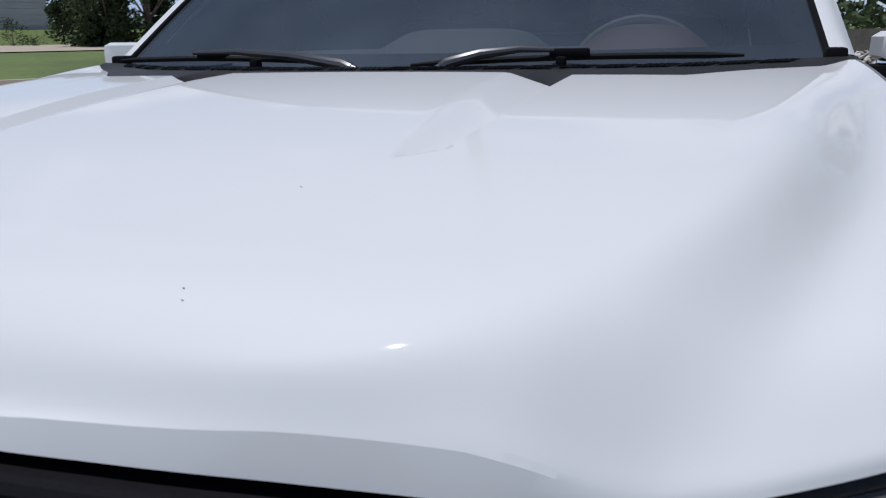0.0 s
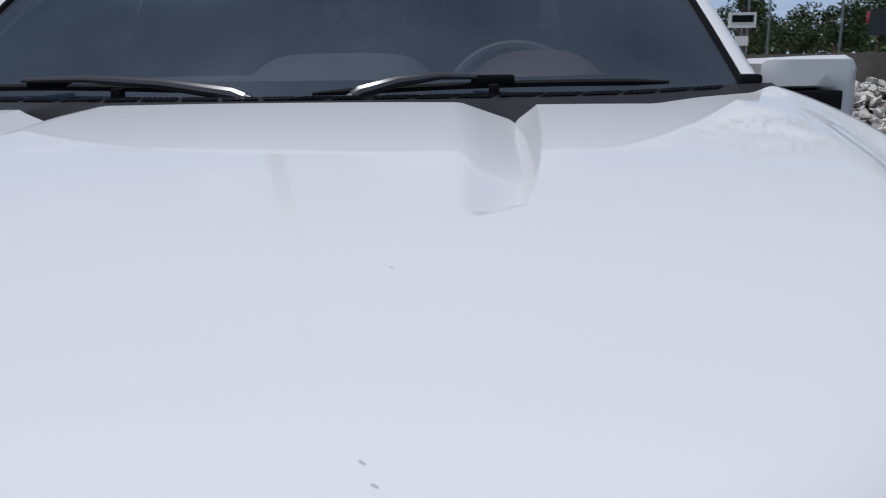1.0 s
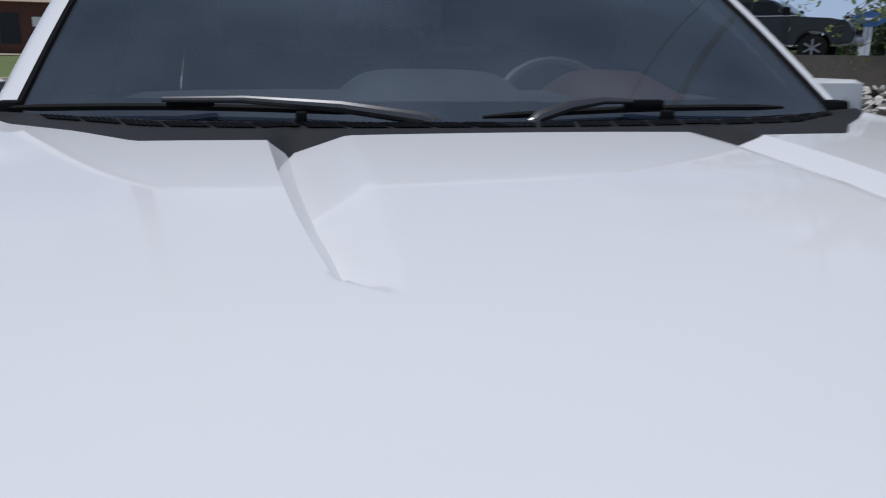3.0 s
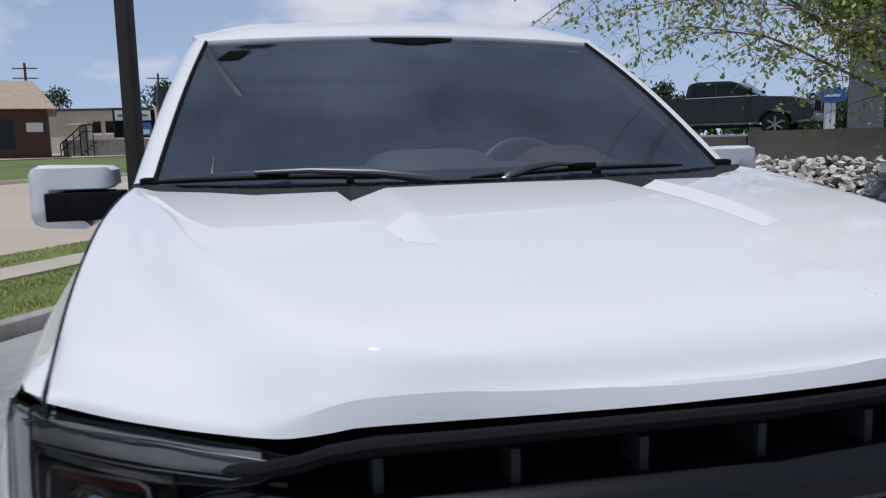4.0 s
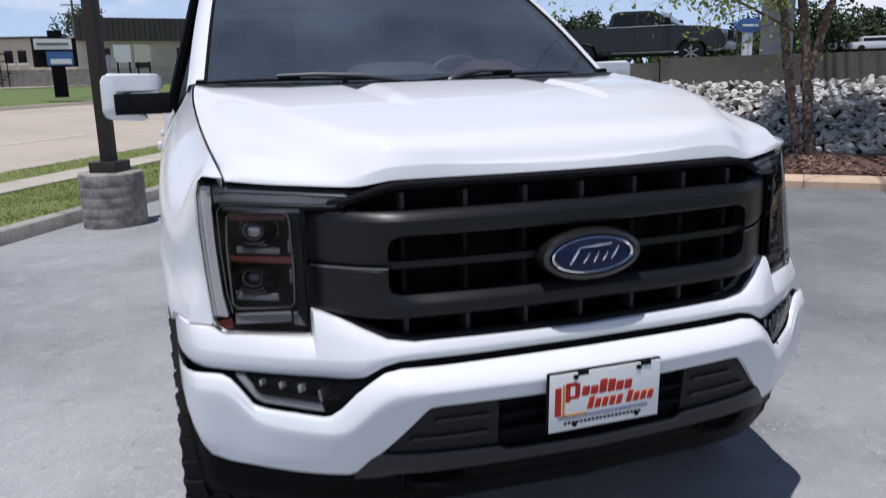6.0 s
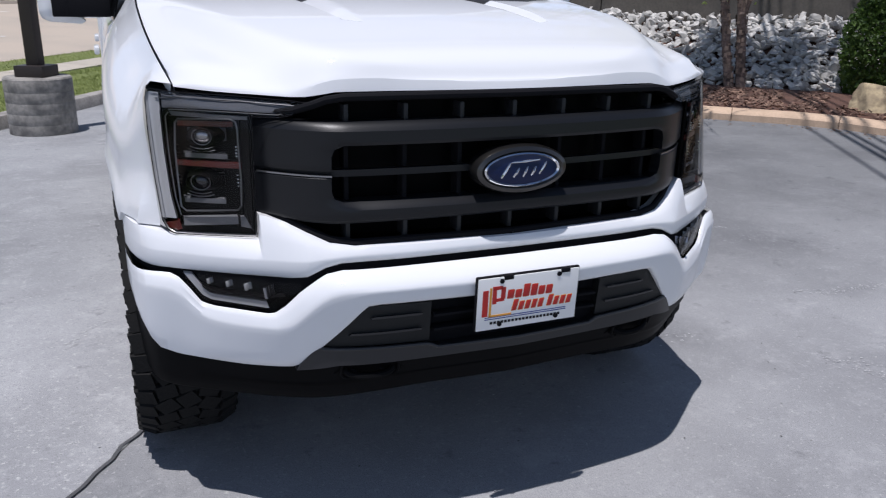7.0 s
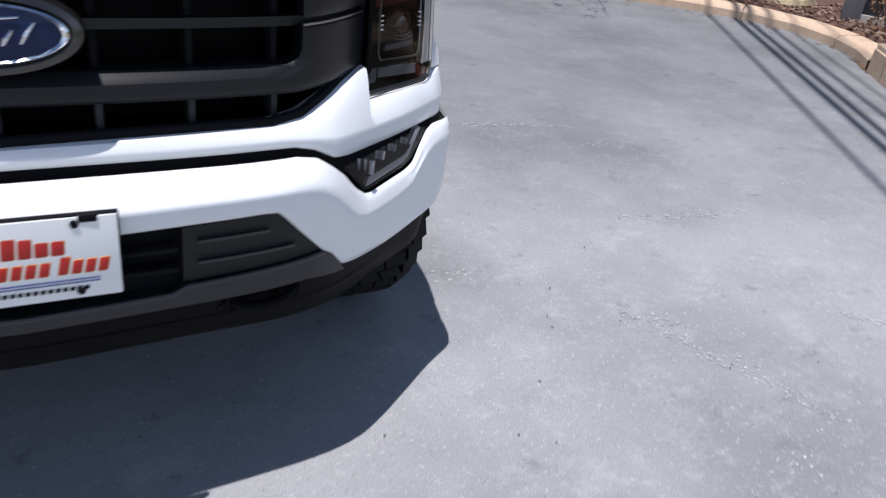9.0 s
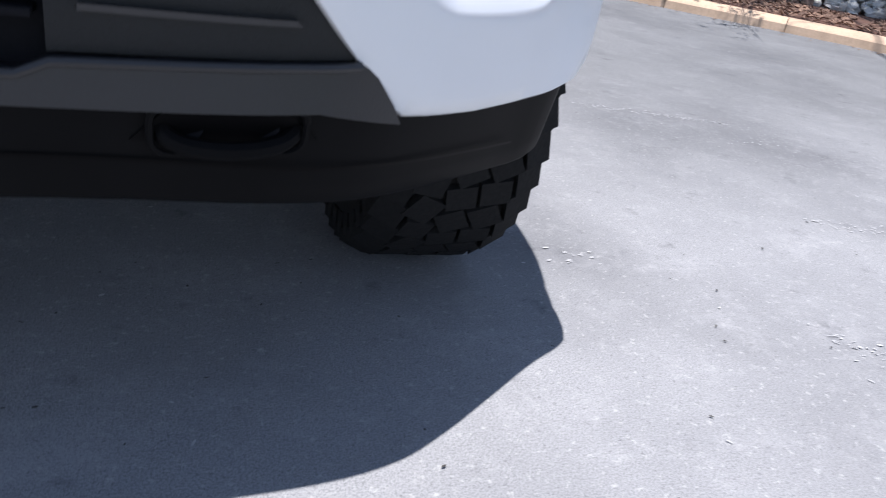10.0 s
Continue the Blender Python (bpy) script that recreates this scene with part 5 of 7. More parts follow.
for y, k in ((1.62, 0.0), (1.70, 0.6), (1.78, 1.0), (1.88, 1.0), (1.97, 0.3)):
    rows.append([(-0.01 + 0.215 * u, y, 1.442 + 0.062 * k * (1 - abs(u) ** 5)) for u in US])
sheet(bm, rows)
part("screen_hood", bm, DASHTOP, dash)
for k in range(3):
    bm = bmesh.new()
    tube(bm, [(-0.24 + 0.02 * k, 1.545 + 0.03 * k, 1.429 + 0.004 * k), (0.03, 1.535 + 0.03 * k, 1.431 + 0.004 * k), (0.28 - 0.02 * k, 1.545 + 0.03 * k, 1.429 + 0.004 * k)], 0.004, 6)
    part("dash_vent", bm, BLACK, dash)
bm = bmesh.new()
WHEEL_M = pose(0.41, 2.06, 1.358, 62, 0, 0)
ring = [WHEEL_M @ Vector((0.185 * math.cos(t), 0.185 * math.sin(t), 0)) for t in [math.tau * i / 32 for i in range(33)]]
tube(bm, ring, 0.016, 8, False)
for t in (0.2, math.pi - 0.2, -math.pi / 2):
    tube(bm, [WHEEL_M @ Vector((0, 0, -0.02)), WHEEL_M @ Vector((0.18 * math.cos(t), 0.18 * math.sin(t), 0))], 0.018, 8)
part("steering_wheel", bm, SEATCLOTH, truck)
for x in (-0.40, 0.40):
    bm = bmesh.new()
    box(bm, x - 0.26, x + 0.26, 2.25, 2.80, 0.80, 1.0, 0.06)
    vs = box(bm, x - 0.25, x + 0.25, 2.72, 2.88, 0.95, 1.55, 0.06)
    for v in vs:
        v.co.y += 0.25 * (v.co.z - 0.95)
    seat = part("front_seat", bm, SEATCLOTH, truck)
    bm = bmesh.new()
    box(bm, x - 0.14, x + 0.14, 2.88, 2.99, 1.57, 1.76, 0.04)
    part("headrest", bm, SEATCLOTH, seat)
bm = bmesh.new()
box(bm, -0.72, 0.72, 3.3, 3.9, 0.8, 1.0, 0.05)
box(bm, -0.72, 0.72, 3.78, 3.95, 0.95, 1.5, 0.05)
part("rear_bench", bm, SEATCLOTH, truck)
bm = bmesh.new()
box(bm, -0.13, 0.13, 2.06, 2.10, 1.735, 1.80, 0.015)
part("inside_mirror", bm, BLACK, truck)
bm = bmesh.new()
p = ws(0.0, 0.93)
box(bm, -0.07, 0.07, p.y + 0.01, p.y + 0.10, p.z - 0.05, p.z - 0.008, 0.012)
box(bm, -0.17, 0.17, p.y + 0.03, p.y + 0.07, p.z - 0.012, p.z + 0.012, 0.008)
part("sensor_housing", bm, BLACK, truck)
bm = bmesh.new()
rows = [[ws(w * i / 6, v) + Vector((0, -0.003, 0.004)) for i in range(-6, 7)] for v, w in ((0.915, 0.05), (0.925, 0.07), (0.95, 0.19), (0.985, 0.22))]
sheet(bm, rows)
part("sensor_patch", bm, GLOSSBLACK, pane, "black printed patch round the sensor")
# tag laid outside the pane, where the glass film does not pale it
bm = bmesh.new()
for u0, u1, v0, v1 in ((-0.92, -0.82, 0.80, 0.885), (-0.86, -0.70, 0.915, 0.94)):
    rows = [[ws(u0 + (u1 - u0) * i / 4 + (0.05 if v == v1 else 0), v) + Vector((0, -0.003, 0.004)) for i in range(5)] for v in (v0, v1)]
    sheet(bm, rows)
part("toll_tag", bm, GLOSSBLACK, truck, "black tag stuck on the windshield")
for s in SIDES:
    bm = bmesh.new()
    tube(bm, [(s * 0.70, 2.45, 1.50), (s * 0.735, 2.40, 1.58), (s * 0.725, 2.30, 1.70), (s * 0.70, 2.27, 1.76)], 0.012, 8)
    part("grab_handle", bm, CABIN, truck)
    bm = bmesh.new()
    box(bm, s * 0.36 - 0.2, s * 0.36 + 0.2, 2.27, 2.42, 1.848, 1.860, 0.005)
    part("sun_visor", bm, CABIN, truck)

# sheets added inside the side windows so no outdoor light shows through
for s in SIDES:
    bm = bmesh.new()
    sheet(bm, [[(s * 0.80, y, 1.25), (s * 0.80, y + 0.1, 1.40), (s * 0.70, y + 0.35 * (4.0 - y) / 1.8, 1.84)] for y in (2.2, 2.6, 3.3, 4.0)])
    part("cab_lining", bm, CABIN, truck)

# sheets added behind the pillars to shut out the sky beside the windshield
for s in SIDES:
    bm = bmesh.new()
    rows = []
    for i in range(9):
        p = ws(s * 0.99, i / 8) + Vector((0, 0.012, -0.014))
        back = Vector((s * linear(p.z, [(1.40, 0.80), (1.86, 0.69)]), max(2.22, p.y + 0.3), p.z - 0.01))
        rows.append([p, p.lerp(back, 0.4) + Vector((s * 0.03, 0, 0)), back])
    sheet(bm, rows)
    sheet(bm, [[rows[0][k], rows[0][k] - Vector((0, 0, 0.25))] for k in range(3)])
    part("pillar_trim", bm, SEATCLOTH, truck)

# door mirrors
for s in SIDES:
    bm = bmesh.new()
    o = [(0.985, 1.412), (1.105, 1.410), (1.122, 1.402), (1.130, 1.385), (1.128, 1.345), (1.118, 1.332), (1.05, 1.320), (1.035, 1.306), (1.05, 1.297), (1.165, 1.304), (1.190, 1.316),
         (1.200, 1.340), (1.198, 1.455), (1.188, 1.475), (1.165, 1.486), (0.985, 1.480), (0.966, 1.468), (0.964, 1.425)]
    skin(bm, [(s * x, z) for x, z in o][::s], lambda x, z: 1.800 + 0.25 * (abs(x) - 0.96) ** 1.5, 0.15, 0.020, 0.03, 0.03, 0.022)
    cap = part("door_mirror", bm, PAINT, truck, "", 50)
    bm = bmesh.new()
    box(bm, s * 1.045 - 0.105, s * 1.045 + 0.105, 1.800, 1.925, 1.324, 1.406, 0.005)
    box(bm, s * 1.098 - 0.004, s * 1.098 + 0.004, 1.7985, 1.802, 1.33, 1.40, 0.0)
    part("mirror_arm", bm, BLACK, cap)
    bm = bmesh.new()
    box(bm, s * 1.08 - 0.10, s * 1.08 + 0.10, 1.955, 1.962, 1.315, 1.475, 0.002)
    part("mirror_glass", bm, MIRROR, cap)


# wheels
def build_wheel():
    w = thing("wheel", "", "")
    bm = bmesh.new()
    prof = [(0.138, 0.235), (0.142, 0.30), (0.143, 0.35), (0.134, 0.388), (0.112, 0.402), (0.0, 0.408), (-0.112, 0.402), (-0.134, 0.388), (-0.143, 0.35), (-0.142, 0.30), (-0.138, 0.235)]
    sheet(bm, [[(x, r * math.cos(t), r * math.sin(t)) for x, r in prof] for t in [math.tau * i / 60 for i in range(61)]])
    part("tyre", bm, RUBBER, w, "black all-terrain tyre with chunky tread", 25)
    bm = bmesh.new()
    for i in range(40):
        t = math.tau * i / 40
        for x0, x1, dt, r0, r1 in ((0.095, 0.147, 0, 0.380, 0.421), (-0.147, -0.095, 0.08, 0.380, 0.421), (0.033, 0.090, 0.06, 0.39, 0.421), (-0.090, -0.033, 0.02, 0.39, 0.421), (-0.028, 0.028, 0.1, 0.39, 0.421)):
            m = Matrix.Rotation(t + dt, 4, "X") @ Matrix.Translation(((x0 + x1) / 2, 0, 0)) @ Matrix.Rotation((0.5 if i % 2 else 0.2) * (1 if x0 > -0.03 else -1) if abs(x0) < 0.091 else (0.22 if x0 > 0 else -0.22), 4, "Z") @ Matrix.Translation((-(x0 + x1) / 2, 0, 0))
            h = 0.0305 if i % 2 else 0.0275
            b = bmesh.ops.create_cube(bm, size=1)["verts"]
            for v in b:
                v.co = Vector((x0 + (v.co.x + 0.5) * (x1 - x0), v.co.y * 2 * h, r0 + (v.co.z + 0.5) * (r1 - r0)))
                if abs(v.co.x) > 0.14:
                    v.co.z -= 0.026 if v.co.z > 0.4 else 0.012
            bmesh.ops.transform(bm, matrix=m, verts=b)
    for i in range(40):
        for sx in (0.148, -0.148):
            t = math.tau * i / 40 + 0.04
            b = bmesh.ops.create_cube(bm, size=1)["verts"]
            for v in b:
                v.co = Vector((sx * 0.97 + v.co.x * 0.012, v.co.y * 0.035, 0.360 + v.co.z * 0.045))
            bmesh.ops.transform(bm, matrix=Matrix.Rotation(t, 4, "X"), verts=b)
    tagged(part("tread", bm, RUBBER, w, "", 25), kind="stuff")
    bm = bmesh.new()
    prof = [(-0.14, 0.24), (-0.13, 0.225), (0.10, 0.22), (0.13, 0.235), (0.142, 0.24)]
    sheet(bm, [[(x, r * math.cos(t), r * math.sin(t)) for x, r in prof] for t in [math.tau * i / 40 for i in range(41)]])
    for i in range(6):
        b = box(bm, 0.07, 0.12, -0.03, 0.03, 0.03, 0.225, 0.008)
        bmesh.ops.transform(bm, matrix=Matrix.Rotation(math.tau * i / 6, 4, "X"), verts=b)
    tube(bm, [(0.0, 0, 0), (0.125, 0, 0)], 0.06, 16)
    part("rim", bm, RIM, w)
    return w


wheel = build_wheel()
wheel.parent = truck
wheel.location = (0.85, AXLE_Y, 0.421)
for x, y in ((-0.85, AXLE_Y), (0.85, 4.70), (-0.85, 4.70)):
    copy_thing(wheel, pose(x, y, 0.421, 17 * y, 0, 0 if x > 0 else 180))

# ---------------------------------------------------------------- the place round it
DIR = Vector((0.5, 0.866, 0))      # along the street
NOR = Vector((-0.866, 0.5, 0))     # across it, away from the lot


def street(s, p, z=0.0):
    return DIR * s + NOR * p + Vector((0, 0, z))


def rise(p):
    """Height of the land across the street."""
    return linear(p, [(-400, -0.02), (9.5, -0.02), (22.5, 0.46), (36, 1.18), (60, 1.5), (62, 2.6), (900, 5.0)])


WALL_A, WALL_D = Vector((7.2, 11.3, 0)), Vector((0.686, -0.727, 0))
WALL_N = Vector((0.727, 0.686, 0))


def terrace(a, d, z=0.0):
    """a: along the retaining wall, d: behind it."""
    return WALL_A + WALL_D * a + WALL_N * d + Vector((0, 0, z))


# land: one sheet to the horizon
bm = bmesh.new()
ps = [-900, -300, -100, -40, -20, -10, 0, 5.4, 8, 9.5, 14, 18, 22.5, 36, 48, 60, 62, 80, 120, 250, 900]
ss = [-900, -300, -100, -50, -25, -10, 0, 10, 20, 30, 45, 60, 80, 110, 160, 300, 900]
sheet(bm, [[street(s, p, rise(p) - 0.03) for s in ss] for p in ps])
lone("ground", bm, FARGRASS, "mown green grass land reaching to the horizon", "ground", "structure")

# the lot
KERB = [(0.1, 11.75), (2.2, 9.6), (4.0, 7.75), (5.0, 6.75), (5.9, 5.95), (6.55, 5.35), (6.9, 4.85), (7.02, 4.35), (6.93, 3.85), (6.7, 3.4), (6.35, 3.0), (5.85, 2.4), (5.2, 1.65), (4.6, 0.95), (2.6, -1.6)]
bm = bmesh.new()
rim = [street(s, 5.46) for s in (-9, 4, 8, 10.0)]
outline = [Vector((x, y, 0)) for x, y in KERB] + [Vector((2.0, -9, 0)), Vector((-9, -9, 0))] + rim
bm.faces.new([bm.verts.new((p.x, p.y, 0.0)) for p in outline])
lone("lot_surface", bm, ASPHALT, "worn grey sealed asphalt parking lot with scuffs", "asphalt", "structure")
# older, paler paving on the far side of the joint
bm = bmesh.new()
pale = [Vector((-6.5, -7.53, 0)), Vector((-0.97, 0.88, 0)), Vector((-0.1, 2.2, 0)), Vector((-0.1, 10.8, 0))] + rim[::-1]
bm.faces.new([bm.verts.new((p.x, p.y, 0.004)) for p in pale])
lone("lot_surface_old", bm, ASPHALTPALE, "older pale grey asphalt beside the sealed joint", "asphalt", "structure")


def strip(bm, pts, prof):
    """A profile of (across, up) points carried along a line on the ground."""
    pts = [Vector((p[0], p[1], 0)) for p in pts]
    rows = []
    for i, p in enumerate(pts):
        d = (pts[min(i + 1, len(pts) - 1)] - pts[max(i - 1, 0)]).normalized()
        n = Vector((-d.y, d.x, 0))
        rows.append([p + n * a + Vector((0, 0, h)) for a, h in prof])
    sheet(bm, rows)
    bm.faces.new([v for v in bm.verts if (v.co - rows[0][0]).length < 1e-6] + [v for r in rows[0][1:] for v in bm.verts if (v.co - r).length < 1e-6][:len(prof) - 1])


def resample(pts, step):
    pts = [Vector((p[0], p[1], 0)) for p in pts]
    out, left = [pts[0]], step
    for a, b in zip(pts, pts[1:]):
        d = (b - a).length
        t = left
        while t <= d:
            out.append(a.lerp(b, t / d))
            t += step
        left = t - d
    return out


# tan kerb round the planting bed, in cast lengths
kerb = thing("bed_kerb", "tan painted concrete kerb round the planting bed", "kerb", "structure")
line = resample(KERB[:11], 0.1)
for i in range(0, len(line) - 1, 12):
    seg = [line[k] for k in range(i, min(i + 13, len(line)))]
    seg[0] = seg[0].lerp(seg[1], 0.08)
    bm = bmesh.new()
    strip(bm, seg, [(0.0, -0.05), (0.005, 0.075), (0.03, 0.105), (0.10, 0.125), (0.24, 0.130), (0.275, 0.115), (0.28, -0.05)])
    part("kerb_length", bm, KERBTAN, kerb)

# raised bed edge of tan blocks with a slab on it
wallb = thing("bed_wall", "low tan block wall with a flat concrete cap", "wall", "structure")
line = resample(KERB[10:], 0.1)
for i in range(0, len(line) - 4, 4):
    seg = [line[k] for k in range(i, i + 5)]
    bm = bmesh.new()
    seg[0] = seg[0].lerp(seg[1], 0.12)
    strip(bm, seg, [(0.0, -0.05), (0.006, 0.19), (0.018, 0.200), (0.18, 0.200), (0.19, -0.05)])
    part("block", bm, KERBTAN, wallb)
bm = bmesh.new()
strip(bm, line, [(0.02, 0.203), (0.022, 0.232), (0.05, 0.240), (0.50, 0.240), (0.52, 0.203)])
part("cap_slab", bm, KERBTAN, wallb)

# mulch bed
bm = bmesh.new()
inner = [p for p in resample(KERB, 0.4)]
rows = [[], [], [], []]
for i, p in enumerate(inner):
    d = (inner[min(i + 1, len(inner) - 1)] - inner[max(i - 1, 0)]).normalized()
    n = Vector((-d.y, d.x, 0))
    for r, (w, h) in zip(rows, ((0.22, 0.09), (0.5, 0.13), (1.0, 0.15), (2.6, 0.15))):
        q = p + n * w
        r.append((q.x, q.y, h + 0.015 * noise.noise(q * 3)))
sheet(bm, rows)
lone("mulch_bed", bm, MULCH, "dark red-brown wood mulch in the planting bed", "mulch", "stuff")
rng = random.Random(4)
bm = bmesh.new()
for _ in range(9000):
    i = rng.randrange(2, len(inner) - 12)
    p = inner[i]
    d = (inner[i + 1] - inner[i - 1]).normalized()
    n = Vector((-d.y, d.x, 0))
    q = p + n * rng.uniform(0.27, 2.2) + d * rng.uniform(-0.2, 0.2)
    m = Matrix.Translation((q.x, q.y, 0.148 + rng.uniform(0, 0.02))) @ Euler((rng.uniform(-0.5, 0.5), rng.uniform(-0.5, 0.5), rng.uniform(0, 6.3))).to_matrix().to_4x4()
    a, b = rng.uniform(0.02, 0.05), rng.uniform(0.006, 0.014)
    vs = [bm.verts.new(m @ Vector(c)) for c in ((-a, -b, 0), (a, -b * 0.6, 0), (a * 0.9, b, 0.004), (-a, b, 0.004))]
    bm.faces.new(vs)
MULCHCHIP = material("mulch_chip", (0.30, 0.19, 0.135), 0.9, island=0.9, dark=(0.07, 0.04, 0.03))
lone("mulch_chips", bm, MULCHCHIP, "loose red-brown bark chips", "mulch", "stuff")


# rock slope and retaining wall
def slope_z(q):
    """Height of the bank under the stones between the bed and the wall."""
    d = (q - WALL_A).dot(WALL_N)
    return linear(d, [(-6.5, 0.08), (-2.0, 0.15), (-1.0, 0.60), (0, 1.14)])


bm = bmesh.new()
rows = []
for d in (-5.4, -4.6, -4, -3, -2, -1, 0.1):
    r = []
    for a in range(-9, 15):
        q = terrace(a, d)
        q.z = slope_z(q) - 0.12
        r.append(q)
    rows.append(r)
sheet(bm, rows)
lone("bank_soil", bm, MULCH, "dark soil bank under the stones", "soil", "structure")


def stone_mesh(bm, m, rg):
    r = bmesh.ops.create_icosphere(bm, subdivisions=2, radius=1)["verts"]
    cut = [(Vector((rg.uniform(-1, 1), rg.uniform(-1, 1), rg.uniform(-1, 1))).normalized(), rg.uniform(0.30, 0.62)) for _ in range(11)]
    for v in r:
        for n, d in cut:
            k = v.co.dot(n) - d
            if k > 0:
                v.co -= n * k
        v.co *= 1.35
    bmesh.ops.transform(bm, matrix=m, verts=r)


rng = random.Random(11)
riprap = thing("riprap", "bank of loose angular grey and white stones", "stones", "stuff")
shapes = []
for k in range(14):
    bm = bmesh.new()
    stone_mesh(bm, Matrix(), rng)
    me = finish(bm, "stone", STONEPART, 14)
    for p in me.polygons:
        p.use_smooth = False
    shapes.append(me)
places = []
for _ in range(11500):
    a, d = rng.uniform(-9.0, 9.5), rng.uniform(-3.2, 0.0)
    q = terrace(a, d)
    edge = -1.85 + 0.12 * math.sin(a * 1.3)
    if d < edge:
        continue
    q.z = slope_z(q) + rng.uniform(-0.07, 0.03)
    size = rng.choice((0.035, 0.045, 0.055, 0.065, 0.075, 0.09))
    m = Matrix.Translation(q) @ Euler((rng.gauss(0, 0.5), rng.gauss(0, 0.5), rng.uniform(0, 6.3))).to_matrix().to_4x4() @ Matrix.Diagonal((size * 1.35, size * 1.0, size * 0.66, 1))
    places.append((-3.5 < a < 5.5 and d < -0.8, m))
rest = [m for near, m in places if not near]
close = [m for near, m in places if near]
rest += close[300:]
for m in close[:300]:
    ob = new("stone", rng.choice(shapes))
    ob.parent = riprap
    ob.matrix_basis = m
verts, faces = [], []
for m in rest:
    me = rng.choice(shapes)
    b = len(verts)
    verts += [m @ v.co for v in me.vertices]
    faces += [[b + i for i in p.vertices] for p in me.polygons]
me = bpy.data.meshes.new("stones")
me.from_pydata(verts, [], faces)
me.materials.append(STONE)
ob = new("stones", me)
ob.parent = riprap

bm = bmesh.new()
w = 0.30
for a0, a1, z1 in ((-9.5, 0.4, 1.52), (0.42, 16, 1.60)):
    pts = [terrace(a0, 0), terrace(a1, 0), terrace(a1, w), terrace(a0, w)]
    lo = [bm.verts.new((p.x, p.y, 0.2)) for p in pts]
    hi = [bm.verts.new((p.x, p.y, z1)) for p in pts]
    for i in range(4):
        bm.faces.new((lo[i], lo[(i + 1) % 4], hi[(i + 1) % 4], hi[i]))
    bm.faces.new(hi)
lone("retaining_wall", bm, WALLCONC, "stained brown-grey concrete retaining wall", "wall", "structure")
bm = bmesh.new()
sheet(bm, [[terrace(a, d, 1.50 + 0.004 * d) for a in (-9.5, 0, 8, 16, 60)] for d in (0.31, 10, 30, 90)])
lone("upper_lot", bm, ASPHALT, "grey asphalt of the upper lot behind the wall", "asphalt", "structure")

# street side: kerb, grass strips, sidewalk, road
bm = bmesh.new()
sheet(bm, [[street(s, p, z) for s in (-12, 0, 6, 10, 14, 18, 22)] for p, z in ((5.43, -0.05), (5.44, 0.12), (5.452, 0.136), (5.47, 0.14), (5.60, 0.142), (5.62, 0.10))])
lone("street_kerb", bm, CONCRETE, "weathered grey concrete kerb at the edge of the lot", "kerb", "structure")


def grass_band(name, p0, p1, label, z, count, seed, s0=-6, s1=40):
    bm = bmesh.new()
    sheet(bm, [[street(s, p, z + 0.02 * noise.noise(Vector((s, p * 3, 0)))) for s in np.linspace(s0, s1, 60)] for p in np.linspace(p0, p1, 8)])
    lone(name, bm, GRASS, label, "grass", "structure")
    rg = random.Random(seed)
    vs, fs = [], []
    for _ in range(count):
        s, p = s0 + (s1 - s0) * rg.random() ** 1.5, rg.uniform(p0 + 0.02, p1 - 0.02)
        b = street(s, p, z - 0.01)
        h, an = rg.uniform(0.02, 0.05), rg.uniform(0, 6.3)
        d = Vector((math.cos(an), math.sin(an), 0)) * 0.005
        lean = Vector((rg.uniform(-0.03, 0.03), rg.uniform(-0.03, 0.03), h))
        k = len(vs)
        vs += [b - d, b + d, b + lean]
        fs.append((k, k + 1, k + 2))
    me = bpy.data.meshes.new("blades")
    me.from_pydata(vs, [], fs)
    me.materials.append(BLADE)
    tagged(new("grass_blades", me), "short green grass blades", "grass", "", "stuff")


BLADE = material("grass_blade", (0.26, 0.31, 0.08), 0.7, island=0.7, dark=(0.11, 0.14, 0.035))
grass_band("grass_strip", 5.58, 7.32, "strip of short green grass by the kerb", 0.13, 60000, 1, 2, 20)
grass_band("verge", 8.02, 9.25, "narrow green grass verge by the road", 0.12, 25000, 2, 2, 30)
walkway = thing("sidewalk", "pale tan concrete sidewalk in cast slabs", "sidewalk", "structure")
for i in range(22):
    s = -6 + 1.5 * i
    bm = bmesh.new()
    sheet(bm, [[street(s + 0.006, p, z), street(s + 1.494, p, z)] for p, z in ((7.29, 0.0), (7.30, 0.15), (8.04, 0.15), (8.05, 0.0))])
    part("slab", bm, PAVE, walkway)
bm = bmesh.new()
sheet(bm, [[street(s, p, z) for s in (-150, -40, -10, 10, 40, 150, 500)] for p, z in ((9.2, 0.12), (9.34, 0.12), (9.37, 0.0), (9.38, -0.005), (14, 0.17), (18, 0.32), (22.5, 0.49), (22.55, 0.62), (22.75, 0.63))])
lone("road", bm, ROAD, "wide sun-bleached tan concrete road", "road", "structure")
bm = bmesh.new()
for p in (13.15, 19.3):
    for k in range(-8, 20):
        s = 9 * k + 4.4
        z = rise(p) + 0.03
        sheet(bm, [[street(s, p - 0.06, z), street(s + 3, p - 0.06, z)], [street(s, p + 0.06, z + 0.002), street(s + 3, p + 0.06, z + 0.002)]])
lone("lane_lines", bm, LINEPAINT, "white dashed lane lines on the road", "road marking", "structure")
bm = bmesh.new()
sheet(bm, [[street(s, p, rise(p) + 0.02) for s in (-60, 0, 60, 150)] for p in (38.5, 48, 60)])
lone("side_lot", bm, ROAD, "pale paved lot across the road", "pavement", "structure")

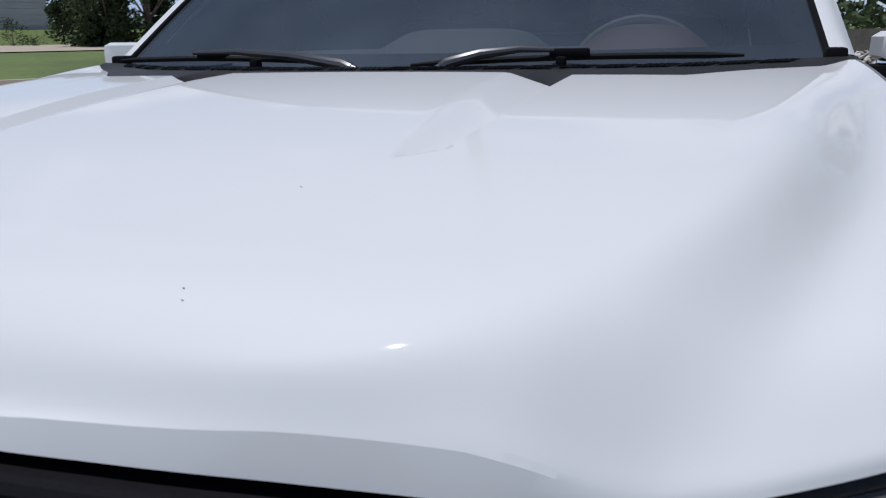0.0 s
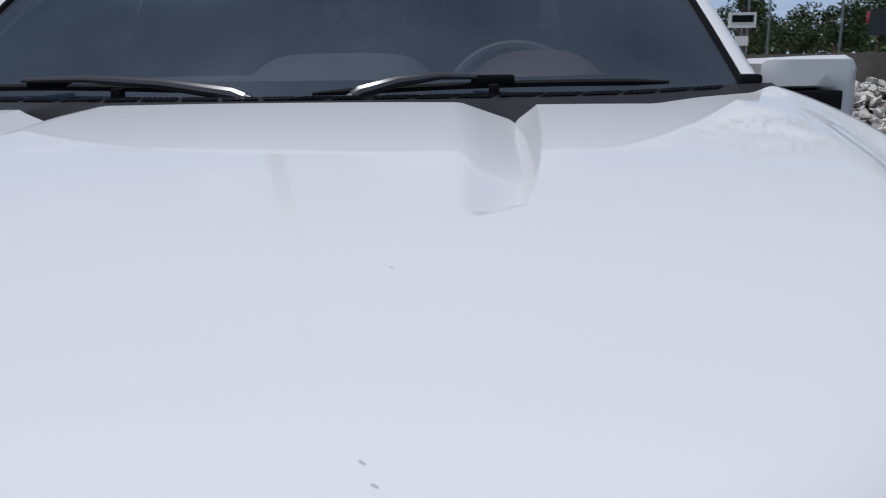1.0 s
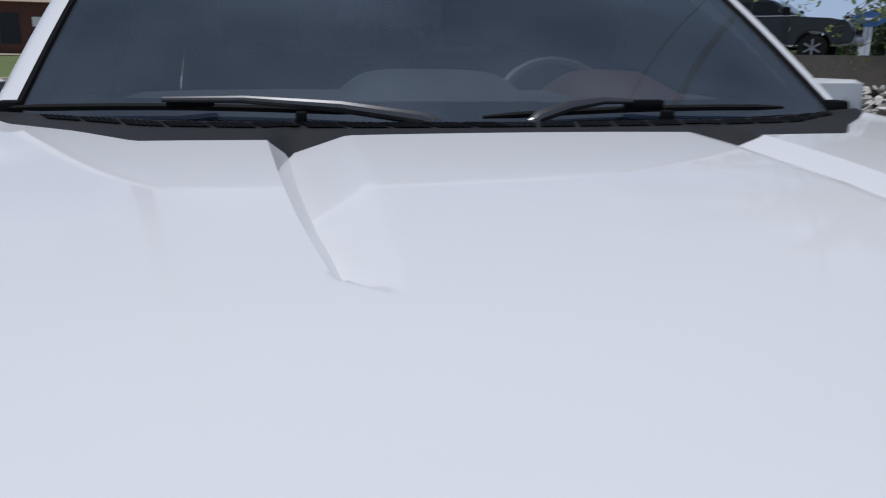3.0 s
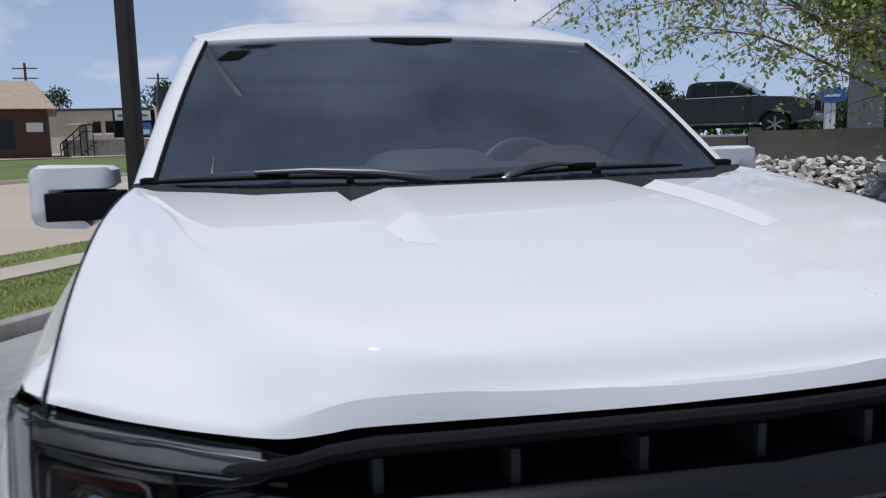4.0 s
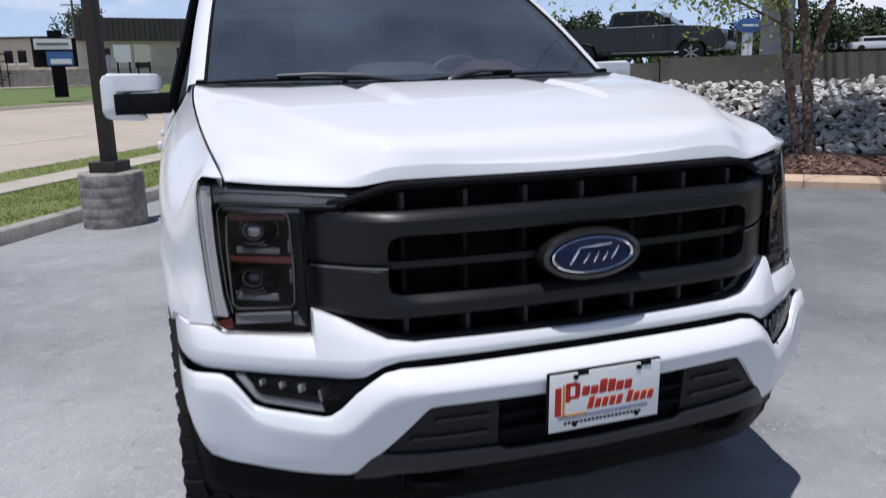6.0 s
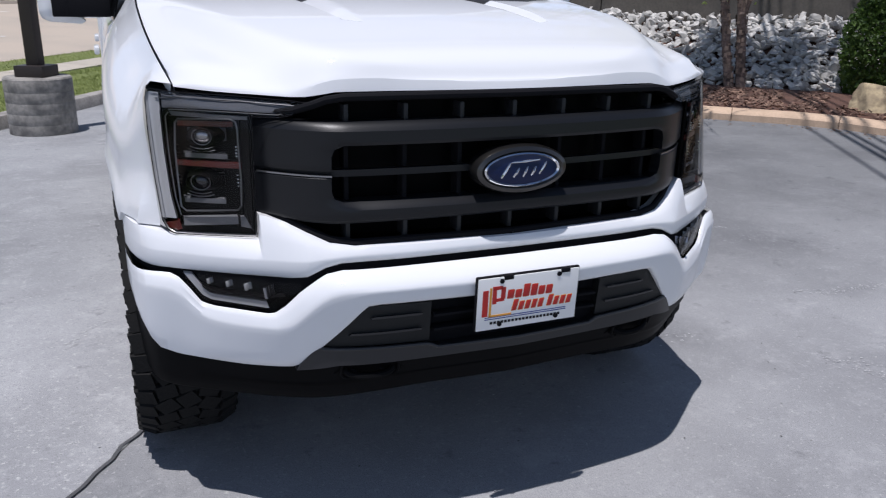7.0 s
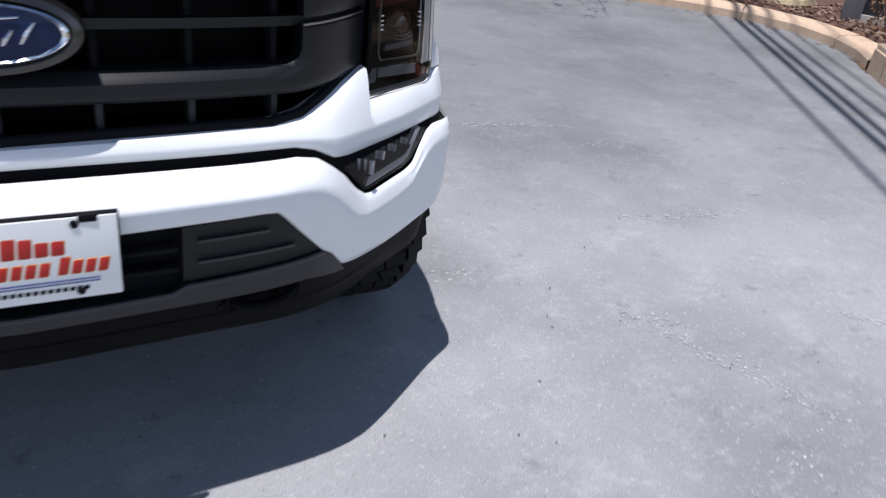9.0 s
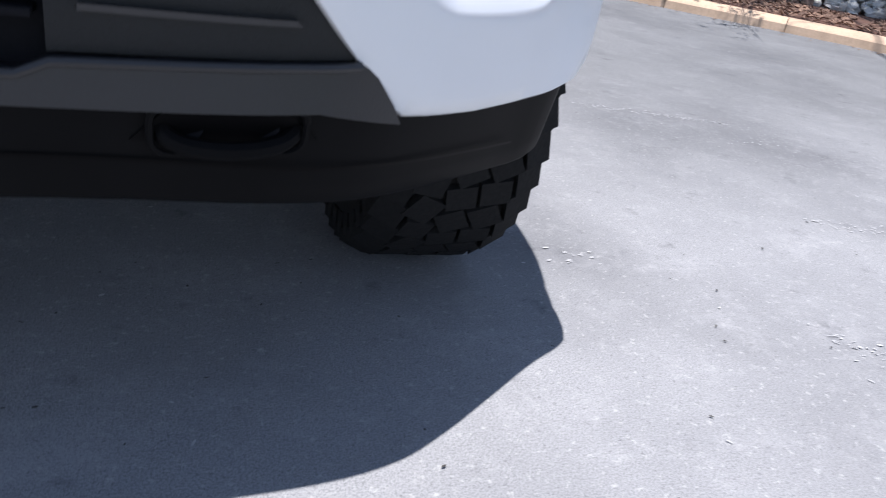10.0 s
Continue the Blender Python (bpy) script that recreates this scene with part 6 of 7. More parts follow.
# joint across the asphalt by the front wheel
bm = bmesh.new()
for a, b in (((-0.97, 0.88), (-2.6, -1.6)),):
    a, b = Vector((*a, 0.008)), Vector((*b, 0.008))
    d = (b - a).normalized()
    n = Vector((-d.y, d.x, 0)) * 0.0085
    pts = [a.lerp(b, i / 40) + n * 2.2 * noise.noise(Vector((i * 0.7, 0.3, 0))) for i in range(41)]
    sheet(bm, [[p - n for p in pts], [p + n * (0.6 + 0.5 * noise.noise(Vector((k, 5, 0)))) for k, p in enumerate(pts)]])
JOINTGREY = material("joint_filler", (0.085, 0.086, 0.09), 0.9, grain=0.5, scale=120, bump=0.3, stain=0.5, stain_scale=12)
lone("joint", bm, JOINTGREY, "dark grey sealed joint in the asphalt", "crack", "structure")

# scuffs and litter on the asphalt
rng = random.Random(17)
SCUFF = material("chalky_scuff", (0.56, 0.56, 0.56), 0.9, grain=0.5, scale=80, island=0.4, dark=(0.36, 0.36, 0.37))
GRIT = material("dark_grit", (0.07, 0.065, 0.06), 0.9, island=0.6)


def flake(bm, x, y, a, b, turn, z):
    k = [(math.cos(v) * a * rng.uniform(0.6, 1), math.sin(v) * b * rng.uniform(0.6, 1)) for v in [math.tau * i / 7 for i in range(7)]]
    c, s = math.cos(turn), math.sin(turn)
    bm.faces.new([bm.verts.new((x + u * c - v * s, y + u * s + v * c, z)) for u, v in k])


bm = bmesh.new()
for line in (((1.72, 0.47), (1.80, 0.25), (1.88, 0.04), (1.93, -0.09), (1.98, -0.26)), ((2.2, 1.08), (2.36, 1.02), (2.85, 0.99)), ((-1.27, 1.59), (-1.16, 1.81), (-1.12, 1.86)), ((2.0, 2.3), (2.7, 2.15)), ((2.5, 0.2), (2.75, -0.05))):
    for (ax, ay), (bx, by) in zip(line, line[1:]):
        n = int(math.hypot(bx - ax, by - ay) / 0.005)
        for i in range(n):
            if rng.random() < 0.8:
                t = i / n
                flake(bm, ax + (bx - ax) * t + rng.gauss(0, 0.017), ay + (by - ay) * t + rng.gauss(0, 0.017), rng.uniform(0.003, 0.012), rng.uniform(0.001, 0.004), rng.uniform(-0.9, 0.3), 0.0065 if ax < 0 else 0.003)
for _ in range(150):
    flake(bm, rng.uniform(-3.5, 4.5), rng.uniform(-3, 4.5), rng.uniform(0.003, 0.012), rng.uniform(0.0015, 0.005), rng.uniform(0, 6.3), 0.003)
for x, y in ((1.84, 0.35), (1.9, 0.05), (1.73, -0.31), (1.27, 0.82), (2.6, 1.9), (3.4, 1.2)):
    for _ in range(14):
        flake(bm, x + rng.gauss(0, 0.05), y + rng.gauss(0, 0.03), rng.uniform(0.003, 0.012), rng.uniform(0.0015, 0.005), rng.uniform(-0.4, 0.4), 0.003)
lone("scuff_marks", bm, SCUFF, "pale chalky scuff marks on the asphalt", "scuffs", "stuff")
bm = bmesh.new()
for _ in range(700):
    flake(bm, rng.uniform(-3, 4), rng.uniform(-3, 4.5), rng.uniform(0.002, 0.007), rng.uniform(0.0015, 0.0035), rng.uniform(0, 6.3), 0.004)
lone("grit", bm, GRIT, "dark grit and bits of leaf on the asphalt", "grit", "stuff")
bm = bmesh.new()
for _ in range(160):
    i = rng.randrange(len(KERB) - 5)
    (ax, ay), (bx, by) = KERB[i], KERB[i + 1]
    t = rng.random()
    x, y = ax + (bx - ax) * t, ay + (by - ay) * t
    k = 0.05 + abs(rng.gauss(0, 0.14))
    flake(bm, x - 0.72 * k, y - 0.68 * k, rng.uniform(0.012, 0.04), rng.uniform(0.008, 0.018), rng.uniform(0, 6.3), 0.006 + rng.uniform(0, 0.006))
lone("leaf_litter", bm, DRYLEAF, "dry brown leaves and bark lying along the kerb", "leaf litter", "stuff")

# light pole on its concrete base
BASECONC = material("board_marked_concrete", (0.34, 0.32, 0.29), 0.9, grain=0.5, scale=30, bump=0.4, stain=0.8, stain_scale=7, dark=(0.12, 0.115, 0.11))
pole = thing("light_pole", "square dark brown light pole on a round concrete base", "light pole")
PX, PY = -1.62, 7.15
bm = bmesh.new()
sheet(bm, [[(PX + r * math.cos(t), PY + r * math.sin(t), z) for t in [math.tau * i / 40 for i in range(40)]] for r, z in [(0.316, -0.02)] + [(0.315 - dr, 0.105 * i + dz) for i in range(5) for dz, dr in ((0.002, 0.0015), (0.006, 0.0), (0.10, 0.0005), (0.104, 0.0015))] + [(0.314, 0.54), (0.303, 0.555), (0.0, 0.557)]], True)
part("concrete_base", bm, BASECONC, pole, "board-marked grey concrete base")
bm = bmesh.new()
M = Matrix.Translation((PX, PY, 0)) @ Matrix.Rotation(radians(-27), 4, "Z")
box(bm, -0.145, 0.145, -0.145, 0.145, 0.557, 0.665, 0.006, M)
part("base_cover", bm, POLEBROWN, pole)
bm = bmesh.new()
box(bm, -0.062, 0.062, -0.062, 0.062, 0.66, 10.5, 0.008, M)
part("shaft", bm, POLEBROWN, pole)


# trees and shrubs
def leaf_cloud(points, size, seed, flat=0.6):
    rg = random.Random(seed)
    vs, fs = [], []
    for p in points:
        n = Vector((rg.uniform(-1, 1), rg.uniform(-1, 1), rg.uniform(-flat, 1))).normalized()
        a = n.orthogonal().normalized()
        a.rotate(Matrix.Rotation(rg.uniform(0, 6.3), 3, n))
        b = n.cross(a)
        z = size * rg.uniform(0.7, 1.3)
        k = len(vs)
        vs += [p - a * z, p + b * z * 0.55 + n * z * 0.15, p + a * z, p - b * z * 0.55 + n * z * 0.15]
        fs.append((k, k + 1, k + 2, k + 3))
    return vs, fs


def mesh_of(name, vs, fs, mat, parent):
    me = bpy.data.meshes.new(name)
    me.from_pydata(vs, [], fs)
    me.materials.append(mat)
    ob = new(name, me)
    ob.parent = parent
    return ob


def birch(x, y, z0, seed):
    """Three leaning stems, long arching limbs and thin twigs with small leaves in tufts."""
    rg = random.Random(seed)
    tree = thing("tree", "multi-stem birch with peeling tan bark and light green leaves", "tree")
    bm = bmesh.new()
    spots = []

    def twig(p, d, length, rad, depth, n=5, droop=0.05, wander=0.16):
        pts = [p]
        for i in range(n):
            d = (d + Vector((rg.uniform(-wander, wander), rg.uniform(-wander, wander), rg.uniform(-wander, wander) * 0.7 - droop))).normalized()
            pts.append(pts[-1] + d * length / n)
        tube(bm, pts, [rad * (1 - 0.75 * i / n) for i in range(n + 1)], 8 if depth == 0 else (5 if depth == 1 else 3), depth < 2)
        return pts, d

    def branch(p, d, length, rad):
        """A long limb with side twigs and leafy ends."""
        pts, e = twig(p, d, length, rad, 1, 7, 0.07, 0.14)
        for i in range(1, 8):
            for _ in range(3):
                an = rg.uniform(0, 6.3)
                side = Vector((math.cos(an), math.sin(an), rg.uniform(-0.5, 0.35)))
                sub, _e = twig(pts[i], (e * 0.7 + side).normalized(), length * rg.uniform(0.16, 0.34), rad * 0.3, 2, 4, 0.10)
                for q in sub[1:]:
                    for _ in range(2):
                        an = rg.uniform(0, 6.3)
                        tip, _e = twig(q, Vector((math.cos(an), math.sin(an), rg.uniform(-0.9, 0.3))).normalized(), rg.uniform(0.10, 0.26), 0.0028, 3, 2, 0.1)
                        c = tip[-1]
                        for _ in range(rg.randrange(1, 5)):
                            spots.append(c + Vector((rg.gauss(0, 0.045), rg.gauss(0, 0.045), rg.gauss(-0.02, 0.05))))
    stems = []
    for k, (ox, lean, h, r) in enumerate(((-0.085, (-0.115, 0.105), 5.6, 0.068), (0.075, (-0.05, 0.045), 6.0, 0.076))):
        pts, _d = twig(Vector((x + 0.73 * ox, y - 0.68 * ox, z0 - 0.1)), Vector((*lean, 1)).normalized(), h, r, 0, 10, -0.01, 0.045)
        stems.append(pts)
    pts, _d = twig(stems[1][2] + Vector((0.02, -0.02, 0)), Vector((0.15, -0.15, 1)).normalized(), 4.4, 0.052, 0, 10, -0.01, 0.045)
    stems.append(pts)
    for k, pts in enumerate(stems):
        for i in range(5, 11):
            for _ in range(2):
                an = rg.uniform(0, 6.3)
                d = Vector((math.cos(an), math.sin(an), rg.uniform(0.15, 0.8)))
                away = 0.5 if math.cos(an - 0.8) > 0.0 else 1.0
                branch(pts[i], d.normalized(), rg.uniform(1.2, 2.4) * (1.15 - 0.06 * i) * away, 0.028 * (1.3 - 0.08 * i))
    for z, az, rise, length in ((3, 140, 0.42, 3.6), (4, 152, 0.40, 4.2), (4, 165, 0.30, 4.0), (5, 148, 0.25, 4.6), (5, 125, 0.3, 3.4), (6, 158, 0.2, 4.2), (6, 190, 0.3, 3.6), (7, 140, 0.25, 3.8), (7, 175, 0.25, 3.6), (4, 200, 0.35, 3.0), (5, 260, 0.3, 2.6), (6, 320, 0.3, 2.6), (8, 150, 0.3, 3.2)):
        a = radians(az + 34)
        branch(stems[z % 2][z], Vector((math.cos(a), math.sin(a), rise + 0.13)).normalized(), length, 0.026)
    part("trunk", bm, BARK, tree)
    vs, fs = [], []
    for pts, thick in zip(stems, (0.068, 0.076, 0.052)):
        for _ in range(420):
            i = rg.randrange(0, 7)
            q = pts[i].lerp(pts[i + 1], rg.random())
            an, rad = rg.uniform(0, 6.3), thick * (1 - 0.075 * i)
            out, side = Vector((math.cos(an), math.sin(an), 0)), Vector((-math.sin(an), math.cos(an), 0))
            w, h, k = rg.uniform(0.012, 0.035), rg.uniform(0.02, 0.07), len(vs)
            lift = rg.uniform(0.003, 0.015)
            vs += [q + out * rad - side * w, q + out * (rad + lift) + side * w * 0.9, q + out * (rad + lift * 1.2) + side * w + Vector((0, 0, h)), q + out * rad - side * w * 0.9 + Vector((0, 0, h))]
            fs.append((k, k + 1, k + 2, k + 3))
    tagged(mesh_of("peeling_bark", vs, fs, FLAKE, tree), "curling pale bark flakes", kind="stuff")
    mesh_of("crown", *leaf_cloud(spots, 0.037, seed), LEAF, tree)
    return tree


birch(7.80, 7.68, 0.13, 21)


def shrub(name, label, x, y, z, rx, rz, count, mat, seed, size=0.035, cone=0.4):
    rg = random.Random(seed)
    t = thing(name, label, "shrub")
    pts = []
    for _ in range(count):
        an, h, k = rg.uniform(0, 6.3), rg.random(), rg.random() ** 0.35
        w = rx * (math.sin(math.pi * min(0.98, 0.12 + 0.88 * h)) ** 0.6) * (1 - cone * h)
        w *= 1 + 0.14 * noise.noise(Vector((math.cos(an) * 2, math.sin(an) * 2, h * 5 + seed)))
        pts.append(Vector((x + w * k * math.cos(an), y + w * k * math.sin(an), z + rz * h)))
    mesh_of("foliage", *leaf_cloud(pts, size, seed), mat, t)
    bm = bmesh.new()
    tube(bm, [(x, y, z - 0.05), (x, y, z + rz * 0.6)], [0.03, 0.01], 6)
    for k in range(7):
        tube(bm, [(x, y, z + 0.05), (x + 0.5 * rx * math.cos(k * 0.9), y + 0.5 * rx * math.sin(k * 0.9), z + rz * (0.4 + 0.05 * k))], [0.012, 0.004], 5)
    part("stems", bm, BARK, t)
    return t


shrub("evergreen_shrub", "dense dark green cone-shaped evergreen shrub", 9.1, 6.45, 0.14, 0.55, 1.75, 9000, SHRUBLEAF, 5)
shrub("dry_shrub", "small dry brown twiggy shrub", 7.50, 3.72, 0.14, 0.22, 0.55, 300, DRYLEAF, 6, 0.025, 0.0)
hyd = shrub("flowering_shrub", "leafy shrub with creamy white flower heads", 6.65, 2.55, 0.24, 0.30, 0.42, 700, SHRUBLEAF, 7, 0.05, 0.0)
bm = bmesh.new()
rng = random.Random(8)
for cx, cy, cz in ((6.50, 2.72, 0.62), (6.62, 2.45, 0.66), (6.8, 2.62, 0.64)):
    for _ in range(220):
        v = Vector((rng.gauss(0, 1), rng.gauss(0, 1), rng.gauss(0, 1))).normalized()
        p = Vector((cx, cy, cz)) + v * 0.085
        a = v.orthogonal().normalized() * 0.013
        b = v.cross(a)
        bm.faces.new([bm.verts.new(p + q) for q in (a, b, -a, -b)])
part("flower_heads", bm, PETAL, hyd, "creamy white flower heads")
yel = shrub("yellow_flower", "tiny yellow weed at the foot of the block wall", 6.28, 2.78, 0.0, 0.10, 0.12, 90, material("yellow_petal", (0.6, 0.42, 0.03), 0.6, island=0.4), 9, 0.02, 0.0)

bm = bmesh.new()
bmesh.ops.create_icosphere(bm, subdivisions=5, radius=1)
for v in bm.verts:
    c = v.co.copy()
    k = 1 + 0.30 * noise.noise(c * 1.3 + Vector((3, 1, 7))) + 0.16 * noise.noise(c * 2.6) + 0.07 * abs(noise.noise(c * 6)) + 0.03 * noise.noise(c * 14)
    c.z += 0.25 * max(0.0, -c.x * 0.8 - c.y * 0.2) * (1 if c.z > 0 else 0)
    v.co = Vector((c.x * 0.40 * k + 7.85, c.y * 0.32 * k + 5.20, 0.15 + c.z * 0.31 * k))
for n, d in (((-0.5, -0.6, 0.62), 0.20), ((0.6, -0.55, 0.58), 0.235), ((0.1, -0.95, 0.3), 0.24), ((-0.9, 0.1, 0.4), 0.30), ((0.3, 0.1, 0.95), 0.27), ((0.9, -0.2, 0.35), 0.33)):
    n = Vector(n).normalized()
    for v in bm.verts:
        k = (v.co - Vector((7.85, 5.20, 0.15))).dot(n) - d - 0.012 * noise.noise(v.co * 9)
        if k > 0:
            v.co -= n * k * 0.92
lone("boulder", bm, BOULDER, "rough yellow-brown sandstone boulder in the mulch", "rock", sharp=28)
SLATE = material("dark_slate_panel", (0.022, 0.026, 0.036), 0.45, grain=0.2, scale=60, stain=0.3)
M = Matrix.Translation((7.63, 4.35, 0)) @ Matrix.Rotation(math.atan2(-0.8, 0.6), 4, "Z")
bm = bmesh.new()
box(bm, 0.02, 2.0, 0.03, 0.52, 0.10, 3.3, 0.01, M)
pil = lone("sign_pylon", bm, SLATE, "dark slate sign pylon with grey side posts standing in the bed", "pylon")
for x0 in (0.0, 1.83):
    bm = bmesh.new()
    box(bm, x0, x0 + 0.19, -0.02, 0.56, 0.14, 3.35, 0.012, M)
    part("side_post", bm, GREYPANEL, pil, "plain grey side post")
bm = bmesh.new()
box(bm, 0.03, 1.98, 0.0, 0.50, -0.05, 0.22, 0.01, M)
part("pylon_foot", bm, CONCRETE, pil)


# parked grey pickup on the upper lot
def far_pickup(label, paint, m):
    t = thing("pickup_truck", label, "pickup truck")

    def prism(name, o, w, mat, parent=t, bevel=0.035, lean=0.0):
        """A side outline of (x, z) points carried across the body, narrower towards the top by lean."""
        bm = bmesh.new()
        f = bm.faces.new([bm.verts.new((x, -w, z)) for x, z in o])
        g = bmesh.ops.extrude_face_region(bm, geom=[f])
        for v in g["geom"]:
            if isinstance(v, bmesh.types.BMVert):
                v.co.y = w
        for v in bm.verts:
            v.co.y *= 1 - lean * max(0, v.co.z - 1.3)
        bmesh.ops.recalc_face_normals(bm, faces=bm.faces)
        if bevel:
            bmesh.ops.bevel(bm, geom=bm.edges[:], offset=bevel, segments=2, affect="EDGES")
        bmesh.ops.transform(bm, matrix=m, verts=bm.verts)
        return part(name, bm, mat, parent, sharp=30)

    def arch(cx):
        return [(cx + 0.50 * math.cos(a), 0.42 + 0.50 * math.sin(a)) for a in [radians(v) for v in (8, 30, 55, 80, 100, 125, 150, 172)]]
    body = prism("body", [(2.88, 0.55), (2.36, 0.50)] + arch(1.86) + [(1.36, 0.50), (-1.32, 0.50)] + arch(-1.82) + [(-2.36, 0.58), (-2.88, 0.62), (-2.92, 1.05), (-2.86, 1.36), (-1.0, 1.36), (-0.98, 1.33), (1.36, 1.33), (2.3, 1.27), (2.72, 1.18), (2.9, 1.0), (2.95, 0.75)], 1.0, paint)
    cab = prism("cab", [(-0.98, 1.28), (1.42, 1.28), (0.66, 1.80), (0.42, 1.87), (-0.60, 1.89), (-0.88, 1.82)], 0.92, paint, t, 0.04, 0.28)
    for w in (-1, 1):
        for o in ([(-0.80, 1.40), (-0.02, 1.40), (-0.02, 1.78), (-0.74, 1.78)], [(0.06, 1.40), (1.08, 1.40), (0.56, 1.78), (0.06, 1.78)]):
            bm = bmesh.new()
            fs = [bm.verts.new((x, w * (0.925 * (1 - 0.28 * max(0, z - 1.3)) + 0.012), z)) for x, z in o]
            bm.faces.new(fs)
            bmesh.ops.transform(bm, matrix=m, verts=bm.verts)
            part("side_window", bm, WINDOWDARK, cab, way=m.to_3x3() @ Vector((0, w, 0)))
        bm = bmesh.new()
        box(bm, -0.95, 1.35, w * 0.985 - 0.02, w * 0.985 + 0.02, 1.335, 1.36, 0.005, m)
        part("chrome_strip", bm, CHROME, body)
        bm = bmesh.new()
        box(bm, -1.25, 1.3, w * 1.0 - 0.06, w * 1.0 + 0.06, 0.36, 0.44, 0.02, m)
        part("side_step", bm, BLACK, body)
        bm = bmesh.new()
        box(bm, -2.95, -2.82, w * 0.90 - 0.1, w * 0.90 + 0.1, 0.95, 1.30, 0.03, m)
        part("tail_light", bm, REDLENS, t)
        bm = bmesh.new()
        box(bm, 2.68, 2.95, w * 0.84 - 0.15, w * 0.84 + 0.15, 0.88, 1.12, 0.03, m)
        part("headlight", bm, REFLECTOR, t)
        bm = bmesh.new()
        box(bm, 0.98, 1.16, w * 1.10 - 0.13, w * 1.10 + 0.13, 1.38, 1.60, 0.04, m)
        part("door_mirror", bm, BLACK, t)
        for x in (-0.02, 0.95):
            bm = bmesh.new()
            box(bm, x, x + 0.008, w * 1.0 - 0.003, w * 1.0 + 0.003, 0.6, 1.33, 0, m)
            part("door_gap", bm, BLACK, body)
        for x in (-1.82, 1.86):
            bm = bmesh.new()
            M = m @ Matrix.Translation((x, w * 0.86, 0.41)) @ Matrix.Rotation(math.pi / 2, 4, "X")
            bmesh.ops.create_cone(bm, cap_ends=True, segments=28, radius1=0.41, radius2=0.41, depth=0.27, matrix=M)
            bmesh.ops.bevel(bm, geom=[e for e in bm.edges if e.calc_length() < 0.2], offset=0.03, segments=2, affect="EDGES")
            wh = part("wheel", bm, RUBBER, t)
            bm = bmesh.new()
            for i in range(6):
                box(bm, -0.03, 0.03, -0.012, 0.012, 0.03, 0.26, 0.004, m @ Matrix.Translation((x, w * 1.0, 0.41)) @ Matrix.Rotation(i * math.pi / 3, 4, "Y"))
            bmesh.ops.create_cone(bm, cap_ends=True, segments=24, radius1=0.08, radius2=0.08, depth=0.02, matrix=m @ Matrix.Translation((x, w * 1.0, 0.41)) @ Matrix.Rotation(math.pi / 2, 4, "X"))
            part("rim", bm, STEEL, wh)
    bm = bmesh.new()
    box(bm, 2.80, 3.02, -0.95, 0.95, 0.50, 0.74, 0.05, m)
    part("bumper", bm, STEEL, t)
    bm = bmesh.new()
    box(bm, 2.80, 2.96, -0.66, 0.66, 0.80, 1.14, 0.03, m)
    part("grille", bm, BLACK, t)
    bm = bmesh.new()
    sheet(bm, [[m @ Vector((1.40, w, 1.335)) for w in (-0.80, 0, 0.80)], [m @ Vector((0.72, w, 1.85)) for w in (-0.70, 0, 0.70)]])
    part("windshield", bm, WINDOWDARK, cab, way=m.to_3x3() @ Vector((1, 0, 1)))
    return t


far_pickup("dark grey crew-cab pickup parked on the upper lot", GREYPAINT, Matrix.Translation((13.95, 21.75, 1.46)) @ Matrix.Rotation(radians(-46), 4, "Z") @ Matrix.Diagonal((0.95, 0.95, 0.93, 1)))


# far buildings across the street
def at_heading(deg, dist, z=0.0):
    """A place seen from the lot under a heading (degrees to the right of y) at a distance."""
    return Vector((-0.7 + dist * math.sin(radians(deg)), -1.3 + dist * math.cos(radians(deg)), z))


def block(bm, a, b, depth, z0, z1):
    """A wall block with its front from a to b, running back from the lot."""
    d = (b - a).normalized()
    n = Vector((-d.y, d.x, 0))
    pts = [a, b, b + n * depth, a + n * depth]
    lo = [bm.verts.new((p.x, p.y, z0)) for p in pts]
    hi = [bm.verts.new((p.x, p.y, z1)) for p in pts]
    for i in range(4):
        bm.faces.new((lo[i], lo[(i + 1) % 4], hi[(i + 1) % 4], hi[i]))
    bm.faces.new(hi)
    bm.faces.new(lo[::-1])


def on_wall(bm, a, b, u0, u1, z0, z1, out=0.06):
    d = (b - a).normalized()
    n = Vector((d.y, -d.x, 0)) * out
    p, q = a + d * u0, a + d * u1
    block(bm, p + n, q + n, out * 0.9, z0, z1)


# long cream building
A, B = at_heading(-14.5, 90), at_heading(-1.0, 84)
hall = thing("long_building", "long low cream building with a flat roof across the road", "building")
bm = bmesh.new()
block(bm, A, B, 14, 1.0, 5.7)
part("wall", bm, CREAMWALL, hall)
bm = bmesh.new()
n = Vector((0, 0.4, 0))
block(bm, A - n, B - n, 15, 5.7, 5.9)
part("roof", bm, DARKMETAL, hall)
for u in (7.41, 8.62):
    bm = bmesh.new()
    on_wall(bm, A, B, u, u + 0.75, 3.45, 4.62)
    wn = part("window", bm, WINDOWDARK, hall)
    bm = bmesh.new()
    on_wall(bm, A, B, u - 0.12, u + 0.87, 3.30, 3.45, 0.12)
    part("sill", bm, SIGNWHITE, wn)
bm = bmesh.new()
on_wall(bm, A, B, 6.09, 6.83, 2.2, 4.3)
part("door", bm, GREYPANEL, hall)
bm = bmesh.new()
on_wall(bm, A, B, 5.19, 7.13, 4.3, 4.5, 1.0)
part("canopy", bm, CREAMWALL, hall)
bm = bmesh.new()
A2, B2 = at_heading(-11.8, 66), at_heading(6, 74)
block(bm, A2, B2, 0.4, 0.6, 2.5)
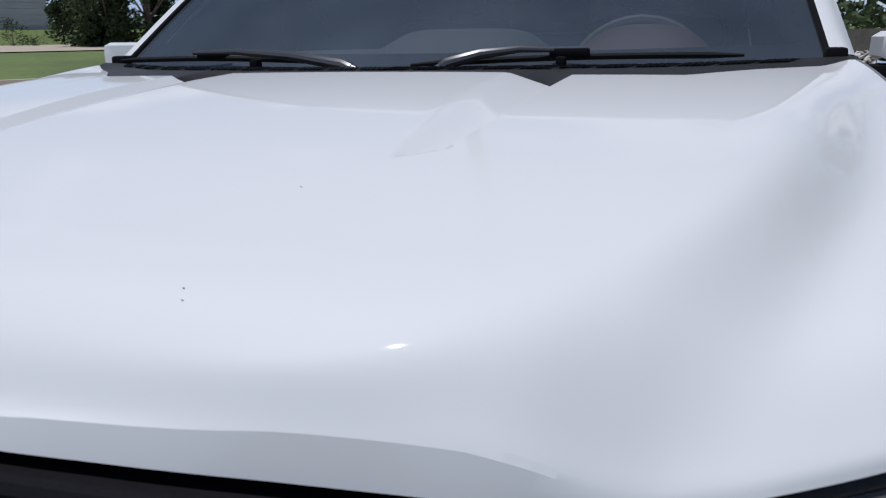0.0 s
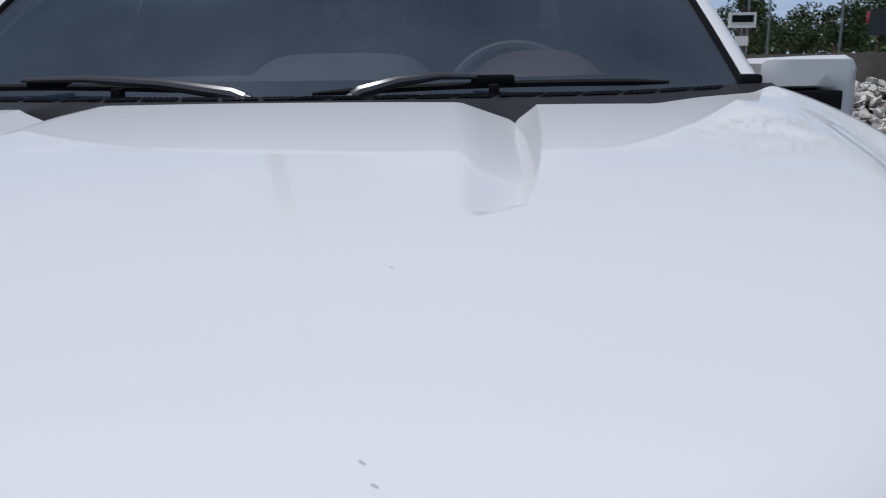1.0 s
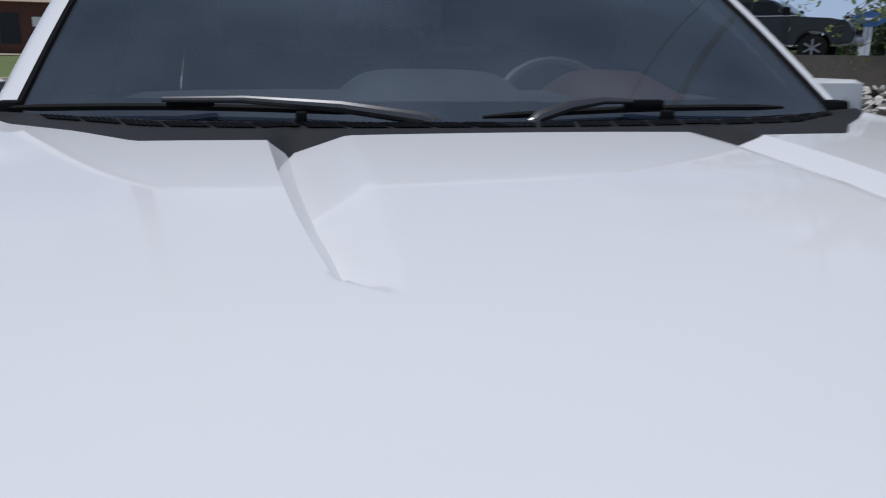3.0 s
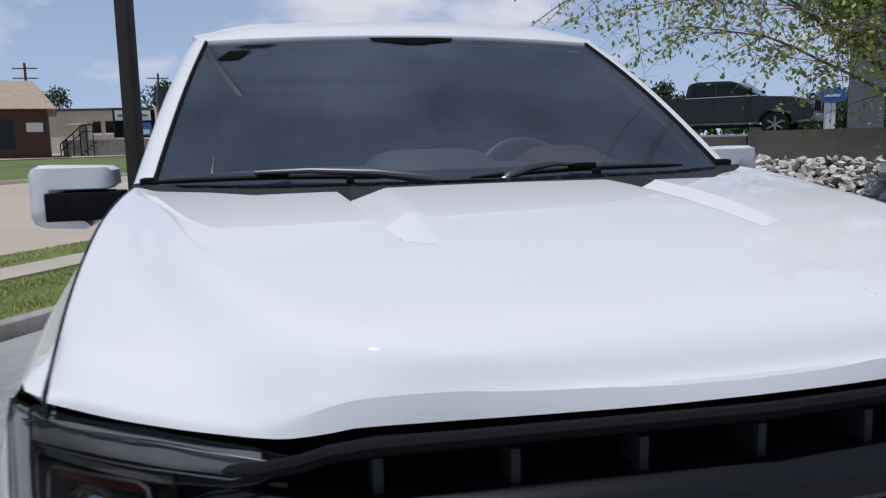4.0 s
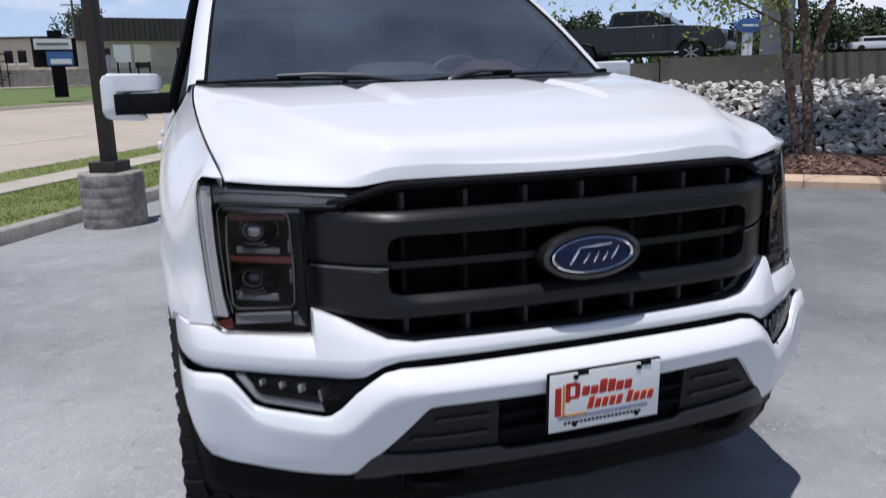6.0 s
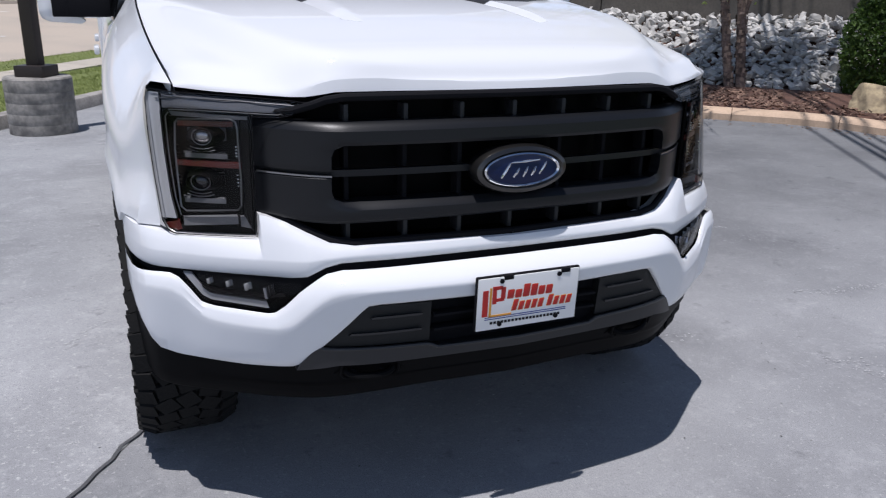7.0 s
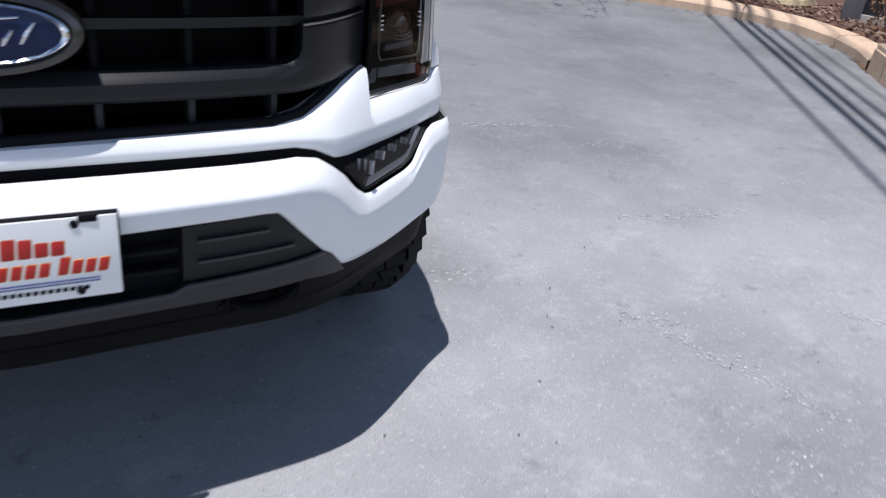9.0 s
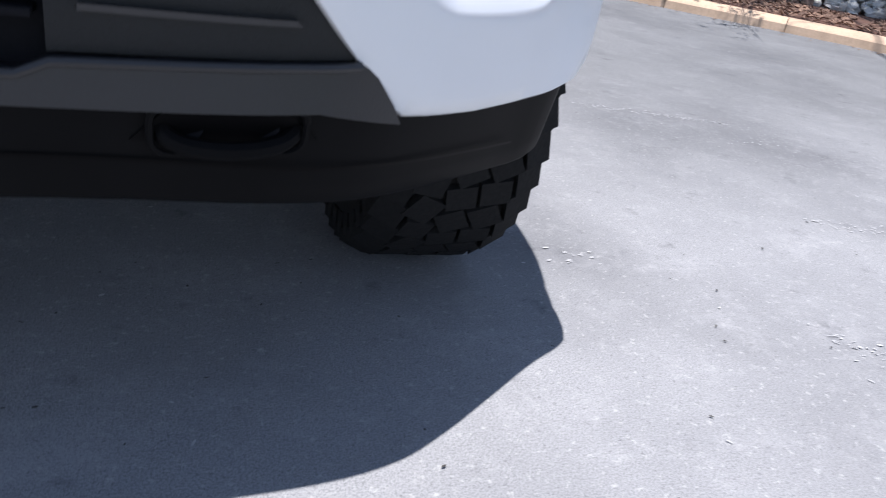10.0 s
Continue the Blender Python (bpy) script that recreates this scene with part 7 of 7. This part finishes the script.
lone("low_wall", bm, CONCRETE, "long low stained concrete wall before the building", "wall", "structure")
stair = thing("steel_stair", "dark steel stair and rail beside the building", "stair")
P, Q = at_heading(-12.0, 65), at_heading(-9.6, 65)
d = (Q - P).normalized()
bm = bmesh.new()
for k in range(7):
    a = P + d * (0.9 + 0.22 * k)
    block(bm, a, a + d * 0.24, 1.0, 0.9 + 0.22 * k, 0.98 + 0.22 * k)
part("treads", bm, BLACK, stair)
bm = bmesh.new()
for k in range(6):
    a = P + d * (0.45 * k)
    z = 1.2 + min(1.4, 0.35 * k)
    tube(bm, [(a.x, a.y, 0.9), (a.x, a.y, z + 1.0)], 0.04, 6)
tube(bm, [(P.x, P.y, 2.2), (*(P + d * 1.6).xy, 3.6), (*(P + d * 2.6).xy, 3.6)], 0.05, 6)
tube(bm, [(P.x, P.y, 1.7), (*(P + d * 1.6).xy, 3.1), (*(P + d * 2.6).xy, 3.1)], 0.04, 6)
part("rail", bm, BLACK, stair)

# brown building with a tan roof
A, B = at_heading(-27, 62), at_heading(-12.6, 60)
shop = thing("brown_building", "dark brown building with a tan shingle mansard roof", "building")
bm = bmesh.new()
block(bm, A, B, 12, 0.6, 4.65)
part("wall", bm, BROWNWALL, shop)
bm = bmesh.new()
d = (B - A).normalized()
n = Vector((-d.y, d.x, 0))
lo = [A - n * 0.6 - d * 0.6, B - n * 0.6 + d * 0.6, B + n * 12.6 + d * 0.6, A + n * 12.6 - d * 0.6]
hi = [A + n * 1.4 + d, B + n * 1.4 - d * 0.7, B + n * 10 - d * 0.7, A + n * 10 + d]
lv = [bm.verts.new((p.x, p.y, 4.5)) for p in lo]
hv = [bm.verts.new((p.x, p.y, 6.45)) for p in hi]
for i in range(4):
    bm.faces.new((lv[i], lv[(i + 1) % 4], hv[(i + 1) % 4], hv[i]))
bm.faces.new(hv)
bm.faces.new(lv[::-1])
part("roof", bm, TANROOF, shop)
L = (B - A).length
for k in range(6):
    bm = bmesh.new()
    u = L - 3.2 - 1.35 * k
    on_wall(bm, A, B, u, u + 1.15, 1.9, 3.8)
    part("window", bm, WINDOWDARK, shop)
bm = bmesh.new()
on_wall(bm, A, B, L - 1.3, L - 0.3, 3.0, 3.6)
part("number_board", bm, SIGNWHITE, shop)

# dark metal building
A, B = at_heading(-6.0, 72), at_heading(5, 76)
barn = thing("metal_building", "low building with a dark ribbed metal front", "building")
bm = bmesh.new()
block(bm, A, B, 14, 1.0, 5.2)
part("wall", bm, CREAMWALL, barn)
L = (B - A).length
d = (B - A).normalized()
nn = Vector((d.y, -d.x, 0))
for k in range(int(L / 0.42)):
    bm = bmesh.new()
    a = A + d * (0.42 * k) + nn * 1.0
    block(bm, a, a + d * 0.38, 0.9, 4.8, 6.6)
    part("panel", bm, DARKMETAL, barn)
for u in (1.5, 4.6, 8.2):
    bm = bmesh.new()
    on_wall(bm, A, B, u, u + 1.2, 2.4, 4.2)
    part("window", bm, WINDOWDARK, barn)
P = at_heading(-3.7, 60)
for k in range(2):
    bm = bmesh.new()
    a = P + d * (1.35 * k)
    block(bm, a, a + d * 1.1, 0.1, 2.75, 3.95)
    board = lone("yard_sign", bm, SIGNWHITE if k == 0 else CREAMWALL, "white notice board on two posts" if k == 0 else "cream notice board on two posts", "sign")
    for e in (0.15, 0.95):
        bm = bmesh.new()
        q = a + d * e
        tube(bm, [(q.x, q.y, 0.8), (q.x, q.y, 2.8)], 0.06, 6)
        part("post", bm, BLACK, board)

# message sign on a black post across the road
S = at_heading(-7.2, 42)
sg = thing("message_sign", "black sign post with a white and blue message board", "sign")
d = Vector((0.97, 0.24, 0)).normalized()
bm = bmesh.new()
block(bm, S - d * 0.28, S + d * 0.28, 0.5, 0.8, 3.9)
part("post", bm, BLACK, sg)
fr = Vector((d.y, -d.x, 0))
bm = bmesh.new()
block(bm, S - d * 1.0 + fr * 0.15, S + d * 0.85 + fr * 0.15, 0.8, 2.22, 3.55)
cab = part("cabinet", bm, BLACK, sg)
bm = bmesh.new()
block(bm, S - d * 0.97 + fr * 0.20, S + d * 0.65 + fr * 0.20, 0.05, 3.02, 3.50)
part("white_panel", bm, SIGNWHITE, cab)
bm = bmesh.new()
block(bm, S - d * 0.85 + fr * 0.22, S + d * 0.5 + fr * 0.22, 0.02, 3.20, 3.32)
part("bars", bm, GREYPANEL, cab)
bm = bmesh.new()
block(bm, S - d * 0.5 + fr * 0.20, S + d * 0.65 + fr * 0.20, 0.05, 2.28, 2.92)
part("blue_panel", bm, SIGNBLUE, cab)
bm = bmesh.new()
block(bm, S - d * 0.35 + fr * 0.22, S + d * 0.55 + fr * 0.22, 0.02, 2.35, 2.58)
part("bars", bm, SIGNWHITE, cab)
S = at_heading(-4.2, 40)
bm = bmesh.new()
tube(bm, [(S.x, S.y, 0.3), (S.x, S.y, 2.7)], 0.04, 6)
bmesh.ops.create_cone(bm, cap_ends=True, segments=8, radius1=0.33, radius2=0.33, depth=0.02, matrix=Matrix.Translation((S.x, S.y, 2.35)) @ Matrix.Rotation(math.pi / 2, 4, "X") @ Matrix.Rotation(math.pi / 8, 4, "Z"))
lone("stop_sign_back", bm, STEEL, "bare metal back of an eight-sided road sign", "road sign")


# utility poles and cables
def utility_pole(p, h):
    bm = bmesh.new()
    tube(bm, [(p.x, p.y, 0), (p.x, p.y, h)], [0.16, 0.11], 8)
    t = lone("utility_pole", bm, WOODPOLE, "weathered wooden utility pole with a cross arm", "utility pole", group="street utility poles")
    bm = bmesh.new()
    for z in (h - 0.5, h - 1.4):
        tube(bm, [(p.x - 1.1, p.y, z), (p.x + 1.1, p.y, z)], 0.06, 6)
    part("cross_arm", bm, WOODPOLE, t)


utility_pole(at_heading(-13.7, 85), 10.0)
utility_pole(at_heading(-5.8, 92), 9.8)
for hd, ds, h in ((19.0, 70, 7), (20.3, 64, 7), (24.5, 60, 6.5)):
    p = at_heading(hd, ds)
    bm = bmesh.new()
    tube(bm, [(p.x, p.y, 1.4), (p.x, p.y, h)], [0.09, 0.06], 6)
    lone("lamp_mast", bm, STEEL, "thin tall grey metal mast", "mast", group="masts")
# wires over the lot, seen as shadows on the asphalt and in the windshield
SHIFT = Vector((SUN_DIR.x / SUN_DIR.z, SUN_DIR.y / SUN_DIR.z, 0))
for k, off in enumerate((0.0, 0.125, 0.30, -0.28, 0.5, 0.75)):
    bm = bmesh.new()
    c, dd = Vector((5.53, 3.02, 0)), Vector((0.551, 0.835, 0))
    sd = Vector((0.835, -0.551, 0))
    pts = []
    for i in range(41):
        t = -40 + 2 * i
        z = 8.2 + 0.3 * k + 1.6 * (t / 40) ** 2
        pts.append(c + dd * t + sd * off + SHIFT * z + Vector((0, 0, z)))
    tube(bm, pts, (0.040, 0.038, 0.026, 0.024, 0.015, 0.015)[k], 6)
    lone("overhead_cable", bm, CABLE, "black overhead cable above the lot", "cable", group="overhead cables")

# pale house, lawn trees
A, B = at_heading(-58, 64), at_heading(-42.5, 66)
house = thing("house", "pale grey-blue house with white window frames behind a lawn", "house")
bm = bmesh.new()
block(bm, A, B, 9, 0.4, 5.2)
part("wall", bm, PALEHOUSE, house)
L = (B - A).length
for k in range(11):
    bm = bmesh.new()
    on_wall(bm, A, B, 0, L, 0.7 + 0.42 * k, 1.1 + 0.42 * k, 0.05)
    part("siding_board", bm, PALEHOUSE, house)
bm = bmesh.new()
block(bm, A - Vector((0, 0.7, 0)), B - Vector((0, 0.7, 0)), 10.4, 5.2, 5.5)
part("roof", bm, DARKMETAL, house)
for u in (3.5, 11.2):
    bm = bmesh.new()
    on_wall(bm, A, B, u - 0.15, u + 2.05, 3.1, 5.0, 0.10)
    w = part("window", bm, GREYPANEL, house)
    bm = bmesh.new()
    on_wall(bm, A, B, u, u + 1.9, 3.25, 4.9, 0.13)
    part("pane", bm, WINDOWDARK, w)


def far_tree(p, h, w, seed, label="dark green leafy tree", n=2600, z0=0.0, low=0.25):
    rg = random.Random(seed)
    t = thing("tree", label, "tree", group="far trees")
    clumps = [(rg.uniform(0, 6.3), rg.random() ** 0.6, rg.uniform(low, 0.92), rg.uniform(0.25, 0.45)) for _ in range(16)]
    pts = []
    for _ in range(n):
        an, k, hh, r = rg.choice(clumps)
        v = Vector((rg.gauss(0, 1), rg.gauss(0, 1), rg.gauss(0, 1))).normalized() * (rg.random() ** 0.4)
        wide = w * math.sin(math.pi * min(0.95, hh)) ** 0.5
        pts.append(p + Vector((wide * k * math.cos(an), wide * k * math.sin(an), z0 + h * hh)) + v * r * w)
    mesh_of("crown", *leaf_cloud(pts, 0.055 * w, seed), FARLEAF, t)
    bm = bmesh.new()
    tube(bm, [p + Vector((0, 0, z0 - 0.5)), p + Vector((0.05 * w, 0, z0 + h * 0.5)), p + Vector((0, 0.1, z0 + h * 0.8))], [0.05 * w, 0.035 * w, 0.01 * w], 7)
    for k in range(5):
        tube(bm, [p + Vector((0, 0, z0 + h * 0.3)), p + Vector((0.5 * w * math.cos(k * 1.3), 0.5 * w * math.sin(k * 1.3), z0 + h * (0.5 + 0.06 * k)))], [0.025 * w, 0.008 * w], 5)
    part("trunk", bm, BARK, t)


for hd, ds, h, w, seed in ((-12.6, 112, 9.5, 3.2, 35), (-4.9, 118, 9.5, 5, 36), (-2.4, 125, 9.2, 4.5, 37),
                           (14.6, 90, 7.5, 3.0, 38), (17.0, 110, 6.0, 3.5, 39), (18.6, 95, 7.2, 3.8, 40), (21.5, 110, 6, 4, 41), (24, 105, 6, 4, 42), (26.5, 110, 6.5, 4, 43), (29, 110, 7, 4.5, 44),
                           (38.6, 95, 4.6, 4, 45), (41.5, 90, 5, 4.5, 46), (44.5, 92, 5, 4.5, 47), (47.5, 95, 5, 5, 48)):
    far_tree(at_heading(hd, ds), h, w, seed, z0=1.0 if hd < 10 else 1.4)
for hd, ds, h, w, seed in ((-40.2, 54, 4.6, 2.2, 31), (-38.6, 51, 6.5, 2.6, 32), (-36.2, 52, 7.5, 3.0, 33), (-33.4, 56, 7, 3.0, 34), (-30.6, 60, 7, 3.0, 30)):
    far_tree(at_heading(hd, ds), h, w, seed, "dense dark green tree with leaves down to the ground", 7000, 0.5, 0.06)
for hd, ds, h, w, seed in ((-44.6, 61, 2.6, 1.2, 51), (-43.4, 60, 1.6, 0.9, 52)):
    far_tree(at_heading(hd, ds), h, w, seed, "low rounded green bush by the house", 700, 0.6, 0.1)
bm = bmesh.new()
rng = random.Random(60)
pts = [at_heading(rng.uniform(-70, 75), rng.uniform(150, 190), rng.uniform(0.5, 1) * rng.uniform(2, 7.5) + 0.5) for _ in range(9000)]
vs, fs = leaf_cloud(pts, 1.1, 61)
me = bpy.data.meshes.new("woods")
me.from_pydata(vs, [], fs)
me.materials.append(FARLEAF)
tagged(new("far_woods", me), "distant band of dark green woods", "woods", "", "stuff")


# signs, column and cars on the upper lot
def oval_sign(p, label):
    t = thing("oval_sign", label, "sign")
    for x0, x1 in ((-0.35, -0.06), (0.06, 0.35)):
        bm = bmesh.new()
        block(bm, p + Vector((x0, 0, 0)), p + Vector((x1, 0, 0)), 0.3, 1.5, 4.2)
        part("post", bm, SIGNWHITE, t)
    bm = bmesh.new()
    ring = [(p.x + 1.2 * math.cos(a), p.y - 0.1, p.z + 4.55 + 0.5 * math.sin(a)) for a in [math.tau * i / 32 for i in range(32)]]
    ring2 = [(x, y + 0.3, z) for x, y, z in ring]
    v = sheet(bm, [ring, ring2], True)
    bm.faces.new(v[0])
    bm.faces.new(v[1][::-1])
    f = part("oval_face", bm, SIGNBLUE, t)
    bm = bmesh.new()
    box(bm, p.x - 0.7, p.x + 0.7, p.y - 0.14, p.y - 0.11, p.z + 4.46, p.z + 4.62, 0.01)
    part("bar", bm, SIGNWHITE, f)


oval_sign(at_heading(39.4, 62, -0.4), "blue oval dealer sign on two white posts")
P = at_heading(41.5, 34)
bm = bmesh.new()
block(bm, P - Vector((0.5, 0, 0)), P + Vector((0.5, 0, 0)), 0.7, 1.5, 9.0)
lone("column", bm, GREYPANEL, "tall plain pale grey square column", "column")
P = at_heading(18.7, 66)
bm = bmesh.new()
block(bm, P - Vector((1.0, 0, 0)), P + Vector((1.0, 0, 0)), 0.2, 3.6, 4.7)
happy = lone("road_sign_board", bm, SIGNWHITE, "white roadside board with dark bars on a post", "sign")
bm = bmesh.new()
block(bm, P + Vector((-0.8, -0.03, 0)), P + Vector((0.8, -0.03, 0)), 0.02, 4.0, 4.5)
part("bars", bm, BLACK, happy)
bm = bmesh.new()
block(bm, P + Vector((-0.5, -0.03, 0)), P + Vector((0.5, -0.03, 0)), 0.12, 2.3, 3.0)
part("small_board", bm, SIGNWHITE, happy)
bm = bmesh.new()
tube(bm, [(P.x, P.y + 0.1, 0.5), (P.x, P.y + 0.1, 3.7)], 0.07, 6)
part("post", bm, STEEL, happy)


def far_car(p, deg, paint, label):
    t = thing("car", label, "car", group="parked cars")
    m = Matrix.Translation(p) @ Matrix.Rotation(radians(deg), 4, "Z")
    bm = bmesh.new()
    box(bm, -2.2, 2.2, -0.88, 0.88, 0.28, 0.95, 0.12, m)
    vs = box(bm, -1.3, 1.1, -0.78, 0.78, 0.9, 1.48, 0.12, m)
    body = part("body", bm, paint, t)
    bm = bmesh.new()
    box(bm, -1.2, 1.0, -0.80, 0.80, 1.0, 1.32, 0.03, m)
    part("window_band", bm, WINDOWDARK, body)
    for x in (-1.4, 1.4):
        for w in (-0.8, 0.8):
            bm = bmesh.new()
            bmesh.ops.create_cone(bm, cap_ends=True, segments=20, radius1=0.33, radius2=0.33, depth=0.22, matrix=m @ Matrix.Translation((x, w, 0.33)) @ Matrix.Rotation(math.pi / 2, 4, "X"))
            part("wheel", bm, RUBBER, t)


far_car(at_heading(43.9, 92, 2.3), -30, WHITECAR, "white car parked on the upper lot")
far_car(at_heading(46.8, 90, 2.3), -30, WHITECAR, "white car parked on the upper lot")
for k, hd in enumerate((14.2, 15.6)):
    P = at_heading(hd, 58)
    bm = bmesh.new()
    box(bm, -2.4, 2.4, -0.95, 0.95, 0.35, 2.3, 0.15, Matrix.Translation((P.x, P.y, 0.3)) @ Matrix.Rotation(radians(20), 4, "Z"))
    v = lone("van", bm, WHITECAR, "white van parked along the street", "van", group="parked vans")
    bm = bmesh.new()
    box(bm, 0.9, 2.2, -0.97, 0.97, 1.3, 1.95, 0.05, Matrix.Translation((P.x, P.y, 0.3)) @ Matrix.Rotation(radians(20), 4, "Z"))
    part("window_band", bm, WINDOWDARK, v)
    for x in (-1.5, 1.5):
        for w in (-0.86, 0.86):
            bm = bmesh.new()
            bmesh.ops.create_cone(bm, cap_ends=True, segments=20, radius1=0.36, radius2=0.36, depth=0.24, matrix=Matrix.Translation((P.x, P.y, 0.3)) @ Matrix.Rotation(radians(20), 4, "Z") @ Matrix.Translation((x, w, 0.36)) @ Matrix.Rotation(math.pi / 2, 4, "X"))
            part("wheel", bm, RUBBER, v)
